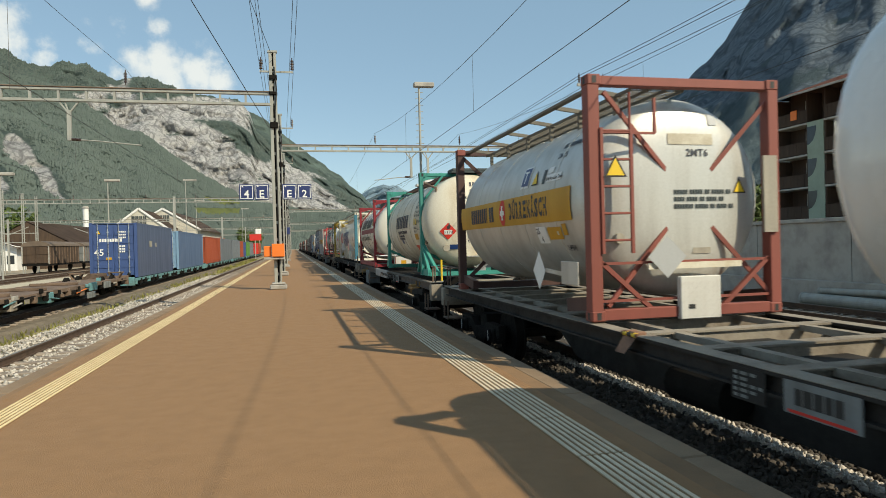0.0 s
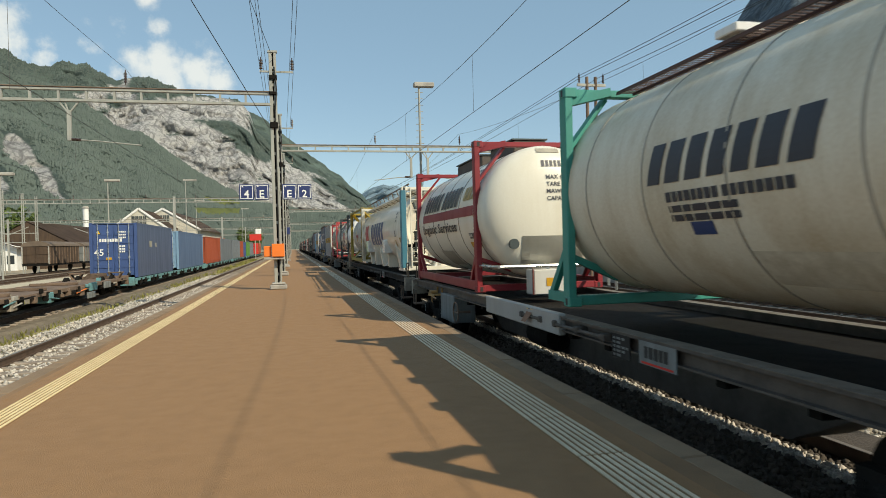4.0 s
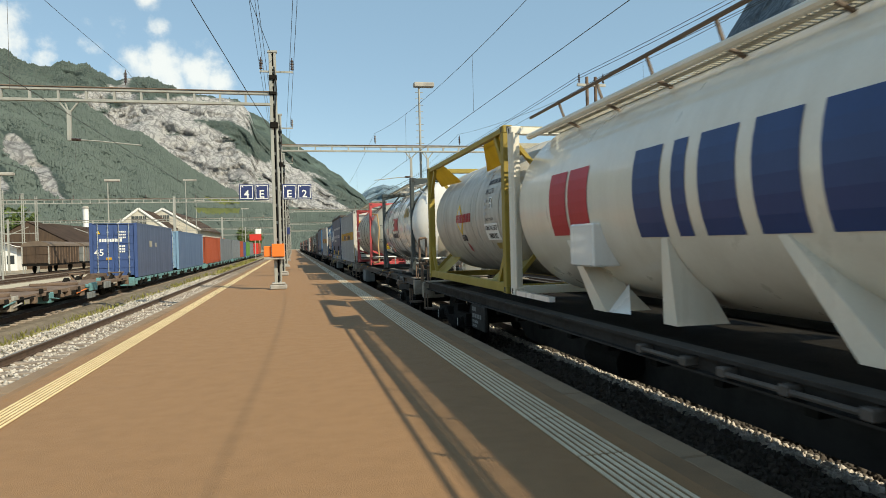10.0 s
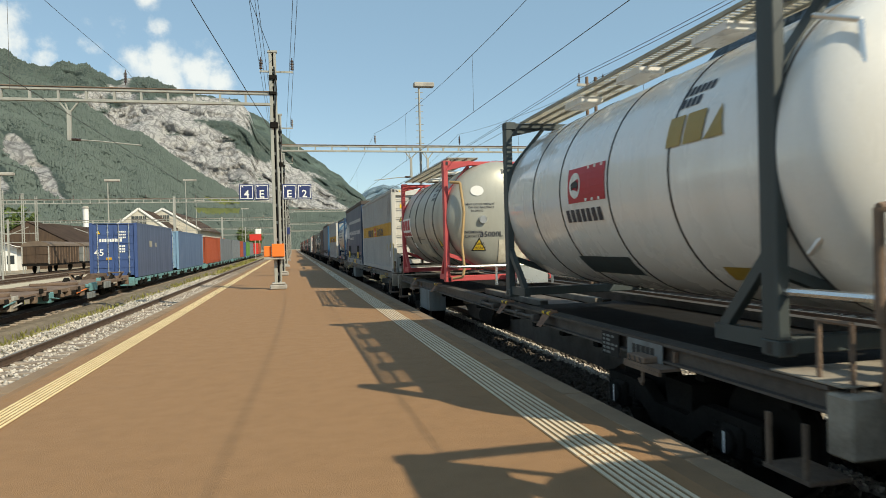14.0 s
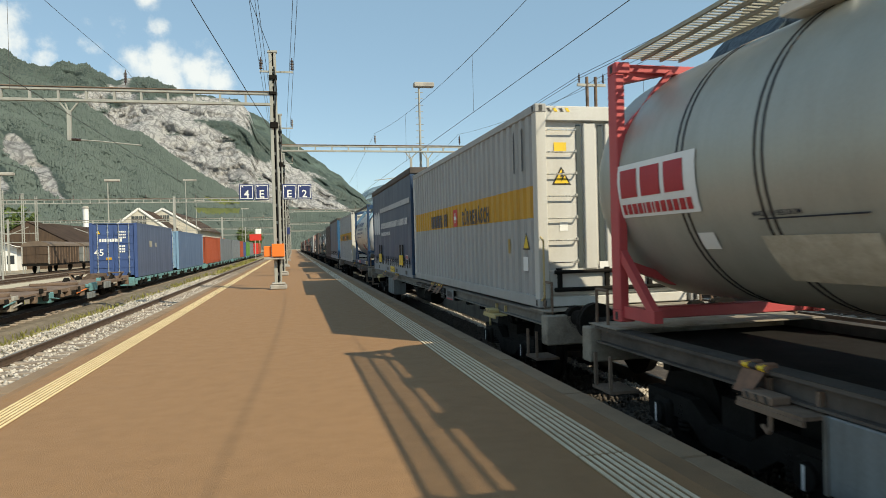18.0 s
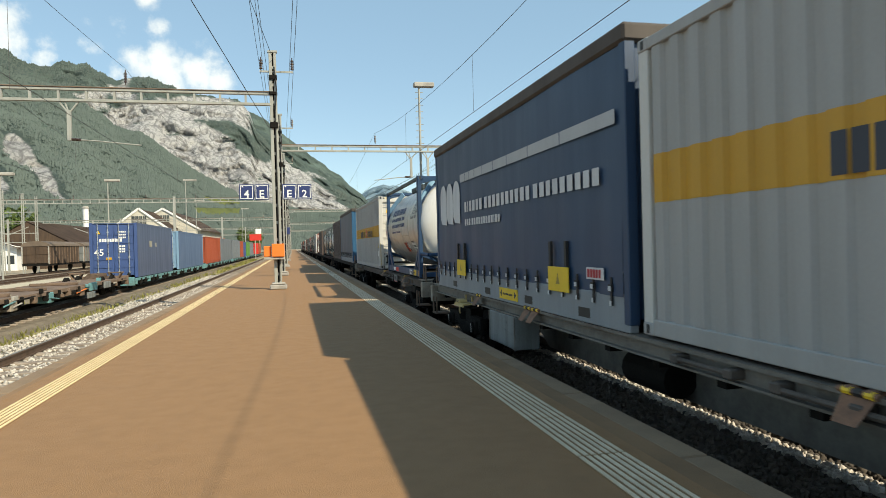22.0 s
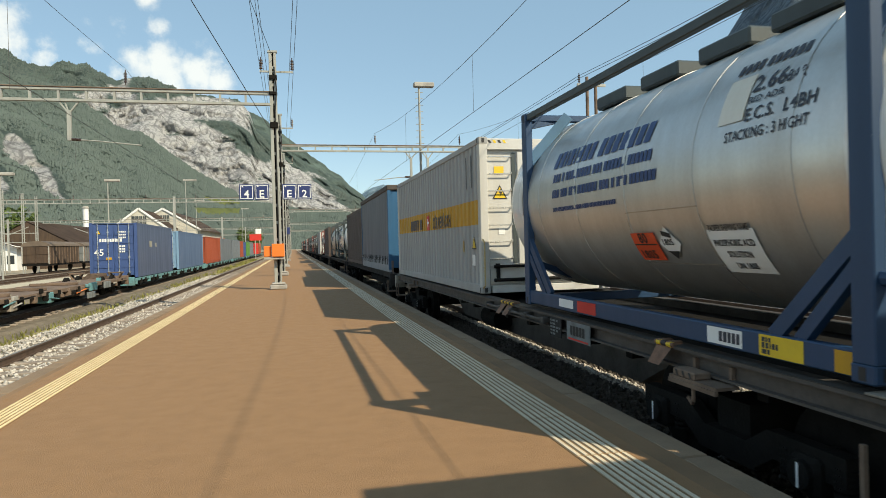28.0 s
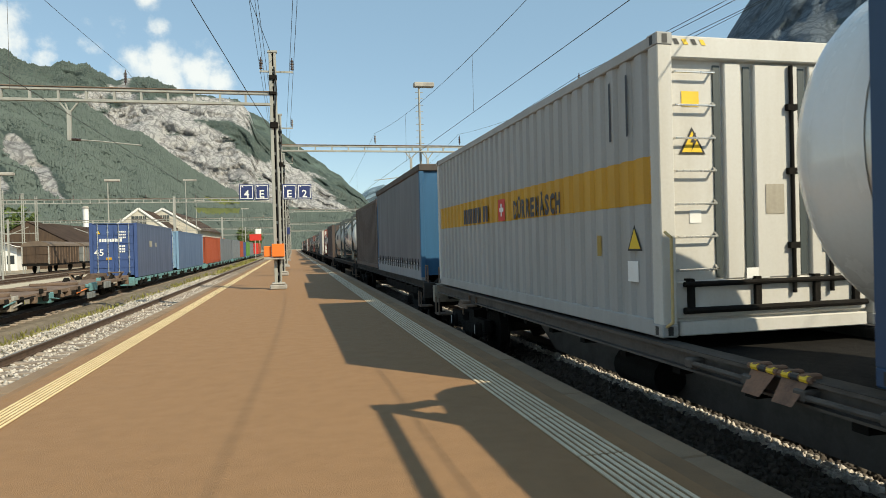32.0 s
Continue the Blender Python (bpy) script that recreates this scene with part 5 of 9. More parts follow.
    tp = part("tread_plate", bm, M["t_dull"], t, "dull white chequered step plate")
    vs, fs = [], []
    for i in range(9):
        for j in range(8):
            x, z, q = -0.11 + i * 0.053, 0.03 + j * 0.052, len(vs)
            s = 0.016 if (i + j) % 2 else -0.016
            vs += [(x - s, -0.0445, z - 0.016), (x - s + 0.007, -0.0445, z - 0.02), (x + s + 0.007, -0.0445, z + 0.012), (x + s, -0.0445, z + 0.016)]
            fs.append((q, q + 1, q + 2, q + 3))
    raw("chequer_ribs", vs, fs, M["box_white"], tp)["kind"] = "stuff"
    bm = bmesh.new()
    box(bm, -0.05, 0.03, -0.047, -0.041, 0.1, 0.15)
    part("slot", bm, M["black"], tp)
    bm = bmesh.new()
    box(bm, 0.98, 1.16, -0.03, 0.0, 0.95, 1.85)
    part("document_board", bm, M["panel_grey"], t)
    walkway(t, 0.15, L - 0.15, H - 0.12, -0.62, 0.05, mat=M["grate_dark"])
    bm = bmesh.new()
    bar(bm, (-0.98, 0.1, H - 0.06), (-0.98, L - 0.1, H - 0.06), 0.09, 0.03)
    part("top_side_rail", bm, M["grate_dark"], t)
    for k in range(6):
        y = 0.5 + k * 1.0
        bm = bmesh.new()
        bar(bm, (-1.0, y, H - 0.06), (-0.55, y, H - 0.12), 0.04, 0.05)
        bar(bm, (-0.62, y, H - 0.12), (-0.62, y, zc + 0.96), 0.05)
        part("walkway_bracket", bm, M["grate_dark"], t)

    return t


def tank_teal(y0):
    t = train_thing("tank_container", y0, 0.70, "stained cream tank container in a teal frame", "tank container", "containers of the freight train")
    L, H, R, zc, ya = 6.05, 2.62, 1.2, 1.36, -0.62
    dome = tank_body(t, M["t_cream"], R, zc, ya, L + 0.45, 0.48, (1.73, 2.97, 4.2, 5.4), M["panel_grey"])
    portal(t, 0.08, H, M["teal"], R, zc, -1)
    portal(t, L - 0.08, H, M["teal"], R, zc, 1)
    castings(t, L, H, M["teal"])
    bm = bmesh.new()
    box(bm, -1.15, 0.9, -0.72, -0.6, 0.0, 0.1)
    bar(bm, (-1.15, 0.0, 0.05), (-1.15, -0.7, 0.05), 0.09)
    bar(bm, (-1.16, 0.0, 0.75), (-0.95, -0.66, 0.08), 0.08)
    bar(bm, (-1.16, 0.05, 0.75), (-1.16, 0.7, 0.08), 0.08)
    part("front_skid", bm, M["teal"], t)
    lathe = bmesh.new()
    pipe(lathe, [(-1.1, -0.02, 2.35), (-0.86, -0.3, 2.2), (-0.84, -0.42, 1.6), (-1.1, -0.1, 0.8)], 0.03)
    part("drain_pipe", lathe, M["rust"], t, "rusty drain pipe")
    S = lambda y, z, s, off=0.006: side_place(R, zc, y, z, s, off)
    letter_blocks("aaaaaaa", 21, S(4.1, 1.28, 0.36), M["ink"], t, 0.60, 0.22, slant=0.25)
    letter_blocks("aaaaaaaa aaaaaaaa", 22, S(3.82, 1.11, 0.09), M["ink"], t, 0.8, 0.25)
    for z in (1.02, 0.94):
        fit_text(bars_data([.3, 2.4, 1.8, 3.2, 2.6, 3.0], 0, 0.4), S(3.8, z, 0.06), "small_row", M["ink"], t)
    fit_text(bars_data([.5, .5, .5, .5, -.4, .5, .5, .5, .5], 0, 0.22), S(1.1, 1.90, 0.1), "number_row", M["ink"], t)
    words("EMT5", S(1.08, 1.75, 0.1), 0.1, "type_code", M["ink"], t)
    stretched("UN PORTABLE TANK", S(1.08, 1.63, 0.065), 10.5, "rating_text", M["ink"], t)
    stretched("IMDG - RID ADR L4BN", S(1.08, 1.53, 0.065), 11.0, "rating_text", M["ink"], t)
    patch(S(1.08, 1.32, 1.0), 0.12, 0.17, "yellow_plate", M["yellow"], t, "", 3)
    triangle(S(0.85, 1.31, 1.0, 0.012), 0.23, "warning_triangle", t)
    words("2.67 BAR", S(0.56, 1.36, 0.07), 0.06, "pressure_text", M["ink"], t)
    words("NOMINAL", S(1.12, 1.21, 0.06), 0.06, "capacity_text", M["ink"], t)
    words("CAPACITY", S(1.14, 1.12, 0.06), 0.06, "capacity_text", M["ink"], t)
    words("35 000 L", S(0.72, 1.17, 0.06), 0.06, "capacity_text", M["ink"], t)
    patch(S(1.18, 0.92, 1.0), 0.47, 0.17, "gold_plate", M["amber"], t, "", 4)
    patch(S(1.52, 0.55, 1.0, 0.012), 0.44, 0.28, "orange_plate", M["plate_red"], t, "red hazard plate", 4)
    patch(S(1.50, 0.69, 1.0, 0.016), 0.40, 0.012, "plate_line", M["black"], t, "", 2)
    diamond(S(0.92, 0.52, 1.0, 0.014), 0.36, "flammable_label", M["red"], t, "red hazard diamond")
    patch(S(3.55, 0.82, 1.0), 0.3, 0.12, "blue_plate", M["ink_blue"], t, "", 3)
    patch(S(2.95, 0.42, 1.0), 1.3, 0.36, "worn_area", M["dirtpatch"], t, "", 6)
    E = lambda x, z, s, off=0.01: end_place(dome, x, z, s, off)
    fit_text(bars_data([.5, .5, .5, .5, .5, .5, .8], 0, 0.2), E(-0.05, 2.22, 0.11), "number_row", M["ink"], t)
    words("EMT5", E(-0.05, 2.03, 0.11), 0.11, "type_code", M["ink"], t)
    words("M G W", E(-0.22, 1.9, 0.075), 0.075, "weight_text", M["ink"], t)
    words("39000 KG", E(0.2, 1.9, 0.085), 0.085, "weight_text", M["ink"], t)
    words("85978 LB", E(0.2, 1.79, 0.085), 0.085, "weight_text", M["ink"], t)
    words("TARE", E(-0.22, 1.66, 0.085), 0.085, "weight_text", M["ink"], t)
    words("4850 KG", E(0.28, 1.66, 0.085), 0.085, "weight_text", M["ink"], t)
    words("10692 LB", E(0.24, 1.55, 0.085), 0.085, "weight_text", M["ink"], t)
    words("NOMINAL", E(-0.14, 0.91, 0.08), 0.085, "capacity_text", M["ink"], t)
    words("CAPACITY", E(-0.14, 0.81, 0.08), 0.085, "capacity_text", M["ink"], t)
    words("2.67 BAR", E(0.05, 0.64, 0.085), 0.085, "pressure_text", M["ink"], t)
    diamond(E(-0.64, 0.89, 1.0, 0.016), 0.42, "flammable_label", M["red"], t, "red hazard diamond with a number")
    patch(lambda u, v: E(-0.74, 1.02, 1.0, 0.022)(u, v), 0.20, 0.11, "number_field", M["white"], t, "", 3)
    words("1170", E(-0.725, 1.04, 0.075, 0.027), 0.075, "number_text", M["black"], t)
    fit_text(([(0, 0), (.05, .0), (.09, .06), (.05, .16), (.02, .08), (-.01, .06)], [(0, 1, 2, 3, 4, 5)], 0.1), E(-0.665, 1.15, 1.0, 0.022), "flame_mark", M["black"], t)
    for x, z, s in ((-0.31, 0.98, 0.48), (0.12, 0.94, 0.44)):
        diamond(E(x, z, 1.0, 0.012), s, "label_mark", M["dirtpatch"], t, "torn remains of a label")
    patch(E(0.30, 0.98, 1.0, 0.014), 0.32, 0.36, "label_mark", M["dirtpatch"], t, "torn remains of a label", 5)
    patch(E(-0.59, 0.645, 1.0, 0.014), 0.36, 0.12, "blue_plate", M["ink_blue"], t, "", 4)
    bm = bmesh.new()
    rod(bm, (-0.68, dome(-0.68, 0.68) + 0.02, 0.68), (-0.68, dome(-0.68, 0.68) - 0.06, 0.68), 0.085, 16)
    part("gauge", bm, M["panel_grey"], t)
    for x0, x1, z0, z1 in ((-0.24, -0.21, -0.02, 0.46), (0.58, 0.61, -0.02, 0.46), (-0.24, 0.61, 0.445, 0.475)):
        bm = bmesh.new()
        box(bm, x0, x1, -0.70, -0.15, z0, z1)
        part("valve_box_panel", bm, M["slate"] if z0 < 0 else M["chrome"], t)
    bm = bmesh.new()
    rod(bm, (0.15, -0.62, 0.12), (0.15, -0.4, 0.12), 0.11, 14)
    rod(bm, (0.15, -0.68, 0.12), (0.15, -0.62, 0.12), 0.14, 14)
    for ax, az in ((-0.18, 0.10), (0.2, 0.16), (-0.1, -0.12), (0.16, -0.1), (0.0, 0.22)):
        bar(bm, (0.15, -0.68, 0.12), (0.15 + ax, -0.70, 0.12 + az), 0.028)
    part("valve", bm, M["chrome"], t)
    bm = bmesh.new()
    box(bm, -0.45, 0.55, -0.35, 0.3, 2.585, 2.62)
    box(bm, -0.42, 0.52, -0.3, 0.25, 2.63, 2.70, 0.01)
    part("top_platform", bm, M["slate"], t)
    bm = bmesh.new()
    rod(bm, (-0.88, -0.78, -0.18), (-0.88, -0.78, 0.40), 0.026)
    part("lever", bm, M["yellow"], t, "upright yellow lever")
    bm = bmesh.new()
    for x in (0.70, 1.04):
        pipe(bm, [(x, -0.74, 0.1), (x, -0.70, 2.2), (x, -0.2, 2.55)], 0.025)
    for k in range(8):
        rod(bm, (0.70, -0.73, 0.3 + k * 0.27), (1.04, -0.73, 0.3 + k * 0.27), 0.016)
    part("ladder", bm, M["chrome"], t)
    walkway(t, 0.2, L - 0.2, H - 0.06, -0.55, 0.1, mat=M["maroon_dark"])
    for y in (1.2, 2.4, 3.6):
        bm = bmesh.new()
        box(bm, -0.6, -0.3, y, y + 0.3, H - 0.02, H + 0.06, 0.01)
        part("top_fitting", bm, M["t_white"], t)
    return t


def tank_crimson(y0):
    t = train_thing("tank_container", y0, 0.60, "ivory tank container with crimson stripe and frame", "tank container", "containers of the freight train")
    L, H, R, zc, ya = 5.65, 2.72, 1.195, 1.42, -0.62
    dome = tank_body(t, M["t_ivory"], R, zc, ya, L + 0.4, 0.5, (0.2, 1.36, 2.55, 3.7, 4.85), M["seam_steel"])
    for y, f in ((0.08, 1), (L - 0.08, -1)):
        portal(t, y, H, M["crimson"], R, zc, f)
    castings(t, L, H, M["crimson"])
    for sx in (-1, 1):
        bm = bmesh.new()
        box(bm, sx * 1.16 - 0.045, sx * 1.16 + 0.045, 0.1, L - 0.1, 0.03, 0.2, 0.01)
        part("side_rail", bm, M["crimson"], t)
    S = lambda y, z, s, off=0.006: side_place(R, zc, y, z, s, off)
    patch(S(4.9, 1.40, 1.0, 0.012), 4.66, 0.185, "crimson_stripe", M["crimson"], t, "crimson stripe along the vessel", 10)
    letter_blocks("aaaaaa aaaaa", 31, S(4.8, 1.63, 0.42, 0.014), M["ink_green"], t, 0.50, 0.20, slant=0.22)
    stretched("Logistic Services", S(4.98, 1.14, 0.21, 0.014), 3.42 / 0.21, "lettering", M["ink_green"], t, 0.035)
    for k in range(2):
        fit_text(bars_data([.6, .5, .5, .5, .5, .5][k:], 0, 0.25), S(0.95 - .05 * k, 2.24 - .12 * k, 0.09), "number_row", M["ink"], t)
    gold_trio(S, 1.08, 1.71, t, 0.27)
    patch(S(3.85, 0.42, 1.0, 0.010), 1.15, 0.46, "brown_panel", M["panel_grey"], t, "worn brown panel", 6)
    patch(S(0.73, 0.98, 1.0, 0.012), 0.38, 0.11, "maker_plate", M["slate"], t, "", 4)
    fit_text(bars_data([.8, .5, .9], 0, 0.2), S(0.68, 1.01, 0.055, 0.016), "marks", M["t_dull"], t)
    patch(S(0.85, 0.77, 1.0, 0.012), 0.42, 0.17, "type_plate", M["amber"], t, "", 4)
    E = lambda x, z, s, off=0.01: end_place(dome, x, z, s, off)
    fit_text(bars_data([.5, .5, .5, .5, .5, .5, .5], 0, 0.2), E(-0.16, 2.2, 0.11), "number_row", M["ink"], t)
    patch(E(-0.2, 2.46, 1.0, 0.012), 0.42, 0.08, "maker_plate", M["panel_grey"], t, "", 4)
    for k, (a, b) in enumerate((("MAX GROSS", ""), ("TARE", ""), ("MAWP:", "3,00 bar"), ("CAPACITY:", "32.000 L"))):
        words(a, E(-0.10, 1.98 - k * 0.125, 0.075), 0.08, "weight_text", M["ink"], t)
        if b:
            words(b, E(0.44, 1.96 - k * 0.125, 0.08), 0.08, "weight_text", M["ink"], t)
    triangle(E(0.82, 1.48, 1.0, 0.012), 0.2, "warning_triangle", t)
    patch(E(-0.55, 0.51, 1.0, 0.012), 1.16, 0.48, "steel_panel", M["chrome_dull"], t, "grey weathered panel", 8)
    bm = bmesh.new()
    rod(bm, (-0.69, dome(-0.69, 0.86) + 0.02, 0.86), (-0.69, dome(-0.69, 0.86) - 0.04, 0.86), 0.09, 18)
    part("gauge", bm, M["slate"], t)
    hand_bar(t, -0.95, 0.48, M["chrome"], 0.02)
    bm = bmesh.new()
    box(bm, -0.52, 0.10, -1.0, -0.62, 0.0, 0.42, 0.015)
    bx = part("valve_box", bm, M["box_white"], t)
    bm = bmesh.new()
    box(bm, -0.535, -0.52, -1.0, -0.95, 0.0, 0.44, 0.004)
    part("box_edge", bm, M["maroon"], bx)
    bm = bmesh.new()
    box(bm, -0.30, -0.10, -1.006, -0.999, 0.14, 0.28)
    part("box_label", bm, M["amber"], bx)
    bm = bmesh.new()
    for x in (0.86, 1.2):
        pipe(bm, [(x, -0.95, 0.1), (x, -0.9, 2.1), (x, -0.6, 2.72), (x, 0.1, 2.75)], 0.026)
    for k in range(9):
        rod(bm, (0.86, -0.93, 0.3 + k * 0.25), (1.2, -0.93, 0.3 + k * 0.25), 0.016)
    part("ladder", bm, M["chrome"], t)
    for ya, yb in ((2.65, 4.8), (0.5, 2.0)):
        bm = bmesh.new()
        box(bm, -0.3, 0.35, ya, yb, H - 0.14, H + 0.10, 0.02)
        hb = part("hatch_box", bm, M["roof_brown"], t, "low dark box over the top fittings")
        bm = bmesh.new()
        box(bm, -0.33, 0.38, ya - 0.02, yb + 0.02, H + 0.103, H + 0.13)
        part("lid", bm, M["slate"], hb)
    return t


def silo_petrol(y0):
    t = train_thing("silo_container", y0, 0.70, "long white silo container with petrol end posts and a top railing", "tank container", "containers of the freight train")
    L, H, R, zc = 11.7, 2.52, 1.22, 1.28
    dome = tank_body(t, M["t_silo"], R, zc, 0.60, L - 0.3, 0.20, (), expo=3.0)
    for y in (0.08, L - 0.08):
        end_frame(t, y, H, M["t_ivory"], L, diag=False)
    castings(t, L, H, M["t_ivory"])
    for sx in (-1, 1):
        bm = bmesh.new()
        box(bm, sx * 1.165 - 0.075, sx * 1.165 + 0.075, -0.008, 0.26, 0.1, H - 0.1, 0.008)
        part("post_face", bm, M["petrol"], t)
        bm = bmesh.new()
        box(bm, sx * 1.2 - 0.015, sx * 1.2 + 0.015, L - 0.26, L - 0.02, 0.1, H - 0.1)
        part("post_face", bm, M["t_silo"], t)
    # flared ring behind the front frame
    bm = bmesh.new()
    lathe_y(bm, [(0.65, 0.86), (0.61, 0.90), (0.33, 1.15), (0.31, 1.18), (0.40, R + 0.005), (1.10, R + 0.006)], 0, zc, 48)
    part("flared_ring", bm, M["t_ivory"], t, smooth=True)
    # saddles: narrow plates that hug the vessel down to a flared foot
    for k, y in enumerate((1.3, 3.9, 5.4, 7.6, 9.0)):
        for sx in (-1, 1):
            bm = bmesh.new()
            lean, wt, wb = (0.72, 0.05, 0.15) if k in (0, 2, 4) else (0.0, 0.05, 0.11)
            face = [(y + lean - wt, 0.80), (y + lean + wt, 0.80), (y + wb, 0.0), (y - wb, 0.0)]
            outer = [bm.verts.new((sx * (1.135 if pz > 0.4 else 1.09), py, pz)) for py, pz in face]
            inner = [bm.verts.new((sx * (1.0 if pz > 0.4 else 0.55), py, pz)) for py, pz in face]
            bm.faces.new(outer)
            for q in range(4):
                r = (q + 1) % 4
                bm.faces.new((outer[q], inner[q], inner[r], outer[r]))
            part("saddle", bm, M["t_silo"], t)
            if lean:
                bm = bmesh.new()
                f = bm.faces.new([bm.verts.new(c) for c in ((sx * 1.07, y - wb, 0.0), (sx * 1.07, y - wb - 0.5, 0.02), (sx * 0.80, y - wb + 0.02, 0.30))])
                bmesh.ops.solidify(bm, geom=[f], thickness=0.014)
                part("saddle_gusset", bm, M["t_white"], t)
    for sx in (-1, 1):
        bm = bmesh.new()
        box(bm, sx * 1.17 - 0.04, sx * 1.17 + 0.04, L - 1.5, L - 0.2, 0.0, 0.07)
        box(bm, sx * 1.17 - 0.04, sx * 1.17 + 0.04, 0.2, 0.9, 0.0, 0.07)
        part("bottom_side_rail", bm, M["t_white"], t)
    for y in (3.62, 8.78):
        bm = bmesh.new()
        box(bm, -1.27, -0.9, y, y + 0.6, 0.50, 0.98, 0.02)
        part("side_box", bm, M["t_white"], t)
    S = lambda y, z, s, off=0.006: side_place(R, zc, y, z, s, off)
    letter_blocks("aiaaaa", 41, S(8.0, 0.81, 0.85), M["ink_blue"], t, 0.58, 0.21)
    letter_blocks("aa", 44, S(10.1, 0.86, 0.78), M["ink_red"], t, 0.66, 0.09)
    triangle(S(1.66, 1.06, 1.0, 0.012), 0.26, "warning_triangle", t, M["t_white"], "white triangle with a dark border")
    patch(S(1.72, 0.74, 1.0), 0.17, 0.22, "gold_plate", M["gold"], t, "", 3)
    patch(S(0.82, 0.86, 1.0), 0.44, 0.16, "gold_plate", M["gold"], t, "", 3)
    for k in range(3):
        fit_text(bars_data([.6, .4, .5, .5, .4][:5 - k], 0, 0.25), S(1.72 - 0.1 * k, 1.76 - 0.12 * k, 0.08), "number_row", M["ink"], t)
    # the end: ladder, writing, valves
    E = lambda x, z, s, off=0.01: end_place(dome, x, z, s, off)
    fit_text(bars_data([.5] * 7, 0, 0.2), E(-0.3, 2.15, 0.1), "number_row", M["ink"], t)
    words("4MB6", E(0.19, 2.04, 0.09), 0.09, "type_code", M["ink"], t)
    for k, (a, b) in enumerate((("MAX.GROSS", "35000 KG"), ("", "77161 LB"), ("TARE", "2650 KG"), ("", "5842 LB"), ("CAPACITY", "54500 L"))):
        if a:
            words(a, E(-0.6, 1.86 - k * 0.145, 0.09), 0.09, "weight_text", M["ink"], t)
        words(b, E(0.2, 1.86 - k * 0.145, 0.09), 0.09, "weight_text", M["ink"], t)
    letter_blocks("aa", 44, E(-0.12, 0.86, 0.31), M["ink_red"], t, 0.55, 0.08)
    triangle(E(0.40, 0.94, 1.0, 0.012), 0.2, "warning_triangle", t, M["t_white"], "white triangle with a red border")
    ladder(t, -0.95, -0.01, 0.12, 2.5, 0.34, M["t_ivory"], 0.31)
    bm = bmesh.new()
    rod(bm, (-1.02, 0.2, 0.76), (-0.42, 0.2, 0.76), 0.042, 12)
    for x in (-0.9, -0.62, -0.44):
        rod(bm, (x, 0.2, 0.76), (x + 0.03, 0.2, 0.76), 0.085, 14)
    part("pipe_manifold", bm, M["under"], t)
    for x, za, zb in ((-0.79, 0.40, 1.22), (-0.55, 0.48, 1.12)):
        bm = bmesh.new()
        rod(bm, (x, 0.2, za), (x, 0.2, zb), 0.036, 12)
        for z in (za + 0.08, 0.66, 0.88, zb - 0.06):
            rod(bm, (x, 0.2, z - 0.012), (x, 0.2, z + 0.012), 0.075, 14)
        rod(bm, (x, 0.2, 0.70), (x, 0.2, 0.86), 0.06, 12)
        rod(bm, (x, 0.14, 1.0), (x, 0.06, 1.0), 0.012, 6)
        for q in range(12):
            a, b = q * math.pi / 6, (q + 1) * math.pi / 6
            rod(bm, (x + 0.05 * math.cos(a), 0.06, 1.0 + 0.05 * math.sin(a)), (x + 0.05 * math.cos(b), 0.06, 1.0 + 0.05 * math.sin(b)), 0.008, 5)
        part("valve_pipe", bm, M["under"], t)
    bm = bmesh.new()
    rod(bm, (-0.12, 0.52, 0.42), (-0.14, 0.30, 0.34), 0.24, 20, 0.20)
    rod(bm, (-0.14, 0.30, 0.34), (-0.15, 0.26, 0.33), 0.23, 20)
    pipe(bm, [(-0.15, 0.27, 0.32), (-0.19, 0.2, 0.2), (-0.20, 0.18, 0.06)], 0.06, 12)
    rod(bm, (-0.20, 0.18, 0.10), (-0.20, 0.18, 0.05), 0.10, 14)
    outlet = part("outlet_valve", bm, M["t_dull"], t, "pale outlet cone with a capped pipe")
    for q in range(9):
        a = 0.3 + q * math.tau / 9
        x, z = -0.15 + 0.235 * math.cos(a), 0.33 + 0.235 * math.sin(a)
        bm = bmesh.new()
        rod(bm, (x, 0.33, z), (x, 0.22, z), 0.013, 6)
        rod(bm, (x - 0.03, 0.23, z), (x + 0.03, 0.23, z + 0.02), 0.018, 6)
        part("clamp_bolt", bm, M["chrome"], outlet)
    bm = bmesh.new()
    pipe(bm, [(-0.8, 0.12, 0.6), (-0.78, 0.05, 1.2), (-0.74, 0.05, 1.7), (-0.86, 0.1, 2.05)], 0.035)
    part("hose", bm, M["slate"], t)
    walkway(t, 0.25, L - 0.3, H - 0.12, -0.85, -0.3, rail=True)
    bm = bmesh.new()
    rod(bm, (-0.98, 0.3, H - 0.18), (-0.98, L - 0.3, H - 0.18), 0.045, 10)
    part("top_pipe", bm, M["t_ivory"], t)
    return t


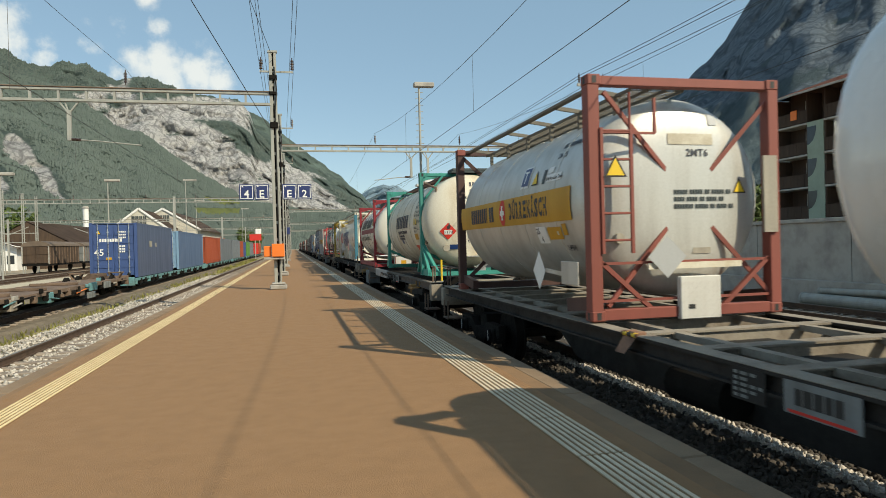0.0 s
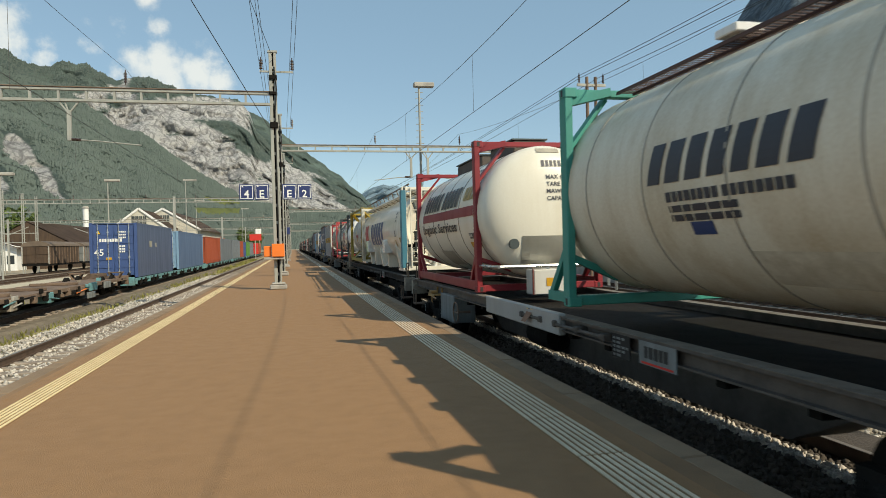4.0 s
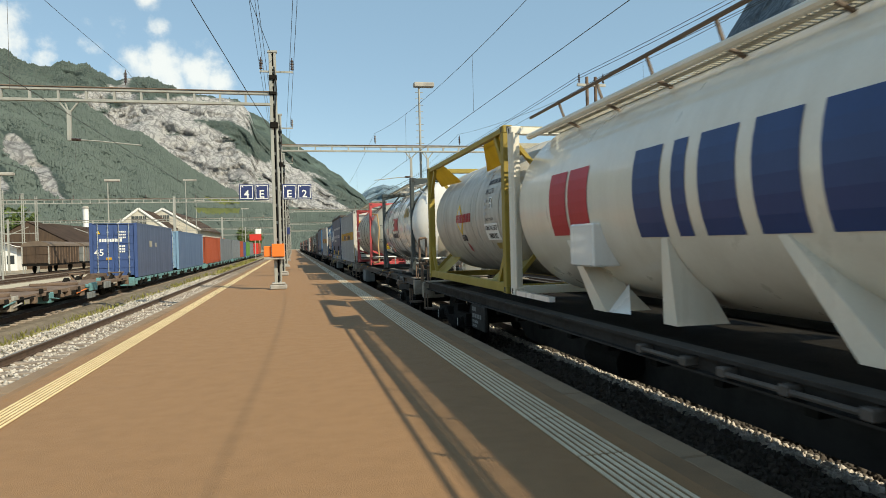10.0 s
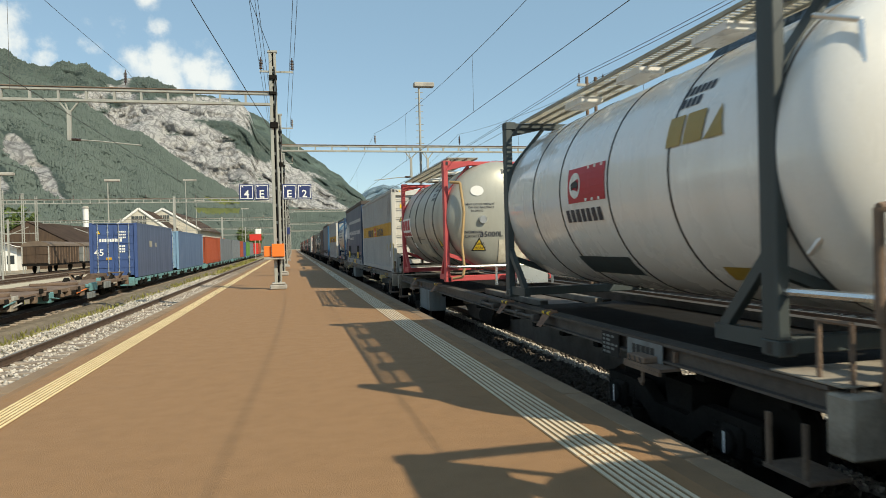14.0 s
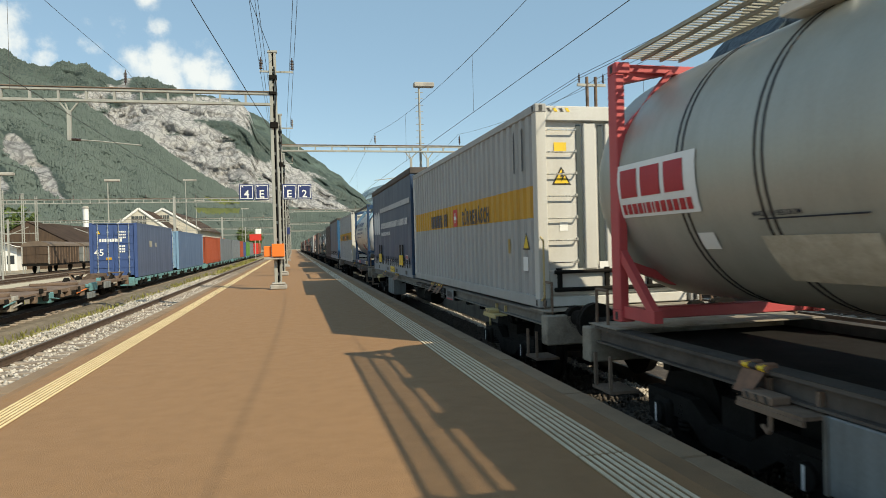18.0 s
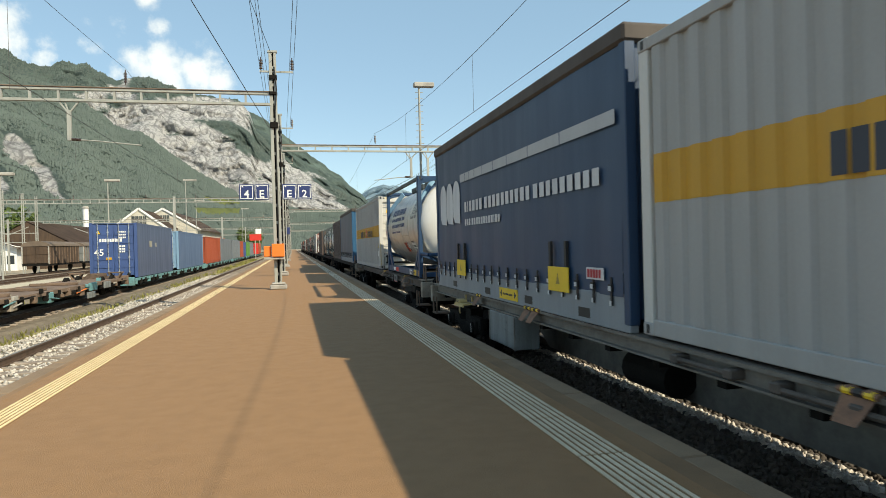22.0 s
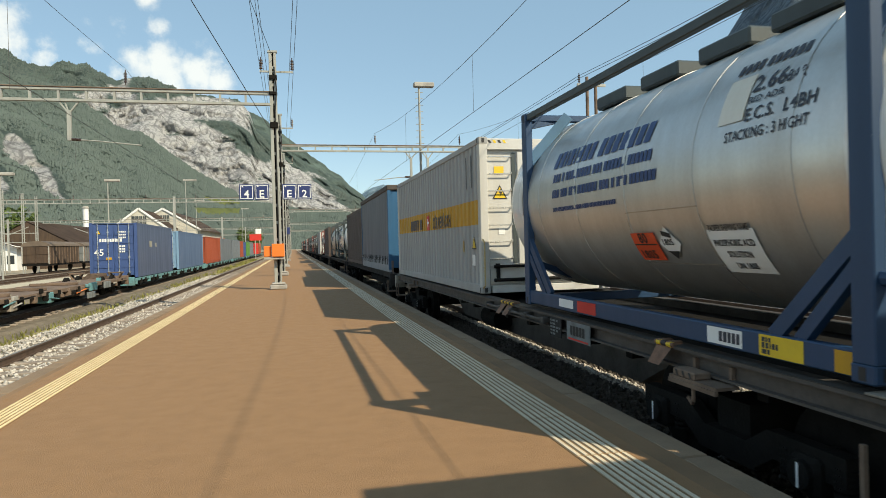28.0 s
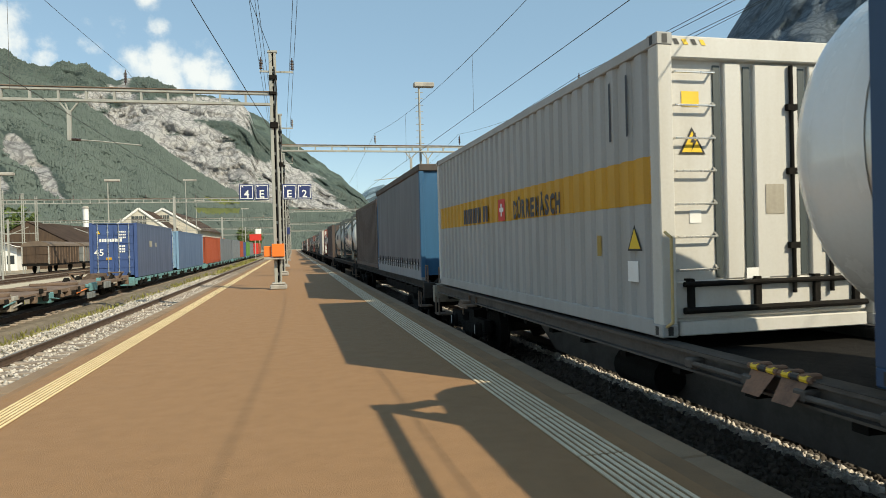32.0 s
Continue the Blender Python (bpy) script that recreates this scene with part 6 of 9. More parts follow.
def tank_mustard(y0):
    t = train_thing("tank_container", y0, 0.70, "dull white tank container in a full mustard yellow frame", "tank container", "containers of the freight train")
    L, H, R, zc = 5.85, 2.60, 1.14, 1.34
    dome = tank_body(t, M["t_weathered"], R, zc, 0.2, L - 0.2, 0.4, (0.6, 1.4, 1.98, 2.32, 3.43, 4.52), M["t_weathered"])
    for y, f in ((0.08, 1), (L - 0.08, -1)):
        end_frame(t, y, H, M["mustard"], L, diag=True, inner=0.7, flip=f)
        for sx in (-1, 1):
            for za, zb in ((H - 0.08, H - 0.62), ):
                bm = bmesh.new()
                v = [bm.verts.new(c) for c in ((sx * 1.15, y, H - 0.05), (sx * 1.15, y + f * 1.25, H - 0.05), (sx * 0.88, y + f * 1.9, 2.10), (sx * 0.88, y, 2.16))]
                bm.faces.new(v)
                bmesh.ops.solidify(bm, geom=bm.faces[:], thickness=0.012)
                part("gusset_plate", bm, M["mustard"], t)
            bm = bmesh.new()
            bar(bm, (sx * 1.15, y, H - 0.75), (sx * 1.15, y + f * 0.5, H - 0.1), 0.06, 0.09)
            part("side_brace", bm, M["mustard"], t)
            bm = bmesh.new()
            bar(bm, (sx * 1.15, y, 0.75), (sx * 1.15, y + f * 0.5, 0.1), 0.06, 0.09)
            part("side_brace", bm, M["mustard"], t)
            bm = bmesh.new()
            v = [bm.verts.new(c) for c in ((sx * 1.14, y + f * 0.2, 0.1), (sx * 1.14, y + f * 1.15, 0.1), (sx * 0.72, y + f * 1.15, 0.5), (sx * 0.72, y + f * 0.2, 0.5))]
            bm.faces.new(v)
            bmesh.ops.solidify(bm, geom=bm.faces[:], thickness=0.012)
            part("saddle_plate", bm, M["mustard"], t)
    castings(t, L, H, M["mustard"])
    for sx in (-1, 1):
        for z0, z1, d in ((0.01, 0.16, "bottom_side_rail"), (H - 0.1, H - 0.01, "top_side_rail")):
            bm = bmesh.new()
            box(bm, sx * 1.16 - 0.04, sx * 1.16 + 0.04, 0.12, L - 0.12, z0, z1, 0.008)
            part(d, bm, M["mustard"], t)
    S = lambda y, z, s, off=0.006: side_place(R, zc, y, z, s, off)
    diamond(S(3.13, 0.95, 1.0), 0.63, "maker_mark", M["yellow"], t, "yellow diamond mark")
    diamond(S(3.13, 1.03, 1.0, 0.01), 0.47, "maker_mark", M["t_dull"], t)
    letter_blocks("aaaaaaaaaa", 51, S(3.38, 1.20, 0.16, 0.014), M["ink_red"], t, 0.52, 0.16, slant=0.15)
    fit_text(bars_data([.3, .4, 1.2], 0, 0.3), S(3.2, 0.84, 0.13), "number_row", M["ink"], t)
    raw("torn_sticker", [S(3.05 - u, 0.62 + v, 1.0, 0.009)(0, 0) for u, v in ((0, .04), (.12, 0), (.16, .1), (.06, .2))], [(0, 1, 2, 3)], M["ink_red"], t)
    fit_text(bars_data([.5, .5, .5, .5, -.3, .5, .5, .5, -.3, .5, .5, .5, .5], 0, 0.22), S(1.36, 1.79, 0.09), "number_row", M["ink"], t)
    words("FR 2276", S(1.38, 1.63, 0.095, 0.01), 0.1, "approval_text", M["ink"], t)
    for k in range(3):
        patch(S(1.40 + 0.01 * k, 1.49 - 0.11 * k, 1.0, 0.009), 0.15, 0.06, "small_plate", M["stripe_grey"], t, "", 3)
    pl = patch(S(1.09, 1.37, 1.0, 0.009), 0.13, 0.2, "wagon_class_plate", M["white"], t, "", 3)
    words("IC", S(1.08, 1.48, 0.07, 0.013), 0.1, "plate_text", M["ink"], pl)
    words("87", S(1.08, 1.39, 0.06, 0.013), 0.1, "plate_text", M["ink"], pl)
    stretched("TC IMPACT APPROVED", S(1.42, 1.17, 0.05), 0.53 / 0.05, "approval_text", M["ink"], t)
    patch(S(1.46, 0.84, 1.0, 0.009), 0.73, 0.30, "approval_plate", M["white"], t, "white approval plate with black writing", 6)
    stretched("ADMIS PAR SNCF", S(1.43, 1.01, 0.085, 0.014), 0.67 / 0.085, "approval_text", M["black"], t)
    stretched("34000 KG", S(1.31, 0.87, 0.095, 0.014), 0.46 / 0.095, "approval_text", M["black"], t, 0.04)
    patch(S(1.14, 0.69, 1.0, 0.009), 0.45, 0.12, "gold_plate", M["gold"], t, "", 4)
    bm = bmesh.new()
    box(bm, -0.5, 0.3, 1.6, 2.4, H - 0.14, H - 0.02, 0.02)
    part("top_hatch", bm, M["grate"], t)
    return t


def tank_swap(y0, frame_mat, body, ya, zb, L, H, label, deco, rear=0.42, straps=(0.65, 1.75, 2.9, 4.05, 5.2), strap_mat=None):
    """A long swap tank whose ends stand out beyond the frame."""
    t = train_thing("tank_container", y0, zb, label, "tank container", "containers of the freight train")
    R, zc = 1.21, 1.42
    dome = tank_body(t, body, R, zc, ya, L + rear, 0.48, straps, strap_mat or body)
    portal(t, 0.08, H, frame_mat, R, zc, 1)
    portal(t, L - 0.08, H, frame_mat, R, zc, -1)
    castings(t, L, H, frame_mat)
    deco(t, dome, lambda y, z, s, off=0.006: side_place(R, zc, y, z, s, off), lambda x, z, s, off=0.01: end_place(dome, x, z, s, off), L, H)
    return t


def deco_bison(t, dome, S, E, L, H):
    walkway(t, 0.1, L - 0.1, H + 0.0, -0.95, -0.4)
    for y in (0.9, 2.3, 3.7):
        bm = bmesh.new()
        box(bm, -0.9, -0.6, y, y + 0.5, H - 0.12, H - 0.04, 0.01)
        part("top_plate", bm, M["t_white"], t)
    patch(S(3.45, 1.27, 1.0), 0.94, 0.40, "logo_field", M["ink_red"], t, "dark red mark of slanted bars", 5)
    for k in range(3):
        p = S(3.45 - (0.44, 0.60, 0.76)[k], 1.275, 1.0, 0.010)
        raw("logo_bar", [p(0, 0), p(0.05, 0), p(0.11, 0.39), p(0.06, 0.39)], [(0, 1, 2, 3)], M["t_white"], t)
    p = S(3.25, 1.47, 1.0, 0.010)
    raw("logo_disc", [p(0.15 * math.cos(k * math.tau / 18), 0.15 * math.sin(k * math.tau / 18)) for k in range(18)], [tuple(range(18))], M["t_white"], t)
    p = S(3.25, 1.47, 1.0, 0.014)
    raw("emblem", [p(dx * 0.8, dz * 0.8) for dx, dz in ((-.11, -.06), (-.07, -.07), (-.05, -.03), (.05, -.03), (.07, -.07), (.1, -.05), (.12, .02), (.03, .07), (-.06, .05), (-.13, .02))], [tuple(range(10))], M["black"], t, "dark animal emblem")
    letter_blocks("aaaaaaa", 61, S(3.56, 1.05, 0.15), M["ink"], t, 0.62, 0.28)
    patch(S(3.8, 0.44, 1.0), 1.25, 0.30, "dark_panel", M["slate"], t, "dark worn panel", 6)
    gold_trio(S, 1.36, 1.62, t, 0.27)
    for k in range(2):
        fit_text(bars_data([.6, .5, .5, .5, .5, .5][2 * k:], 0, 0.25), S(1.32 - .04 * k, 2.06 - .11 * k, 0.095), "number_row", M["ink"], t)
    patch(S(1.05, 0.47, 1.0), 0.45, 0.17, "gold_plate", M["gold"], t, "", 3)
    patch(E(-0.12, 2.42, 1.0, 0.012), 0.36, 0.08, "maker_plate", M["panel_grey"], t, "", 3)
    fit_text(bars_data([.55] * 7, 0, 0.18), E(-0.25, 2.22, 0.12), "number_row", M["ink"], t)
    words("MAWP:   4.00 bar", E(-0.12, 1.78, 0.085), 0.085, "weight_text", M["ink"], t)
    words("CAPACITY: 35.000 L", E(-0.12, 1.66, 0.085), 0.085, "weight_text", M["ink"], t)
    patch(E(-0.36, 1.27, 1.0, 0.012), 1.1, 0.37, "logo_field", M["ink_red"], t, "red emblem of upright bars", 8)
    for x in (-0.30, -0.20, -0.09, 0.40, 0.52, 0.64):
        patch(E(x, 1.275, 1.0, 0.018), 0.035, 0.36, "logo_bar", M["t_white"], t, "", 3)
    n = 20
    raw("logo_disc", [E(0.18 + 0.17 * math.cos(k * math.tau / n), 1.47 + 0.15 * math.sin(k * math.tau / n), 1.0, 0.02)(0, 0) for k in range(n)], [tuple(range(n))], M["t_white"], t)
    raw("emblem", [E(0.18 + dx, 1.47 + dz, 1.0, 0.026)(0, 0) for dx, dz in ((-.11, -.06), (-.07, -.07), (-.05, -.03), (.05, -.03), (.07, -.07), (.1, -.05), (.12, .02), (.03, .07), (-.06, .05), (-.13, .02))], [tuple(range(10))], M["black"], t, "dark animal emblem")
    fit_text(bars_data([.9, .15, .4, .3, .4, .5, .4, .5], 0, 0.22), E(-0.45, 1.1, 0.09), "number_row", M["ink"], t)
    patch(E(-0.58, 0.49, 1.0, 0.012), 1.14, 0.55, "worn_panel", M["panel_grey"], t, "pale weathered panel", 8)
    triangle(E(0.75, 1.66, 1.0, 0.012), 0.2, "warning_triangle", t)
    hand_bar(t, -0.9, 0.45, M["chrome"], 0.0)
    bm = bmesh.new()
    box(bm, -0.05, 0.48, -0.92, -0.55, -0.04, 0.38, 0.01)
    part("valve_box", bm, M["chrome"], t, "polished steel valve box")
    bm = bmesh.new()
    pipe(bm, [(-1.16, -0.75, 0.98), (-0.98, -0.75, 1.0), (-0.98, -0.75, 0.32), (-1.16, -0.75, 0.32), (-1.16, -0.75, 0.98)], 0.03)
    rod(bm, (-1.1, -0.75, 0.32), (-1.1, -0.75, -0.15), 0.04)
    part("side_hoop", bm, M["rust"], t, "rust-orange hoop handle")
    bm = bmesh.new()
    pipe(bm, [(-1.0, -0.12, 2.3), (-0.85, -0.35, 2.2), (-0.86, -0.4, 1.7), (-0.95, -0.3, 1.0), (-1.05, -0.1, 0.7)], 0.02)
    part("drain_pipe", bm, M["chrome"], t)
    bm = bmesh.new()
    for x in (0.72, 1.04):
        pipe(bm, [(x, -0.85, 0.1), (x, -0.8, 2.2), (x, -0.4, 2.68)], 0.026)
    for k in range(8):
        rod(bm, (0.72, -0.83, 0.3 + k * 0.27), (1.04, -0.83, 0.3 + k * 0.27), 0.016)
    part("ladder", bm, M["chrome"], t)


def deco_rental(t, dome, S, E, L, H):
    walkway(t, 0.0, L - 0.1, H + 0.06, -1.1, -0.45)
    for y in (1.6, 3.2):
        bm = bmesh.new()
        box(bm, -0.8, -0.4, y, y + 0.5, H - 0.14, H - 0.05, 0.01)
        part("top_plate", bm, M["t_white"], t)
    patch(S(5.52, 1.05, 1.0, 0.010), 1.34, 0.52, "logo_plate", M["white"], t, "white plate with red lettering", 6)
    letter_blocks("aaa", 71, S(5.42, 1.24, 0.27, 0.015), M["ink_red"], t, 1.2, 0.25)
    letter_blocks("aaaaiaiaaaaaa", 72, S(5.42, 1.08, 0.10, 0.015), M["ink_red"], t, 0.72, 0.24)
    triangle(S(1.16, 0.77, 1.0, 0.012), 0.27, "warning_triangle", t)
    patch(S(1.1, 0.5, 1.0, 0.008), 0.4, 0.17, "gold_plate", M["gold"], t, "", 4)
    patch(S(3.6, 0.50, 1.0, 0.008), 1.0, 0.44, "label_field", M["dirtpatch"], t, "area of scraped-off labels", 6)
    patch(S(3.55, 0.955, 1.0, 0.009), 0.95, 0.012, "ruled_line", M["ink"], t, "", 3)
    patch(S(4.35, 0.74, 1.0, 0.010), 0.22, 0.16, "small_plate", M["white"], t, "", 3)
    words("MADE IN BELGIUM", S(3.6, 0.98, 0.04), 0.04, "maker_text", M["ink"], t)
    for k in range(5):
        fit_text(bars_data([.7, .9, .6, 1.1, .5][k % 2:], 0, 0.3), S(1.75, 2.3 - .11 * k, 0.07), "rating_row", M["ink"], t)
    c, q = S(1.9, 0.82, 1.0, 0.010), 24
    ring = [c(r * math.cos(k * math.tau / q), r * math.sin(k * math.tau / q)) for r in (0.165, 0.145) for k in range(q)]
    raw("no_entry_ring", ring, [(k, (k + 1) % q, q + (k + 1) % q, q + k) for k in range(q)], M["ink_red"], t, "red prohibition ring")
    raw("no_entry_bar", [c(-0.11, 0.10), c(-0.09, 0.115), c(0.11, -0.10), c(0.09, -0.115)], [(0, 1, 2, 3)], M["ink"], t)
    n = 18
    raw("reflective_disc", [E(-0.55 + 0.14 * math.cos(k * math.tau / n), 1.95 + 0.11 * math.sin(k * math.tau / n), 1.0, 0.015)(0, 0) for k in range(n)], [tuple(range(n))], M["white"], t, "pale oval sticker")
    for k, s in enumerate(("MAX GROSS WEIGHT", "ON UIC RAILWAYS", "34 000KG")):
        words(s, E(-0.8 + .05 * k, 1.64 - k * 0.07, 0.045), 0.045, "weight_text", M["ink"], t)
    words("NOMINAL", E(-0.83, 1.04, 0.06), 0.065, "capacity_text", M["ink"], t)
    words("CAPACITY", E(-0.83, 0.95, 0.06), 0.065, "capacity_text", M["ink"], t)
    words("35000L", E(-0.5, 0.96, 0.115), 0.12, "capacity_text", M["ink"], t)
    triangle(E(-0.69, 0.66, 1.0, 0.014), 0.32, "warning_triangle", t)
    words("SUPER", E(-0.615, 0.79, 0.05, 0.022), 0.05, "warning_text", M["black"], t)
    words("HEAVY", E(-0.62, 0.70, 0.055, 0.022), 0.055, "warning_text", M["black"], t)
    patch(E(0.15, 1.15, 1.0, 0.012), 0.68, 0.34, "logo_plate", M["white"], t, "white plate with red lettering", 6)
    letter_blocks("aaa", 71, E(0.20, 1.27, 0.18, 0.02), M["ink_red"], t, 0.9, 0.2)
    letter_blocks("aaaaiaiaaaaaa", 72, E(0.20, 1.18, 0.055, 0.02), M["ink_red"], t, 0.6, 0.2)
    words("PLEASE PUT LABELS HERE", E(0.08, 0.96, 0.055), 0.05, "label_text", M["ink"], t)
    patch(E(-0.1, 0.39, 1.0, 0.012), 0.9, 0.5, "label_field", M["dirtpatch"], t, "area of scraped-off labels", 8)
    patch(E(0.8, 1.6, 1.0, 0.012), 0.1, 0.09, "yellow_plate", M["yellow"], t, "", 2)
    fit_text(bars_data([.5] * 6, 0, 0.2), E(0.02, 2.32, 0.1), "number_row", M["ink"], t)
    for k in range(3):
        fit_text(bars_data([.9, .5, 1.4, .8][k % 2:], 0, 0.3), E(0.28, 2.1 - .07 * k, 0.05), "weight_row", M["ink"], t)
    bm = bmesh.new()
    rod(bm, (-0.45, dome(-0.45, 1.33) + 0.02, 1.33), (-0.45, dome(-0.45, 1.33) - 0.06, 1.33), 0.085, 18)
    part("gauge", bm, M["chrome"], t)
    hand_bar(t, -0.55, 0.34, M["chrome"], -0.06)
    bm = bmesh.new()
    box(bm, 0.2, 0.9, -0.56, -0.2, -0.06, 0.34, 0.01)
    part("valve_box", bm, M["chrome"], t)
    bm = bmesh.new()
    pipe(bm, [(-1.1, -0.1, 2.15), (-0.92, -0.25, 2.12), (-0.86, -0.3, 1.5), (-0.92, -0.28, 0.8), (-0.88, -0.3, 0.3), (-0.92, -0.3, 0.12), (-1.1, -0.15, 0.08)], 0.03)
    part("drain_hose", bm, material("tan_hose", (0.45, 0.30, 0.14), None, 0.6), t, "tan drain hose")
    bm = bmesh.new()
    for x in (0.95, 1.22):
        pipe(bm, [(x, -0.5, 0.2), (x, -0.45, 2.2), (x, -0.1, 2.72)], 0.026)
    for k in range(8):
        rod(bm, (0.95, -0.48, 0.3 + k * 0.27), (1.22, -0.48, 0.3 + k * 0.27), 0.016)
    part("ladder", bm, M["chrome"], t)


def deco_chemical(t, dome, S, E, L, H):
    for sx in (-1, 1):
        bm = bmesh.new()
        box(bm, sx * 1.16 - 0.045, sx * 1.16 + 0.045, 0.1, L - 0.1, 0.02, 0.19, 0.01)
        sr = part("bottom_side_rail", bm, M["blue_f"], t)
        bm = bmesh.new()
        box(bm, sx * 1.16 - 0.04, sx * 1.16 + 0.04, 0.1, L - 0.1, H - 0.1, H - 0.01, 0.01)
        part("top_side_rail", bm, M["slate"], t)
        for y, f in ((0.1, 1), (L - 0.1, -1)):
            bm = bmesh.new()
            bar(bm, (sx * 1.17, y, 0.9), (sx * 1.17, y + f * 0.75, 0.18), 0.05, 0.11)
            part("side_brace", bm, M["blue_f"], t)
            bm = bmesh.new()
            bar(bm, (sx * 1.16, y, H - 0.7), (sx * 0.7, y + f * 0.35, H - 0.08), 0.05, 0.14)
            part("top_gusset", bm, M["blue_l"], t)
    patch(flat_place(-1.2085, 4.57, 0.06, 1.0), 0.42, 0.10, "rail_label", M["white"], t, "", 2)
    patch(flat_place(-1.2085, 4.04, 0.04, 1.0), 0.48, 0.13, "rail_label", M["red"], t, "", 2)
    patch(flat_place(-1.2085, 1.57, 0.04, 1.0), 0.42, 0.13, "rail_label", M["white"], t, "", 2)
    letter_blocks("aaaaa", 83, flat_place(-1.21, 1.42, 0.065, 0.08), M["ink"], t, 0.5, 0.15)
    patch(flat_place(-1.2085, 0.97, 0.03, 1.0), 0.42, 0.15, "rail_label", M["yellow"], t, "", 2)
    for z, w in ((0.13, [.9, .6, .7]), (0.085, [.7, .7, .4, .7, .5]), (0.045, [1.4, .8])):
        fit_text(bars_data(w, 0, .25), flat_place(-1.21, 0.94, z, 0.033 if z != 0.085 else 0.04), "marks", M["ink"], t)
    patch(flat_place(-1.2085, 0.30, 0.03, 1.0), 0.14, 0.14, "rail_label", M["amber"], t, "", 2)
    letter_blocks("aaiaiaaa aaaaaaa", 81, S(4.76, 1.78, 0.21), M["ink_blue"], t, 0.56, 0.20, slant=0.15)
    for k, (z, line, sz) in enumerate(((1.60, "aaa a aaaaaaaaa aaa aaaaaa aaaaaa", 0.105), (1.41, "aaa aaa aaa aaaaaaa aaa a aaa aaaaaaa", 0.10), (1.24, "aaaa aaaaaaaaaaaaaaaaaaa aaaaa aaaaaaaaaaaaaaaaa", 0.05))):
        fit_text(block_letters(line, 84 + k, 0.1), S(4.7, z, sz), "small_row", M["ink_blue"], t)
    for y, z, w, h in ((2.9, 1.13, 1.2, 0.012), (2.9, 0.64, 1.2, 0.012), (2.9, 0.64, 0.012, 0.5), (1.71, 0.64, 0.012, 0.5)):
        patch(S(y, z, 1.0, 0.010), w, h, "holder_edge", M["panel_grey"], t, "", 4)
    op = patch(S(2.93, 0.67, 1.0, 0.012), 0.43, 0.31, "orange_plate", M["plate_red"], t, "red-orange hazard number plate", 4)
    words("80", S(2.80, 0.84, 0.11, 0.016), 0.12, "plate_number", M["black"], op)
    words("1805", S(2.87, 0.69, 0.10, 0.016), 0.12, "plate_number", M["black"], op)
    patch(S(2.92, 0.818, 1.0, 0.015), 0.40, 0.014, "plate_line", M["black"], t, "", 2)
    diamond(S(2.29, 0.69, 1.0, 0.013), 0.34, "corrosive_label", M["white"], t, "white and black hazard diamond")
    raw("label_foot", [S(2.29, 0.69, 1.0, 0.018)(u, v) for u, v in ((0, 0), (0.09, 0.09), (-0.09, 0.09))], [(0, 1, 2)], M["black"], t)
    words("1805", S(2.39, 0.82, 0.065, 0.019), 0.08, "label_number", M["black"], t)
    raw("label_mark", [S(2.29, 0.75, 1.0, 0.018)(u, v) for u, v in ((-.07, .18), (.07, .15), (.07, .2), (-.07, .23))], [(0, 1, 2, 3)], M["black"], t)
    patch(S(1.68, 0.59, 1.0, 0.012), 0.56, 0.42, "shipping_sign", M["white"], t, "white sign naming the shipped acid", 6)
    for k, (line, w) in enumerate((("PROPER SHIPPING NAME", 0.48), ("PHOSPHORIC ACID", 0.48), ("SOLUTION", 0.28), ("UN 1805", 0.24))):
        sz = (0.055, 0.06, 0.06, 0.06)[k]
        stretched(line, S(1.40 + w / 2, (0.93, 0.81, 0.72, 0.63)[k], sz, 0.017), w / sz, "sign_text", M["black"], t, 0.04)
    fit_text(bars_data([.5, .5, .5, .5, -.3, .5, .5, .5, .5, .5, .5], 0, 0.22), S(1.42, 2.12, 0.1), "number_row", M["ink"], t)
    stretched("2.66", S(1.12, 1.93, 0.14), 0.33 / 0.14, "pressure_text", M["ink"], t)
    stretched("BAR", S(0.78, 1.93, 0.09), 0.18 / 0.09, "pressure_text", M["ink"], t)
    stretched("RID ADR", S(1.12, 1.845, 0.055), 0.36 / 0.055, "rating_text", M["ink"], t)
    stretched("E.C.S.  L4BH", S(1.12, 1.715, 0.1), 0.68 / 0.1, "rating_text", M["ink"], t)
    stretched("STACKING : 3 HIGHT", S(1.32, 1.585, 0.08), 0.84 / 0.08, "rating_text", M["ink"], t)
    patch(S(1.43, 1.73, 1.0), 0.29, 0.38, "cream_plate", M["t_ivory"], t, "", 4)
    # the white front end cap
    bm = bmesh.new()
    prof = []
    R, ya, depth, expo = 1.216, -0.29, 0.48, 2.5
    for k in range(13):
        r = math.sin(k / 12 * math.pi / 2)
        prof.append((ya + depth * (1 - (1 - r ** expo) ** (1 / expo)), R * r))
    lathe_y(bm, prof + [(0.0, R)], 0, 1.42, 56)
    part("end_cap", bm, M["t_white"], t, "white painted end", smooth=True)
    bm = bmesh.new()
    lathe_y(bm, [(L + 0.62 - y, r) for y, r in prof] + [(L + 0.05, R)], 0, 1.42, 56)
    part("end_cap", bm, M["t_white"], t, "white painted end", smooth=True)
    bm = bmesh.new()
    rod(bm, (-0.3, -0.2, 1.62), (-0.3, -0.36, 1.62), 0.12, 20)
    part("gauge", bm, M["t_cream"], t)
    patch(E(-0.38, 1.85, 1.0, 0.02), 0.16, 0.22, "round_mark", M["panel_grey"], t, "", 3)
    bm = bmesh.new()
    pipe(bm, [(-1.15, 0.0, 0.62), (-1.05, -0.45, 0.6), (1.05, -0.45, 0.6), (1.15, 0, 0.62)], 0.05)
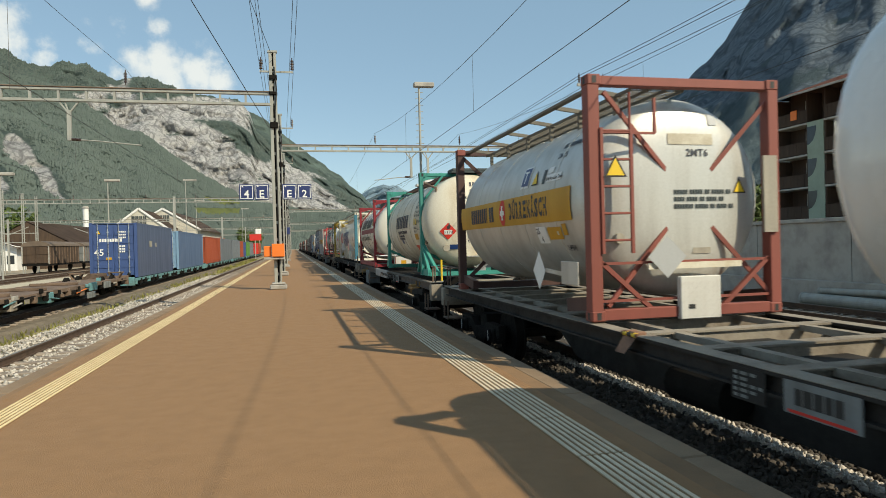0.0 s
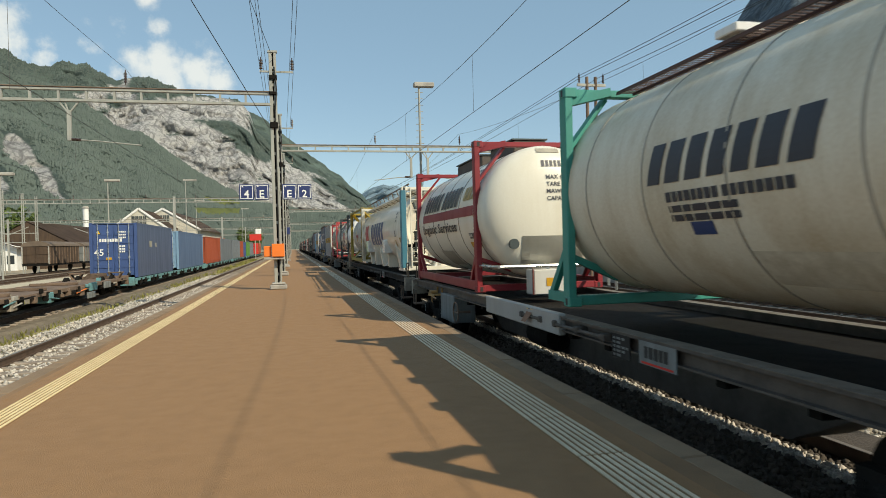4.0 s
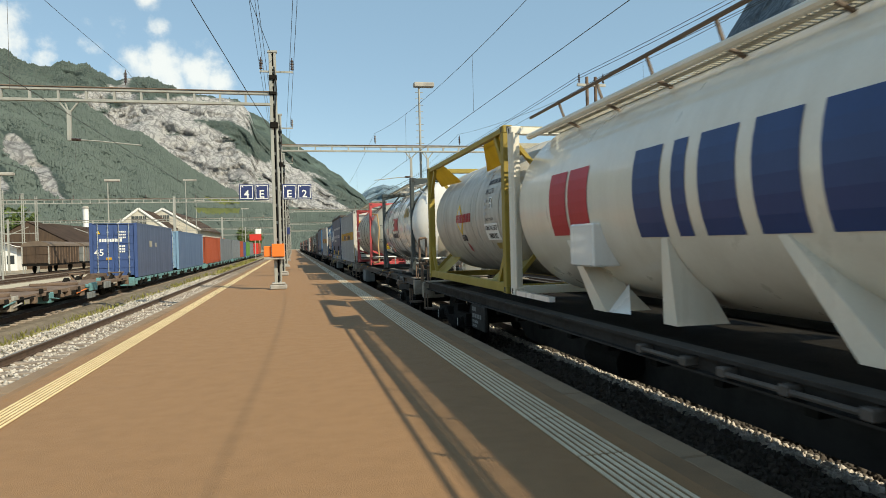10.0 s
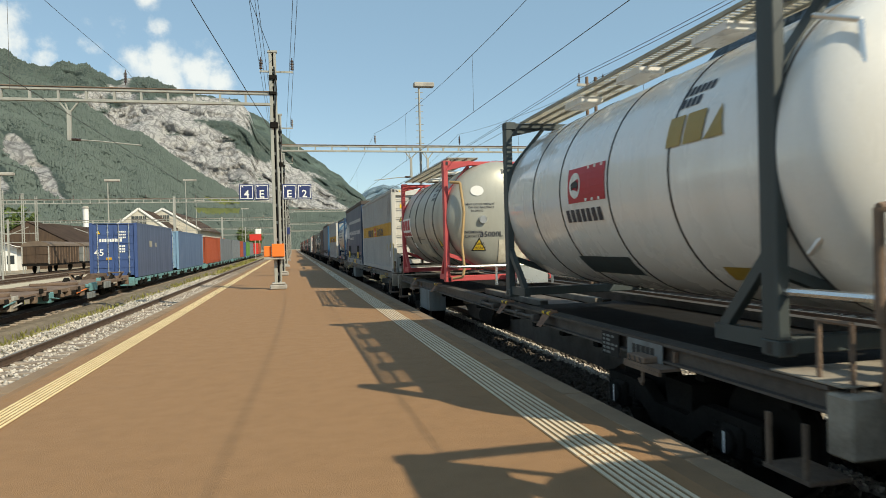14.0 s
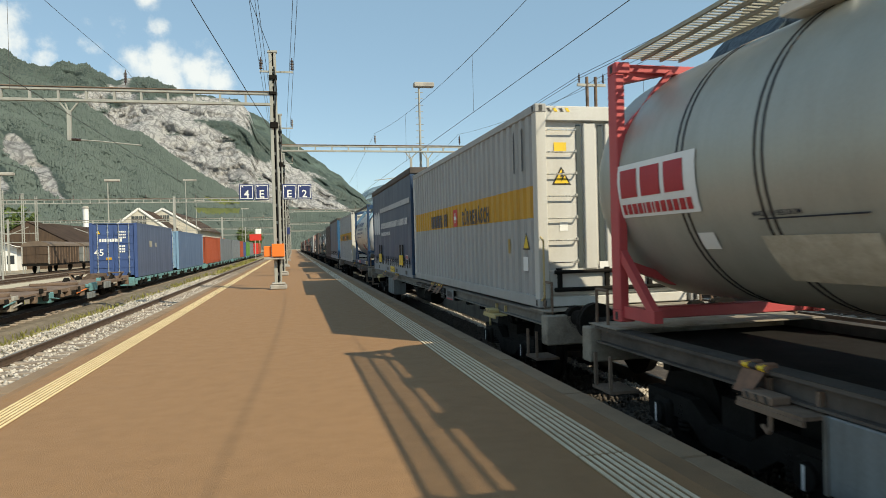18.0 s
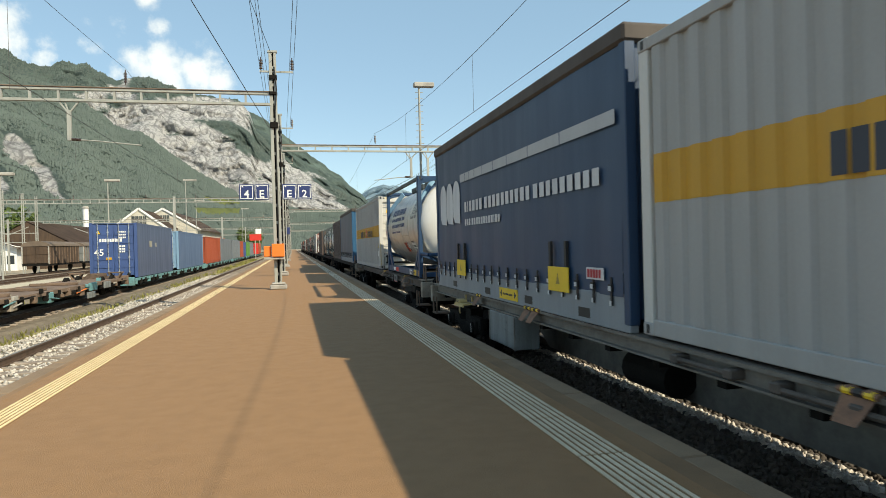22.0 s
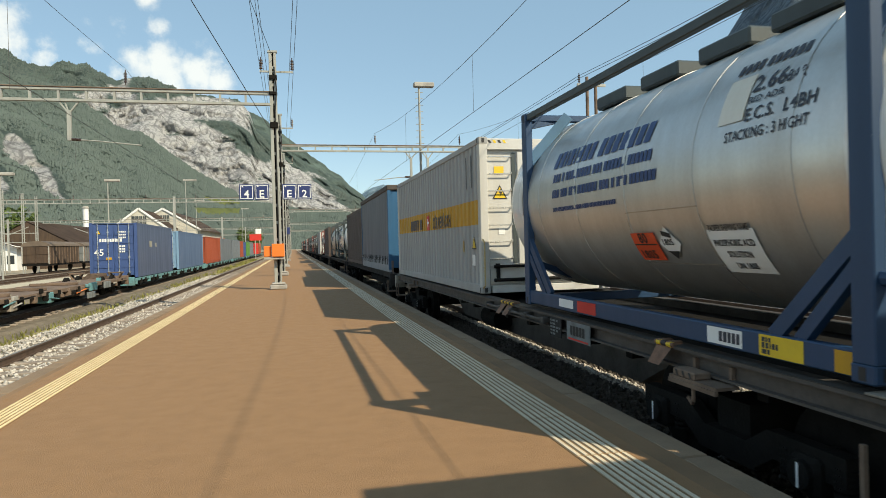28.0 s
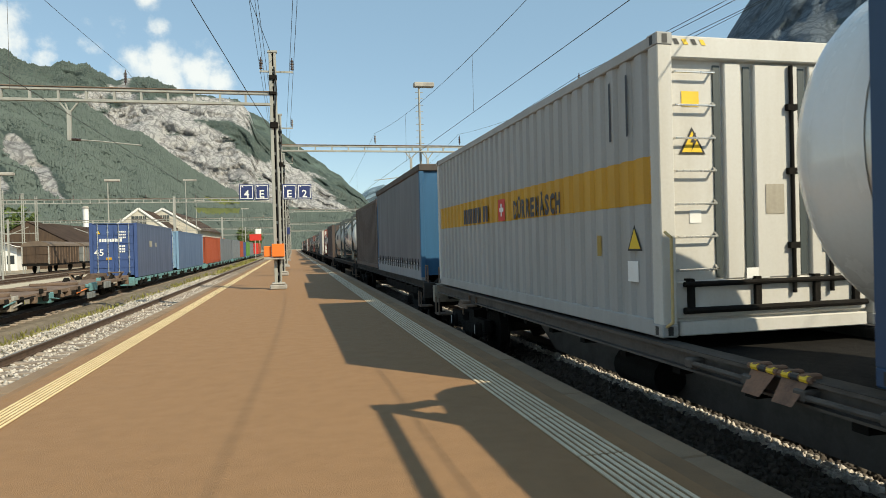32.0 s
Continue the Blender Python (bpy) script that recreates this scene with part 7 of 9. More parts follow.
    part("guard_bar", bm, M["blue_f"], t)
    bm = bmesh.new()
    pipe(bm, [(-0.45, -0.5, 1.25), (-0.1, -0.5, 1.25), (-0.1, -0.5, 0.25), (-0.45, -0.5, 0.25), (-0.45, -0.5, 1.25)], 0.035)
    rod(bm, (-0.3, -0.5, 0.25), (-0.3, -0.5, -0.1), 0.035)
    part("side_hoop", bm, M["slate"], t)
    for y in (0.9, 1.9, 3.0, 4.1):
        bm = bmesh.new()
        box(bm, -0.5, 0.1, y, y + 0.75, H - 0.1, H + 0.06, 0.02)
        part("top_walkway_plate", bm, M["slate"], t)


def corrugated(bm, L, z0, z1, x, depth=0.036, pitch=0.28):
    """A pressed steel side wall at x, seen from -x, with trapezoid ribs."""
    ys, n = [], int((L - 0.36) / pitch)
    y = 0.18
    step = (L - 0.36) / n
    pts = []
    for k in range(n):
        a = y + k * step
        pts += [(a, x + depth), (a + step * 0.3, x + depth), (a + step * 0.42, x), (a + step * 0.88, x)]
    pts.append((L - 0.18, x + depth))
    lo = [bm.verts.new((px, py, z0)) for py, px in pts]
    hi = [bm.verts.new((px, py, z1)) for py, px in pts]
    for a in range(len(pts) - 1):
        bm.faces.new((lo[a], lo[a + 1], hi[a + 1], hi[a]))


def bulk_box(y0, L=9.15, H=2.743, zb=0.6):
    t = train_thing("box_container", y0, zb, "grey corrugated bulk container with an amber band", "container", "containers of the freight train")
    for sx in (-1, 1):
        bm = bmesh.new()
        corrugated(bm, L, 0.14, H - 0.1, -1.2)
        if sx > 0:
            for v in bm.verts:
                v.co.x *= -1
        w = part("side_wall", bm, M["box_grey"], t)
        for z0, z1, nm in ((0.0, 0.15, "bottom_side_rail"), (H - 0.11, H - 0.005, "top_side_rail")):
            bm = bmesh.new()
            box(bm, sx * 1.17 - 0.045, sx * 1.17 + 0.045, 0.16, L - 0.16, z0, z1, 0.008)
            part(nm, bm, M["box_grey"], t)
        for y in (0.0, L - 0.16):
            bm = bmesh.new()
            box(bm, sx * 1.14 - 0.075, sx * 1.14 + 0.075, y + 0.002, y + 0.158, 0.11, H - 0.11, 0.01)
            part("corner_post", bm, M["box_white"], t)
    castings(t, L, H, M["box_grey"])
    # amber band follows the ribs
    bm = bmesh.new()
    corrugated(bm, L, 1.22, 1.66, -1.2035)
    part("amber_band", bm, M["amber"], t, "amber band across the ribs")
    letter_blocks("aaaaaaai aa", 11, flat_place(-1.2065, 6.92, 1.25, 0.27), M["ink"], t, 0.46, 0.12)
    for k, c in enumerate("D\u00dcRREN\u00c4SCH"):
        d = text_data(c, 1.0, 0.06)
        fit_text(d, lambda u, v, k=k, d=d: (-1.2065, 4.02 - k * 0.178 - u / d[2] * 0.145, 1.25 + v * 0.25), "letter", M["ink"], t)
    patch(flat_place(-1.2065, 4.76, 1.23, 1.0), 0.34, 0.34, "red_square", M["red"], t, "", 2)
    patch(flat_place(-1.2095, 4.76 - 0.07, 1.37, 1.0), 0.2, 0.065, "white_cross", M["white"], t, "", 2)
    patch(flat_place(-1.2125, 4.76 - 0.14, 1.30, 1.0), 0.065, 0.2, "white_cross", M["white"], t, "", 2)
    triangle(flat_place(-1.208, 0.62, 0.78, 1.0), 0.28, "warning_triangle", t)
    patch(flat_place(-1.208, 0.62, 0.48, 1.0), 0.2, 0.2, "small_plate", M["white"], t, "", 2)
    patch(flat_place(-1.208, 1.28, 0.72, 1.0), 0.1, 0.22, "gold_plate", M["gold"], t, "", 2)
    for y in (0.95, 0.6):
        patch(flat_place(-1.208, y, 1.9, 1.0), 0.035, 0.6, "number_column", M["ink"], t, "", 2)
    bm = bmesh.new()
    box(bm, -1.2, 1.2, 0.1, L - 0.1, H - 0.06, H - 0.02)
    part("roof", bm, M["box_grey"], t)
    for y in (0.2, L - 0.1):
        bm = bmesh.new()
        box(bm, -1.08, 1.08, y - 0.1, y, 0.1, H - 0.1)
        part("end_wall", bm, M["box_white"], t)
    # front end: upper door with ladder, ribs, lower flap, locking bars
    bm = bmesh.new()
    box(bm, -1.08, 1.08, 0.02, 0.12, H - 0.22, H - 0.02, 0.01)
    part("front_header", bm, M["box_white"], t)
    for k in range(4):
        for q in (-1.05 + 0.09 * k, 0.72 + 0.09 * k):
            raw("stripe", [(q, 0.016, H - 0.05), (q + 0.045, 0.016, H - 0.05), (q + 0.075, 0.016, H - 0.1), (q + 0.03, 0.016, H - 0.1)], [(0, 1, 2, 3)], M["yellow"] if k % 2 else M["black"], t)
    for x0, x1 in ((-0.5, -0.32), (-0.18, 0.3), (0.42, 1.05)):
        bm = bmesh.new()
        box(bm, x0, x1, 0.055, 0.12, 0.5, H - 0.24, 0.012)
        part("door_panel", bm, M["box_white"], t)
    for x in (-0.56, -0.24, 0.36):
        bm = bmesh.new()
        box(bm, x - 0.035, x + 0.035, 0.085, 0.12, 0.52, H - 0.26)
        part("door_rib", bm, M["slate"], t)
    for k in range(7):
        bm = bmesh.new()
        z = 0.6 + k * 0.3
        pipe(bm, [(-1.05, 0.1, z), (-1.02, 0.03, z), (-0.62, 0.03, z), (-0.6, 0.1, z + 0.04)], 0.011, 6)
        part("ladder_rung", bm, M["chrome"], t)
    for x in (0.2, 0.62, 0.95):
        bm = bmesh.new()
        rod(bm, (x, 0.03, 0.35), (x, 0.03, H - 0.25), 0.02)
        for z in (0.8, 1.5, 2.1):
            box(bm, x - 0.05, x + 0.05, 0.01, 0.06, z - 0.03, z + 0.03)
        part("locking_bar", bm, M["under"], t)
    bm = bmesh.new()
    box(bm, -1.05, 1.05, 0.06, 0.16, 0.15, 0.5, 0.015)
    part("lower_flap", bm, M["box_white"], t)
    for z, r in ((0.23, 0.03), (0.47, 0.025)):
        bm = bmesh.new()
        rod(bm, (-0.98, 0.02, z), (1.0, 0.02, z), r)
        part("flap_bar", bm, M["under"], t)
    for x in (-0.9, -0.2, 0.45, 0.9):
        bm = bmesh.new()
        box(bm, x - 0.03, x + 0.03, 0.02, 0.1, 0.2, 0.52)
        part("flap_bracket", bm, M["under"], t)
    bm = bmesh.new()
    box(bm, -1.02, 1.02, 0.03, 0.2, 0.0, 0.13, 0.01)
    part("bottom_rail", bm, M["box_white"], t)
    patch(front_place(0.094, -0.92, 2.10, 1.0), 0.18, 0.14, "yellow_plate", M["yellow"], t, "", 2)
    triangle(front_place(0.094, -0.96, 1.66, 1.0), 0.28, "warning_triangle", t)
    raw("flash_mark", [(-0.80, 0.088, 1.86), (-0.84, 0.088, 1.77), (-0.81, 0.088, 1.77), (-0.83, 0.088, 1.69), (-0.77, 0.088, 1.79), (-0.80, 0.088, 1.79), (-0.78, 0.088, 1.86)], [tuple(range(7))], M["black"], t)
    patch(front_place(0.094, -0.86, 1.03, 1.0), 0.12, 0.12, "white_plate", M["white"], t, "", 2)
    patch(front_place(0.050, -0.08, 1.1, 1.0), 0.2, 0.28, "grey_plate", M["panel_grey"], t, "", 2)
    for k, s in enumerate(("M.G.W", "TARE", "PAYLOAD", "CU.CAP")):
        words(s, front_place(0.050, 0.46, 1.72 - k * 0.16 - (0.12 if k > 1 else 0), 0.075), 0.075, "weight_text", M["ink"], t)
    fit_text(bars_data([.5] * 5, 0, 0.2), front_place(0.050, 0.46, 2.12, 0.12), "number_row", M["ink"], t)
    patch(front_place(0.056, -0.3, 0.5, 1.0), 0.25, 0.1, "blue_label", M["white"], t, "", 2)
    bm = bmesh.new()
    pipe(bm, [(-1.19, -0.02, 0.95), (-1.19, -0.12, 0.9), (-1.19, -0.12, 0.15), (-1.19, -0.02, 0.1)], 0.014)
    part("grab_handle", bm, M["amber_dull2"], t)
    return t


def curtain_body(y0, L, H, zb, curtain, front, label, detail=True, stripe=True):
    t = train_thing("swap_body", y0, zb, label, "swap body", "containers of the freight train")
    zs = 0.34
    for sx in (-1, 1):
        bm = bmesh.new()
        box(bm, sx * 1.2 - 0.05, sx * 1.2 + 0.05, 0.02, L - 0.02, -0.028, zs, 0.01)
        part("side_sill", bm, M["skirt"], t)
        if detail:
            for y in (0.9, 2.69, 4.65, 6.9):
                bm = bmesh.new()
                box(bm, sx * 1.2505 - 0.001, sx * 1.2505 + 0.001, y, y + 0.30, 0.03, 0.14)
                part("fork_pocket", bm, M["black"], t)
        # curtain: gently waving tarpaulin
        bm = bmesh.new()
        n, mz = int(L / 0.16), 8
        g = []
        for j in range(mz + 1):
            z = zs - 0.02 + (H - zs - 0.1) * j / mz
            row = []
            for k in range(n + 1):
                y = 0.12 + (L - 0.24) * k / n
                wave = 0.012 * math.sin(y * 5.2) * (1 - j / mz) + 0.008 * math.sin(y * 1.7 + z * 2)
                row.append(bm.verts.new((sx * (1.245 + wave), y, z)))
            g.append(row)
        for j in range(mz):
            for k in range(n):
                bm.faces.new((g[j][k], g[j][k + 1], g[j + 1][k + 1], g[j + 1][k]))
        part("curtain", bm, curtain, t, smooth=True)
        for y in (0.0, L - 0.12):
            bm = bmesh.new()
            box(bm, sx * 1.2 - 0.06, sx * 1.2 + 0.06, y + 0.003, y + 0.117, 0.05, H - 0.05, 0.01)
            part("corner_post", bm, front, t)
    bm = bmesh.new()
    box(bm, -1.285, 1.285, -0.02, L + 0.02, H - 0.14, H + 0.05, 0.03)
    part("roof", bm, M["roof_brown"], t)
    for y in (0.05, L - 0.08):
        bm = bmesh.new()
        box(bm, -1.14, 1.14, y, y + 0.04, 0.1, H - 0.09)
        part("end_wall", bm, front, t)
    bm = bmesh.new()
    box(bm, -1.14, 1.14, 0.1, L - 0.1, 0.2, 0.3)
    part("floor_pan", bm, M["under"], t)
    n = int(L / 0.42)
    for k in range(n):
        y = 0.35 + (L - 0.7) * k / (n - 1)
        bm = bmesh.new()
        box(bm, -1.275, -1.262, y - 0.018, y + 0.018, zs - 0.12, zs + 0.17)
        box(bm, -1.282, -1.262, y - 0.02, y + 0.02, zs - 0.12, zs - 0.08)
        box(bm, -1.29, -1.262, y - 0.035, y + 0.035, zs + 0.02, zs + 0.1)
        st = part("strap", bm, M["black"], t)
        bm = bmesh.new()
        box(bm, -1.286, -1.2825, y - 0.02, y + 0.02, zs - 0.12, zs - 0.07)
        box(bm, -1.2945, -1.2905, y - 0.03, y + 0.03, zs + 0.03, zs + 0.08)
        part("buckle", bm, M["letter_grey"], st, "pale metal buckle")
    if detail:
        F = lambda y, z, s: flat_place(-1.271, y, z, s)
        if stripe:
            patch(F(L - 2.2, H - 0.9, 1.0), L - 2.4, 0.15, "grey_stripe", M["stripe_grey"], t, "pale grey stripe under the roof", 8)
            for y in (1.6, 2.7, 3.6, 4.3, 4.9, 5.4, 5.75, 6.05):
                patch(flat_place(-1.273, y, H - 0.9, 1.0), 0.025, 0.15, "stripe_joint", M["curtain"], t, "", 1)
        for k in range(3):
            yl, arch = L - 0.5 - k * 0.56, [(math.cos(math.pi * q / 8) * 0.27 + 0.27, 1.85 + 0.27 * math.sin(math.pi * q / 8)) for q in range(9)]
            pts = [(0.54, 1.27)] + arch + [(0.0, 1.42), (0.12, 1.30)]
            raw("logo_shape", [(-1.2725, yl - u, z) for u, z in pts], [tuple(range(len(pts)))], M["letter_grey"], t)
        letter_blocks("aiaaaa aaaaaaaaaa aaaaaaaaa", 91, F(6.11, 1.47, 0.19), M["letter_grey"], t, 0.80, 0.36)
        letter_blocks("aaa aaaaaaaaaiaa", 92, F(6.1, 1.22, 0.12), M["letter_grey"], t, 0.85, 0.33)
        for y in (6.68, 1.98):
            bm = bmesh.new()
            box(bm, -1.30, -1.285, y - 0.62, y, zs - 0.06, zs + 0.24, 0.004)
            yp = part("yellow_sign", bm, M["yellow"], t, "yellow sign hung over the curtain straps")
            raw("sign_mark", [(-1.302, y - 0.25, zs + 0.03), (-1.302, y - 0.37, zs + 0.03), (-1.302, y - 0.31, zs + 0.17)], [(0, 1, 2)], M["gold"], yp)
            for d in (0.05, 0.53):
                bm = bmesh.new()
                box(bm, -1.295, -1.26, y - d - 0.03, y - d + 0.03, zs + 0.22, zs + 0.55)
                part("strap_hook", bm, M["black"], t)
        bm = bmesh.new()
        box(bm, -1.262, -1.251, 3.28, 4.12, 0.02, 0.19)
        ay = part("arrow_label", bm, M["yellow"], t, "yellow label with two arrows and dark writing")
        for q, e in ((4.08, -1), (3.32, 1)):
            raw("arrow", [(-1.264, q, 0.105), (-1.264, q + e * 0.09, 0.05), (-1.264, q + e * 0.09, 0.16)], [(0, 1, 2)], M["ink"], ay)
        fit_text(block_letters("aaa aaa aaaaa aaaaaaaa", 94), flat_place(-1.264, 3.94, 0.085, 0.031), "marks", M["ink"], ay)
        patch(flat_place(-1.285, 0.9, 0.47, 1.0), 0.42, 0.13, "maker_plate", M["letter_grey"], t, "", 2)
        letter_blocks("aaaaa", 93, flat_place(-1.288, 0.87, 0.49, 0.09), M["ink_red"], t)
    return t




def plain_tank(y0, L, body, frame_mat, label, zb=0.66, over=0.4):
    """A tank container that stays far off: vessel, frames, walkway, castings."""
    t = train_thing("tank_container", y0, zb, label, "tank container", "containers of the freight train")
    H, R, zc = 2.6, 1.19, 1.38
    dome = tank_body(t, body, R, zc, -0.5, L + over, 0.45, (1.2, 2.6, 4.0), body, seg=36)
    portal(t, 0.08, H, frame_mat, R, zc, 1)
    portal(t, L - 0.08, H, frame_mat, R, zc, -1)
    walkway(t, 0.3, L - 0.3, H, -0.6, 0.0)
    patch(side_place(R, zc, L * 0.75, 1.3, 1.0), 1.6, 0.32, "dark_lettering", M["ink"], t, "", 5)
    patch(end_place(dome, -0.2, 1.5, 1.0), 0.5, 0.3, "end_lettering", M["panel_grey"], t, "", 4)
    return t


def plain_box(y0, L, H, body, front, label, zb=0.6, ribs=True):
    t = train_thing("box_container", y0, zb, label, "container", "containers of the freight train")
    for sx in (-1, 1):
        bm = bmesh.new()
        corrugated(bm, L, 0.14, H - 0.1, -1.2, pitch=0.4)
        if sx > 0:
            for v in bm.verts:
                v.co.x *= -1
        part("side_wall", bm, body, t)
        for z0, z1, nm in ((0.0, 0.15, "bottom_side_rail"), (H - 0.11, H - 0.005, "top_side_rail")):
            bm = bmesh.new()
            box(bm, sx * 1.17 - 0.045, sx * 1.17 + 0.045, 0.16, L - 0.16, z0, z1)
            part(nm, bm, body, t)
        for y in (0.0, L - 0.16):
            bm = bmesh.new()
            box(bm, sx * 1.14 - 0.075, sx * 1.14 + 0.075, y + 0.002, y + 0.158, 0.0, H)
            part("corner_post", bm, front, t)
    bm = bmesh.new()
    box(bm, -1.19, 1.19, 0.1, L - 0.1, H - 0.06, H - 0.02)
    part("roof", bm, body, t)
    for y in (0.05, L - 0.1):
        bm = bmesh.new()
        box(bm, -1.08, 1.08, y, y + 0.05, 0.05, H - 0.05)
        part("end_wall", bm, front, t)
    for x in (-0.6, -0.2, 0.2, 0.6):
        bm = bmesh.new()
        rod(bm, (x, 0.03, 0.1), (x, 0.03, H - 0.1), 0.02)
        part("locking_bar", bm, M["chrome"], t)
    return t


def build_train():
    wagon(-5.2, 14.5, 8.35, deck=M["deck"], grid=True, latches=(10.9,))
    w2 = wagon(14.5, 33.2, 5.6, True, M["amber_dull"], M["sole_brown"], M["deck_mid"], latches=(9.0,))
    bm = bmesh.new()
    box(bm, -1.275, -1.18, 8.1, 11.2, 0.33, 0.60, 0.012)
    part("side_beam", bm, M["box_grey"], w2, "light grey side beam")
    wagon(33.2, 53.3, 5.25, board=14.25)
    wagon(53.3, 71.2, 2.6, True, M["rust"], M["sole_brown"], panels=((12.75, 14.0),), latches=(5.2, 6.9, 11.9, 14.5), block_spans=((0.8, 7.5), (10.7, 17.1)))
    wagon(71.2, 91.3, 5.7, True, M["amber_dull2"], M["sole_grey"], M["deck_mid"], panels=((13.75, 15.03),), latches=(6.68, 6.98, 7.55, 12.75, 13.05, 15.5))
    wagon(91.3, 110.5, 4.82, True, M["rust"], M["sole_brown"], latches=(3.2, 7.4, 7.7))
    wagon(110.5, 129.8, 5.4, False)
    plain_tank(-3.2, 5.9, M["t_white"], M["slate"], "smooth white tank container on the leading wagon", 0.62, 1.0)
    tank_durrenasch(6.70)
    tank_teal(16.50)
    tank_crimson(26.40)
    silo_petrol(34.45)
    tank_mustard(46.35)
    tank_swap(54.5, M["slate"], M["t_white"], -0.55, 0.66, 5.85, 2.66, "glossy white tank container with red emblem in a slate frame", deco_bison, 0.42, (0.02, 1.31, 2.45, 3.7, 4.62), M["seam_dark"])
    tank_swap(64.45, M["pink"], M["t_grey"], -0.32, 0.66, 5.64, 2.62, "olive grey tank container in a faded red frame", deco_rental, 0.66, (0.1, 1.24, 1.32, 2.28, 2.36, 3.4, 3.48, 4.38, 4.46), M["seam_dark"])
    bulk_box(72.17)
    curtain_body(81.5, 8.6, 2.95, 0.6, M["curtain"], M["curtain"], "dark blue curtain-sided swap body with grey lettering")
    tank_swap(92.5, M["blue_f"], M["t_steel"], -0.28, 0.62, 5.75, 2.66, "brushed steel tank container with white end in a blue frame", deco_chemical, 0.9)
    bulk_box(100.45)
    front_blue = paint("front_sky_blue", (0.02, 0.105, 0.215), None, 0.45)
    curtain_body(111.5, 8.6, 2.88, 0.6, M["curtain_grey"], front_blue, "slate curtain-sided swap body with a sky-blue front", False)
    plain_box(120.6, 8.4, 2.7, M["brown_box"], M["brown_box"], "dark brown corrugated container on the wagon")
    # the rest of the train, far down the platform
    rest = [("tank", M["t_white"], M["slate"], "white tank container in a dark frame"), ("tank", M["t_silver"], M["slate"], "silver tank container in a dark frame"),
            ("box", M["brown_box"], M["brown_box"], "dark brown corrugated container on the wagon"), ("tank", M["t_white"], M["maroon"], "white tank container in a maroon frame"),
            ("box", M["box_grey"], M["box_white"], "grey corrugated container on the wagon"), ("tank", M["t_ivory"], M["slate"], "ivory tank container in a dark frame"),
            ("tank", M["t_grey"], M["slate"], "grey tank container in a dark frame"), ("tank", M["t_cream"], M["maroon"], "cream tank container in a maroon frame")]
    y = 129.8
    k = 0
    while y < 330:
        wagon(y, y + 18.6, 0, False)
        for off in (1.9, 10.4):
            kind, a, b, lab = rest[k % len(rest)]
            if kind == "tank":
                plain_tank(y + off, 6.0, a, b, lab)
            else:
                plain_box(y + off - 0.4, 7.4, 2.65, a, b, lab)
            k += 1
        y += 18.6


build_train()


# ---- masts, gantries and wires ----
def tube(pts, r, seg=5):
    """Corners and faces of a thin tube through pts."""
    V, F = [], []
    for k, p in enumerate(pts):
        p = Vector(p)
        d = (Vector(pts[min(k + 1, len(pts) - 1)]) - Vector(pts[max(k - 1, 0)])).normalized()
        a = d.orthogonal().normalized()
        b = d.cross(a)
        for q in range(seg):
            w = q * math.tau / seg
            V.append(tuple(p + a * (r * math.cos(w)) + b * (r * math.sin(w))))
    for k in range(len(pts) - 1):
        for q in range(seg):
            F.append((k * seg + q, k * seg + (q + 1) % seg, (k + 1) * seg + (q + 1) % seg, (k + 1) * seg + q))
    return V, F


def sag(p, q, drop, n=14):
    p, q = Vector(p), Vector(q)
    return [tuple(p.lerp(q, k / n) - Vector((0, 0, drop * 4 * (k / n) * (1 - k / n)))) for k in range(n + 1)]


def wire(name, pts, r, label, parent=None):
    V, F = tube(pts, r)
    ob = raw(name, V, F, M["wire"], parent)
    if parent is None:
        tagged(ob, label, "wire")
    return ob


def insulator(parent, x, y, z, down=False):
    bm = bmesh.new()
    for k in range(4):
        rod(bm, (x, y, z + k * 0.09), (x, y, z + k * 0.09 + 0.06), 0.065, 10, 0.04)
    rod(bm, (x, y, z - 0.1), (x, y, z + 0.42), 0.02, 6)
    part("insulator", bm, M["ceramic"], parent)


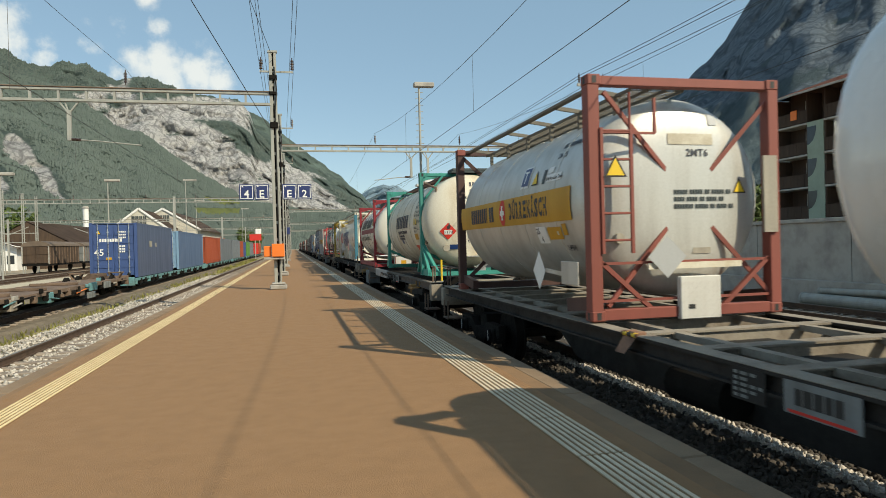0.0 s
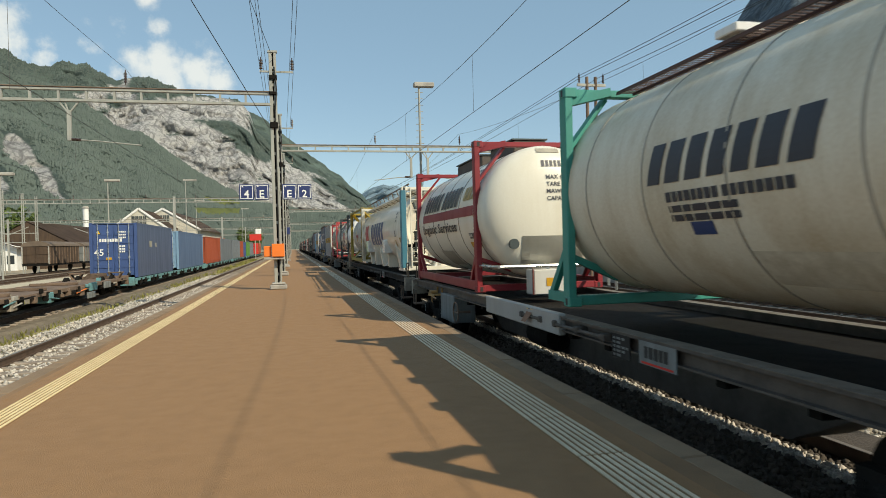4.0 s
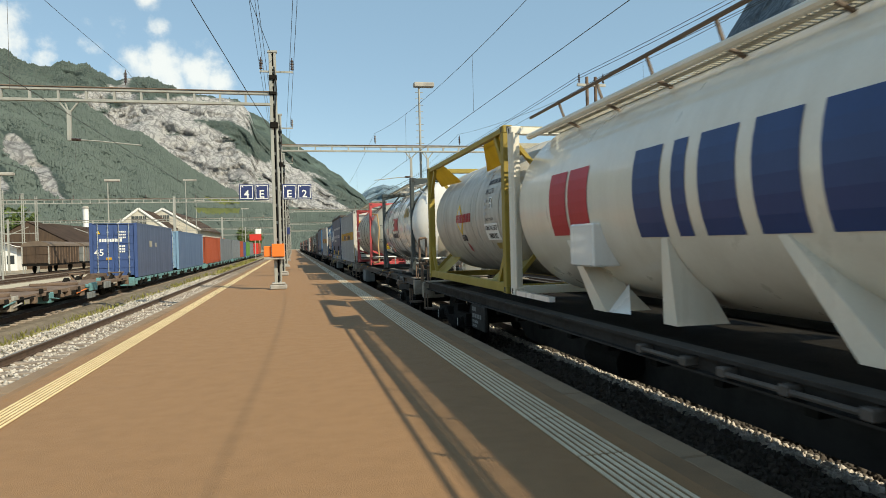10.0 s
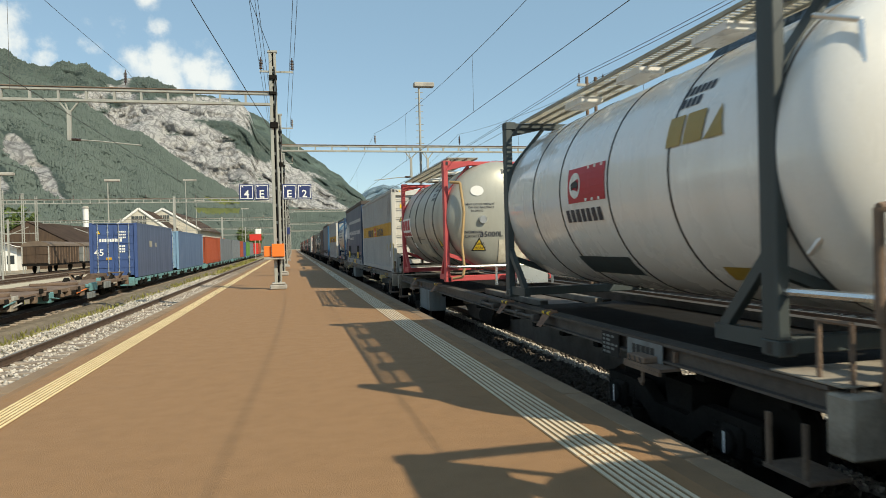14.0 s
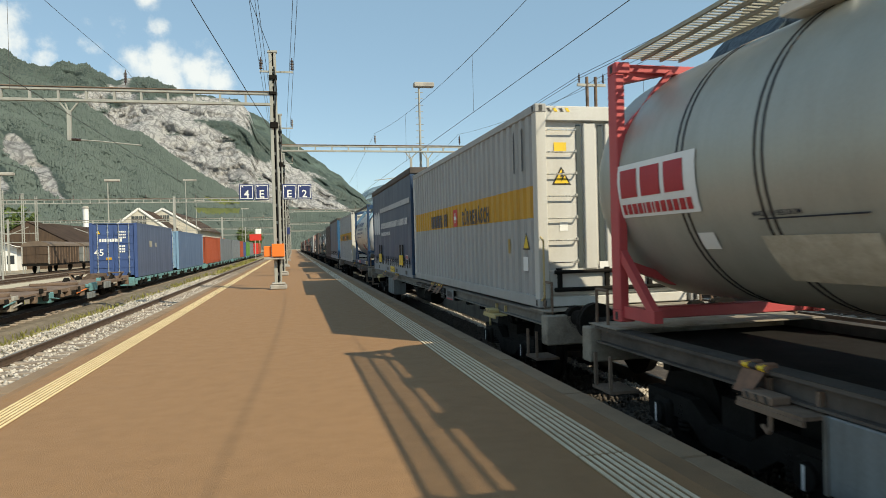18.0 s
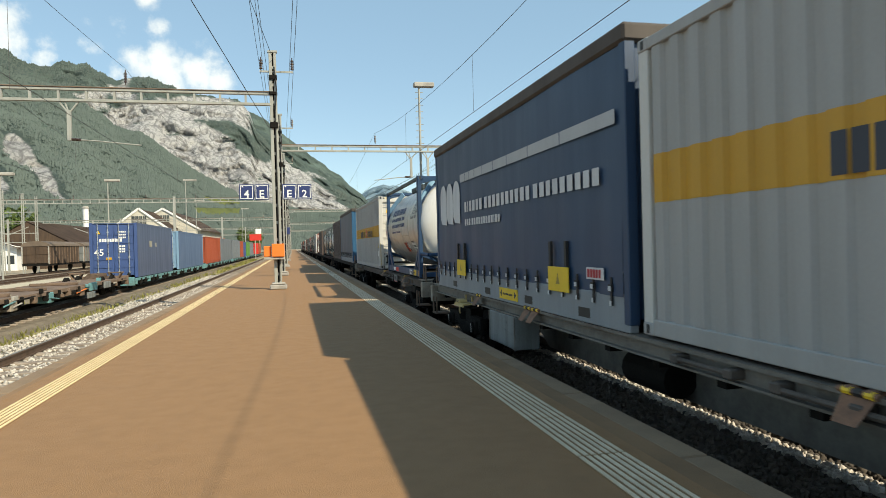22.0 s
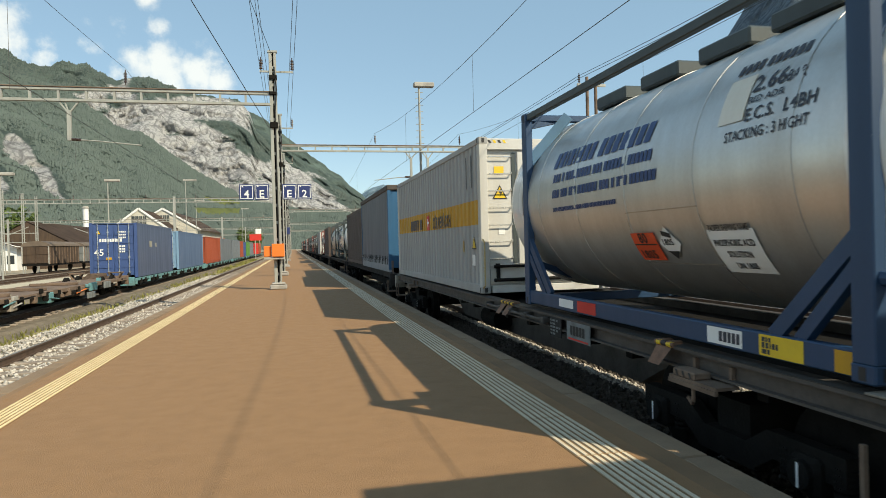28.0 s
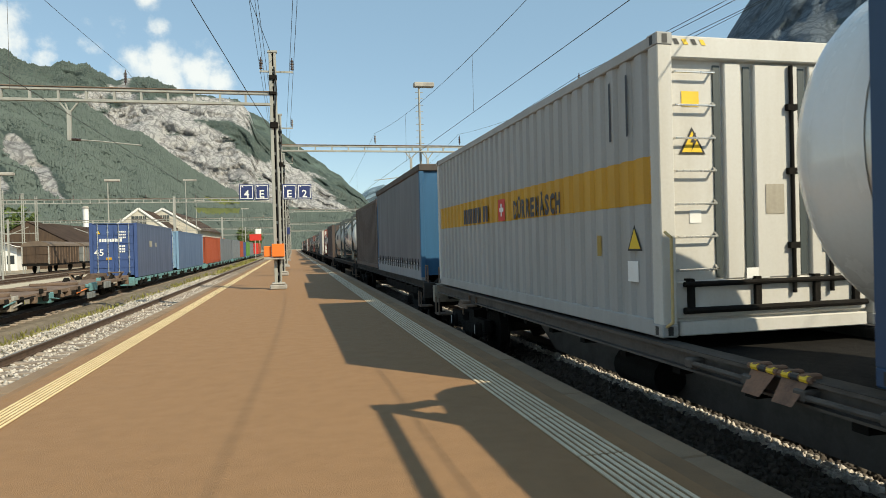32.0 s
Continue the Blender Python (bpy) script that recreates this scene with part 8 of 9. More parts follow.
def mast(y, x=-0.52, top=8.55, full=True, plates=True):
    m = thing("catenary_mast", (x, y, 0), "galvanised steel catenary mast on a concrete footing", "mast", "masts along the platform")
    bm = bmesh.new()
    box(bm, -0.30, 0.30, -0.3, 0.3, 0.0, 0.16, 0.03)
    box(bm, -0.24, 0.24, -0.24, 0.24, 0.16, 0.24, 0.03)
    part("footing", bm, M["concrete"], m)
    for sx in (-1, 1):
        bm = bmesh.new()
        box(bm, -0.135 if sx < 0 else 0.032, -0.022 if sx < 0 else 0.125, -0.06, 0.06, 0.2, top, 0.006)
        part("upright", bm, M["galv"], m)
    bm = bmesh.new()
    z = 0.5
    while z < top - 0.2:
        box(bm, -0.07, 0.075, -0.035, -0.025, z, z + 0.1)
        z += 0.62
    part("batten_plates", bm, M["galv"], m)
    # Near-black web paints the recess between the uprights dark.
    bm = bmesh.new()
    box(bm, -0.021, 0.031, 0.0, 0.03, 0.2, top)
    part("web", bm, M["under"], m)
    bm = bmesh.new()
    box(bm, -0.17, 0.17, -0.08, 0.08, top - 0.02, top + 0.05)
    part("cap", bm, M["galv"], m)
    if full:
        bm = bmesh.new()
        box(bm, -0.46, 0.72, -0.03, 0.03, 7.82, 7.88)
        part("cross_arm", bm, M["galv"], m)
        for xx in (-0.41, 0.68):
            insulator(m, xx, 0, 7.95)
        bm = bmesh.new()
        pipe(bm, [(0.05, -0.09, 0.3), (0.05, -0.09, 6.4), (0.12, -0.12, 7.2), (0.05, -0.09, 8.0)], 0.022)
        part("cable", bm, M["black"], m)
        for z, h in ((5.8, 0.22), (7.0, 0.12), (7.55, 0.16)):
            bm = bmesh.new()
            box(bm, -0.15, 0.14, -0.13, 0.09, z, z + h, 0.02)
            part("clamp", bm, M["under"], m)
    return m


def gantry(y, xa, xb, z0, z1, post_x, bay=0.86, near=True):
    g = thing("gantry_beam", (0, y, 0), "pale steel ladder beam spanning the tracks", "gantry", "gantries over the tracks")
    bm = bmesh.new()
    box(bm, xa, xb, -0.07, 0.07, z1 - 0.09, z1, 0.006)
    part("top_chord", bm, M["galv"], g)
    # A thin dark brown strip runs along the top of the chord.
    bm = bmesh.new()
    box(bm, xa, xb, -0.10, 0.10, z1 + 0.001, z1 + 0.035, 0.006)
    part("top_flange", bm, M["rust"], g, "thin dark top flange")
    bm = bmesh.new()
    box(bm, xa, xb, -0.07, 0.07, z0, z0 + 0.09, 0.006)
    part("bottom_chord", bm, M["galv"], g)
    n = int((xb - xa) / bay)
    if near:
        for k in range(n + 1):
            x = xa + (xb - xa) * k / n
            bm = bmesh.new()
            box(bm, x - 0.035, x + 0.035, -0.05, 0.05, z0 + 0.08, z1 - 0.08)
            part("upright", bm, M["galv"], g)
    else:
        bm = bmesh.new()
        for k in range(n + 1):
            x = xa + (xb - xa) * k / n
            box(bm, x - 0.035, x + 0.035, -0.05, 0.05, z0 + 0.08, z1 - 0.08)
        part("uprights", bm, M["galv"], g)["kind"] = "stuff"
    for px in post_x:
        bm = bmesh.new()
        box(bm, px - 0.13, px + 0.13, -0.1, 0.1, -0.95, z1 + 0.2)
        part("post", bm, M["galv"], g)
    return g


def drop_arm(g, x, z0, to, z_arm):
    bm = bmesh.new()
    bar(bm, (x - 0.3, 0, z0), (x, 0, z0 - 0.4), 0.05)
    bar(bm, (x + 0.3, 0, z0), (x, 0, z0 - 0.4), 0.05)
    bar(bm, (x - 0.12, 0, z0), (x, 0, z0 - 0.4), 0.04)
    box(bm, x - 0.06, x + 0.06, -0.06, 0.06, z_arm, z0 - 0.3)
    d = part("drop_post", bm, M["galv"], g)
    bm = bmesh.new()
    s = 1 if to > x else -1
    rod(bm, (x, 0, z_arm + 0.05), (x + s * 0.35, 0, z_arm + 0.03), 0.05)
    part("arm_insulator", bm, M["ceramic"], d)
    bm = bmesh.new()
    pipe(bm, [(x + s * 0.3, 0, z_arm + 0.03), (x + s * 0.8, 0, z_arm - 0.0), (to, 0, z_arm - 0.14)], 0.022)
    part("steady_arm", bm, M["galv"], d)


def station_sign(y):
    for xs, chars in ((-1.79, "4E"), (-0.30, "E2")):
        s = thing("track_sign", (0, y, 0), "dark blue station sign with white characters on the mast", "sign", "track signs")
        for k, c in enumerate(chars):
            x0 = xs + k * 0.53
            bm = bmesh.new()
            box(bm, x0, x0 + 0.50, -0.14, -0.08, 3.23, 3.78, 0.008)
            pn = part("panel", bm, M["navy"], s)
            bm = bmesh.new()
            for a in ((0.035, 0.465, 0.035, 0.055), (0.035, 0.465, 0.495, 0.515)):
                box(bm, x0 + a[0], x0 + a[1], -0.1445, -0.14, 3.23 + a[2], 3.23 + a[3])
            for a in ((0.035, 0.055), (0.445, 0.465)):
                box(bm, x0 + a[0], x0 + a[1], -0.1445, -0.14, 3.285, 3.725)
            part("border", bm, M["white"], pn)
            data = text_data(c)
            size = 0.27
            fit_text(data, front_place(y * 0 - 0.146, x0 + 0.25 - data[2] * size / 2, 3.31, size), "character", M["white"], pn)
            fit_text(bars_data([1.4]), front_place(-0.146, x0 + 0.09, 3.68, 0.035), "small_word", M["white"], pn)
        bm = bmesh.new()
        xe = -0.70 if xs < -1 else -0.32
        box(bm, min(xs, xe) if xs < -1 else -0.4, -0.62 if xs < -1 else 0.7, -0.08, -0.03, 3.45, 3.53)
        part("bracket", bm, M["galv"], s)


mast(24.5)
mast(36.0)
for y in (51, 75, 98, 124, 152, 184, 220, 262):
    mast(y)
station_sign(24.5)


def orange_boxes():
    b = thing("orange_cabinet", (0, 24.5, 0), "bright orange cabinet fixed to the mast", "cabinet")
    bm = bmesh.new()
    box(bm, -0.72, -0.28, -0.42, -0.14, 1.17, 1.64, 0.02)
    part("large_box", bm, M["orange"], b)
    bm = bmesh.new()
    box(bm, -1.0, -0.74, -0.3, -0.1, 1.18, 1.56, 0.02)
    part("small_box", bm, M["orange"], b)
    bm = bmesh.new()
    box(bm, -1.0, -0.28, -0.36, -0.1, 1.08, 1.16, 0.01)
    part("shelf", bm, M["concrete"], b)
    n = thing("platform_sign", (-0.45, 60.0, 0), "small dark blue platform sign on a thin post", "sign")
    bm = bmesh.new()
    bar(bm, (0, 0.04, 0), (0, 0.04, 3.2), 0.05)
    part("post", bm, M["galv"], n)
    bm = bmesh.new()
    box(bm, -0.27, 0.27, -0.04, 0.01, 2.66, 3.27, 0.01)
    part("board", bm, M["navy"], n)


orange_boxes()
gl = gantry(24.5, -24.0, -0.62, 6.62, 7.09, (-24.0, -12.2))
drop_arm(gl, -7.24, 6.62, -5.0, 5.30)
drop_arm(gl, -14.6, 6.62, -10.0, 5.30)
insulator(gl, -5.44, 0, 7.32)
gr = gantry(36.0, -0.42, 19.0, 6.60, 6.95, (19.0,))
drop_arm(gr, 6.55, 6.60, 4.5, 5.2)
drop_arm(gr, 7.5, 6.60, 9.2, 5.2)
insulator(gr, 4.58, 0, 7.15)
insulator(gr, 9.36, 0, 7.15)
for y in (75, 124, 184, 262):
    g = gantry(y, -48.0, -0.6, 6.6, 7.05, (-48.0, -29.0, -12.2), near=False)
    for x in (-5.0, -10.0, -15.0, -22.0, -27.0, -36.0):
        insulator(g, x, 0, 7.1)
for y in (98, 152, 220):
    g = gantry(y, -0.42, 19.0, 6.6, 6.95, (19.0,), near=False)
    for x in (4.5, 9.3):
        insulator(g, x, 0, 7.0)
yf = thing("yard_gantry", (0, 90, -0.95), "galvanised yard gantry of three masts and cross bars", "gantry")
for x, h in ((-34.3, 10.4), (-32.1, 9.9), (-30.6, 9.5)):
    bm = bmesh.new()
    bar(bm, (x - 0.12, 0, 0), (x - 0.1, 0, h), 0.1)
    bar(bm, (x + 0.12, 0, 0), (x + 0.1, 0, h), 0.1)
    for k in range(12):
        bar(bm, (x - 0.12, 0, 0.6 + k * 0.75), (x + 0.12, 0, 0.6 + k * 0.75), 0.05)
    part("mast", bm, M["galv"], yf)
for z in (7.6, 5.0, 3.9):
    bm = bmesh.new()
    bar(bm, (-36.5, 0, z), (-30.4, 0, z), 0.08)
    part("cross_bar", bm, M["galv"], yf)
    for x in (-35.4, -33.3, -31.4):
        bm = bmesh.new()
        for k in range(3):
            rod(bm, (x, 0, z + 0.06 + k * 0.1), (x, 0, z + 0.12 + k * 0.1), 0.08, 8, 0.05)
        part("insulator", bm, M["ceramic"], yf)
for y, x in ((104, -39.0), (112, -30.2), (130, -26.0)):
    t = thing("yard_post", (x, y, -0.95), "slim galvanised catenary post with side arms", "mast", "yard posts")
    bm = bmesh.new()
    bar(bm, (0, 0, 0), (0, 0, 7.4), 0.22)
    part("post", bm, M["galv"], t)
    for s in (-1, 1):
        bm = bmesh.new()
        bar(bm, (0, 0, 5.2), (s * 2.6, 0, 6.3), 0.09)
        part("side_arm", bm, M["galv"], t)


def catenary(x, y0, y1, ys, contact=4.82, high=7.63, low=6.17, xc=None):
    """Messenger, contact wire and droppers over one track, with supports at ys."""
    c = thing("overhead_line", (0, 0, 0), "dark overhead line of messenger and contact wire", "wire", "overhead lines")
    stops = [y0] + list(ys) + [y1]
    for a, b in zip(stops, stops[1:]):
        pts = sag((x, a, high), (x, b, high), high - low, 16)
        wire("messenger_wire", pts, 0.0065, "", c)
        n = max(2, int((b - a) / 9))
        for k in range(1, n):
            f = k / n
            z = high - (high - low) * 4 * f * (1 - f)
            wire("dropper", [(x, a + (b - a) * f, contact), (x, a + (b - a) * f, z)], 0.004, "", c)
    wire("contact_wire", [((x if xc is None else xc) + (-0.15 if k % 2 else 0.33 if k == 0 else 0.15), y, contact) for k, y in enumerate(stops)], 0.007, "", c)


catenary(4.55, -14, 330, (36, 98, 152, 220))
catenary(9.3, -14, 330, (36, 98, 152, 220))
catenary(-5.44, -24, 330, (24.5, 75, 124, 184, 262), high=7.8, low=6.98, xc=-5.05)
catenary(-10.0, -24, 330, (24.5, 75, 124, 184, 262))
catenary(-14.8, 24.5, 330, (75, 124, 184, 262))
catenary(-22.0, 24.5, 330, (75, 124, 184, 262))
for xa, xb in ((-0.745, -1.16), (-0.44, -1.14), (-0.61, -0.86), (0.84, -0.35), (0.80, -0.10)):
    wire("feeder_wire", sag((xa, -20, 8.3), (xb, 51, 8.3), 0.0), 0.008, "dark feeder wire along the mast tops")
wire("stay_wire", sag((-5.5, 9.0, 12.3), (-0.72, 24.4, 5.84), 0.0), 0.012, "dark stay wire tied to the mast")
wire("stay_wire", sag((-3.5, -2.0, 10.9), (-0.5, 24.4, 8.30), 0.0), 0.009, "dark stay wire tied to the mast")


def pole_pair():
    p = thing("power_pole", (14.1, 29.0, -0.95), "double wooden power pole with insulators", "pole")
    for x in (-0.22, 0.22):
        bm = bmesh.new()
        rod(bm, (x, 0, 0), (x, 0, 10.2), 0.09, 10, 0.075)
        part("post", bm, M["rust"], p)
    bm = bmesh.new()
    box(bm, -0.72, 0.72, -0.05, 0.05, 9.75, 9.87)
    part("cross_arm", bm, M["galv"], p)
    for x in (-0.62, 0.62):
        insulator(p, x, 0, 9.95)
    for x, zz in ((-0.62, 9.3), (-0.55, 9.2), (0.62, 9.35)):
        wire("power_line", sag((14.1 + x, 29, zz), (14.1 + x + 0.6, -15, zz + 0.2), 0.5), 0.012, "thin dark power line on insulators")
        wire("power_line", sag((14.1 + x, 29, zz), (9.3, 98, 7.6), 0.5), 0.012, "thin dark power line on insulators")


pole_pair()


def lamp_post(x, y, z_top, arm=0.45, rungs=False, wide=0.9):
    l = thing("lamp_post", (x, y, -0.95), "tall grey yard lamp post with a flat head", "lamp post", "yard lamps")
    h = z_top + 0.95
    bm = bmesh.new()
    rod(bm, (0, 0, 0), (0, 0, h), 0.09, 10, 0.055)
    part("post", bm, M["galv"], l)
    bm = bmesh.new()
    box(bm, -0.3, wide - 0.1, -0.2, 0.2, h - 0.03, h + 0.22, 0.03)
    part("lamp_head", bm, M["concrete"], l)
    if rungs:
        bm = bmesh.new()
        for k in range(9):
            zz = h - 3.2 + k * 0.36
            rod(bm, (-0.22, 0, zz), (0.22, 0, zz), 0.018, 6)
        part("climbing_rungs", bm, M["galv"], l)


lamp_post(7.18, 36.4, 10.36, rungs=True, wide=0.95)
lamp_post(-18.7, 75, 8.9, wide=1.3)
lamp_post(-14.7, 100, 11.4, wide=1.6)
lamp_post(-24.5, 64, 8.4, wide=1.2)
lamp_post(-20, 150, 12.0, wide=1.8)
lamp_post(-14, 200, 13.0, wide=2.0)


# ---- the yard on the far side: standing wagons and containers ----
YX = -9.65
M["yard_blue"] = paint("container_blue", (0.045, 0.088, 0.235), (0.035, 0.065, 0.16), 0.55)
M["side_blue"] = paint("curtain_slate_blue", (0.085, 0.112, 0.185), (0.062, 0.080, 0.135), 0.4)
M["side_sky"] = paint("curtain_dull_blue", (0.095, 0.150, 0.260), (0.070, 0.112, 0.195), 0.45)
M["yard_blue2"] = paint("container_sky", (0.20, 0.34, 0.48), (0.14, 0.24, 0.36), 0.55)
M["yard_orange"] = paint("container_orange", (0.33, 0.065, 0.025), (0.22, 0.05, 0.025), 0.6)
M["yard_grey"] = paint("container_slate", (0.16, 0.18, 0.20), (0.10, 0.11, 0.12), 0.55)
M["yard_green"] = paint("container_green", (0.10, 0.24, 0.05), (0.07, 0.16, 0.04), 0.55)


def yard_container(y0, L, H, zb, body, label, writing=False, ribs=True, side=None):
    side = side or body
    t = thing("box_container", (YX, y0, zb), label, "container", "containers in the yard")
    for sx in (-1, 1):
        bm = bmesh.new()
        if ribs:
            corrugated(bm, L, 0.14, H - 0.1, -1.2, 0.03, 0.36)
        else:
            corrugated(bm, L, 0.14, H - 0.1, -1.2, 0.004, 0.6)
        for v in bm.verts:
            v.co.x *= -sx * -1
        part("side_wall", bm, side, t)
        for z0, z1, nm in ((0.0, 0.15, "bottom_side_rail"), (H - 0.11, H - 0.005, "top_side_rail")):
            bm = bmesh.new()
            box(bm, sx * 1.17 - 0.045, sx * 1.17 + 0.045, 0.16, L - 0.16, z0, z1)
            part(nm, bm, side, t)
        for y in (0.0, L - 0.16):
            bm = bmesh.new()
            box(bm, sx * 1.14 - 0.075, sx * 1.14 + 0.075, y + 0.002, y + 0.158, 0.0, H)
            part("corner_post", bm, body, t)
    bm = bmesh.new()
    box(bm, -1.19, 1.19, 0.1, L - 0.1, H - 0.06, H - 0.02)
    part("roof", bm, body, t)
    for x0, x1 in ((-1.06, -0.01), (0.01, 1.06)):
        bm = bmesh.new()
        box(bm, x0, x1, 0.06, 0.11, 0.12, H - 0.1)
        for z in (0.55, 1.0, 1.45, 1.9, 2.35):
            box(bm, x0 + 0.06, x1 - 0.06, 0.035, 0.06, z, z + 0.2)
        d = part("door", bm, body, t)
        for f in (0.25, 0.75):
            x = x0 + (x1 - x0) * f
            bm = bmesh.new()
            rod(bm, (x, 0.02, 0.05), (x, 0.02, H - 0.05), 0.024)
            for z in (0.3, 1.1, 2.5):
                box(bm, x - 0.05, x + 0.05, 0.01, 0.05, z, z + 0.06)
            part("locking_bar", bm, M["chrome"], d)
    bm = bmesh.new()
    box(bm, -1.06, 1.06, L - 0.1, L - 0.05, 0.05, H - 0.05)
    part("end_wall", bm, body, t)
    if writing:
        F = lambda x, z, s: front_place(0.028, x, z, s)
        words("45", F(-1.0, 1.25, 0.36), 0.36, "number", M["white"], t)
        triangle(F(-0.88, 2.42, 1.0), 0.26, "warning_triangle", t)
        fit_text(bars_data([.6] * 9, 0, 0.18), F(-0.72, 2.0, 0.17), "lettering", M["white"], t)
        for k in range(3):
            fit_text(bars_data([.9, .5, 1.1, .5], 0, 0.3), F(0.3, 2.5 - k * 0.16, 0.09), "number_row", M["white"], t)
            fit_text(bars_data([.9, .5, .9], 0, 0.3), F(0.3, 1.7 - k * 0.15, 0.1), "weight_row", M["white"], t)
        patch(F(-0.4, 1.0, 1.0), 0.3, 0.14, "yellow_plate", M["amber"], t, "", 2)
        patch(flat_place(1.215, L * 0.3, 1.7, 1.0), -0.8, 0.35, "side_mark", M["panel_grey"], t, "", 2)
        patch(flat_place(1.215, L * 0.45, 1.7, 1.0), -0.5, 0.25, "side_mark", M["panel_grey"], t, "", 2)
    return t


def yard_wagon(y0, y1, paint_mat, low=True, loaded=True, label="low teal container wagon standing in the yard"):
    w = thing("flat_wagon", (YX, y0, 0), label, "wagon", "wagons in the yard")
    n = y1 - y0
    zt = 0.04 if low else 0.20
    for sx in (-1, 1):
        bm = bmesh.new()
        x = sx * 1.17
        box(bm, x - 0.05, x + 0.05, 0.6, n - 0.6, zt - 0.17, zt - 0.02, 0.01)
        part("side_sill", bm, paint_mat, w)
        k = 0
        y = 1.0
        while y < n - 1:
            bm = bmesh.new()
            box(bm, x - 0.085, x + 0.085, y, y + 0.25, zt - 0.36, zt - 0.05, 0.02)
            part("sill_bracket", bm, M["under"] if k % 3 else paint_mat, w)
            y += 1.15
            k += 1
    bm = bmesh.new()
    box(bm, -1.12, 1.12, 0.6, n - 0.6, zt - 0.16, zt - 0.04)
    part("deck", bm, M["rust"] if not loaded else M["under"], w)
    for e, s in ((0.5, -1), (n - 0.5, 1)):
        bm = bmesh.new()
        box(bm, -1.25, 1.25, e - 0.12, e + 0.12, zt - 0.4, zt + 0.06, 0.02)
        part("headstock", bm, paint_mat, w)
        for x in (-0.875, 0.875) if not low and s < 0 else ():
            bm = bmesh.new()
            rod(bm, (x, e, 0.48), (x, e + s * 0.4, 0.48), 0.09, 12)
            rod(bm, (x, e + s * 0.4, 0.48), (x, e + s * 0.45, 0.48), 0.22, 16)
            part("buffer", bm, M["under"], w)
    for yc in (2.6, n - 2.6):
        for ya in (yc - 0.9, yc + 0.9):
            for x in (-0.76, 0.76):
                bm = bmesh.new()
                rod(bm, (x - 0.065, ya, -0.1), (x + 0.065, ya, -0.1), 0.45, 24)
                part("wheel", bm, M["under"], w)
        for x in (-1.03, 1.03):
            bm = bmesh.new()
            box(bm, x - 0.06, x + 0.06, yc - 1.25, yc + 1.25, -0.2, 0.02, 0.03)
            box(bm, x - 0.1, x + 0.1, yc - 1.05, yc - 0.75, -0.3, 0.08, 0.03)
            box(bm, x - 0.1, x + 0.1, yc + 0.75, yc + 1.05, -0.3, 0.08, 0.03)
            part("bogie_frame", bm, M["under"], w)
    if not loaded:
        # folded fittings and boxes on the empty rusty deck
        for k, y in enumerate((3.0, 6.5, 9.4, 12.6, 16.2)):
            bm = bmesh.new()
            box(bm, 0.85, 1.26, y, y + 0.5, zt - 0.45, zt - 0.08, 0.02)
            part("side_box", bm, (M["teal_frame"], M["rust"], M["deck"])[k % 3], w)
            bm = bmesh.new()
            box(bm, -0.9, 0.9, y + 0.8, y + 0.95, zt - 0.04, zt + 0.08, 0.02)
            part("deck_bar", bm, M["rust"], w)
        rw = random.Random(77)
        for k in range(46):
            y = rw.uniform(0.8, n - 1.2)
            bm = bmesh.new()
            if k % 3:
                a, h2 = rw.uniform(0.12, 0.5), rw.uniform(0.06, 0.2)
                zz = zt - rw.uniform(0.05, 0.42)
                xx = rw.choice((1.22, 1.22, 0.7, 0.1))
                box(bm, xx, xx + rw.uniform(0.05, 0.16), y, y + a, zz, zz + h2, 0.01)
            else:
                rod(bm, (1.28, y, zt - rw.uniform(0.1, 0.4)), (1.28, y + rw.uniform(0.4, 1.6), zt - rw.uniform(0.1, 0.4)), 0.025)
            part("wagon_fitting", bm, rw.choice((M["under"], M["rust"], M["deck"], M["teal_frame"], M["concrete"], M["orange"] if k % 9 == 0 else M["under"])), w)
        # cradle for a semi-trailer: two hooded ends and a sloping plate between them
        yc = n - 1.5
        for sx in (-1, 1):
            bm = bmesh.new()
            for p, q in (((0.58, 0.26), (1.24, 0.26)), ((1.2, 0.26), (1.0, -0.08)), ((0.62, 0.26), (0.84, -0.08))):
                bar(bm, (sx * p[0], yc, zt + p[1]), (sx * q[0], yc, zt + q[1]), 0.42, 0.06)
            part("trailer_cradle", bm, M["rust"], w, "rusty hooded cradle for a semi-trailer")
        bm = bmesh.new()
        f = bm.faces.new([bm.verts.new(c) for c in ((-0.62, yc - 0.3, zt - 0.06), (0.62, yc - 0.3, zt - 0.06), (0.42, yc + 0.2, zt + 0.24), (-0.42, yc + 0.2, zt + 0.24))])
        bmesh.ops.solidify(bm, geom=[f], thickness=0.05)
        part("cradle_plate", bm, M["rust"], w)
        for ya, za, hh, mm in ((n - 5.2, -0.34, 0.3, "box_dull"), (n - 7.4, -0.32, 0.34, "teal_frame"), (n - 7.7, -0.62, 0.26, "box_dull")):
            bm = bmesh.new()
            box(bm, 1.26, 1.33, ya, ya + 1.05, zt + za, zt + za + hh, 0.02)
            part("cover_plate", bm, M[mm], w)
    return w


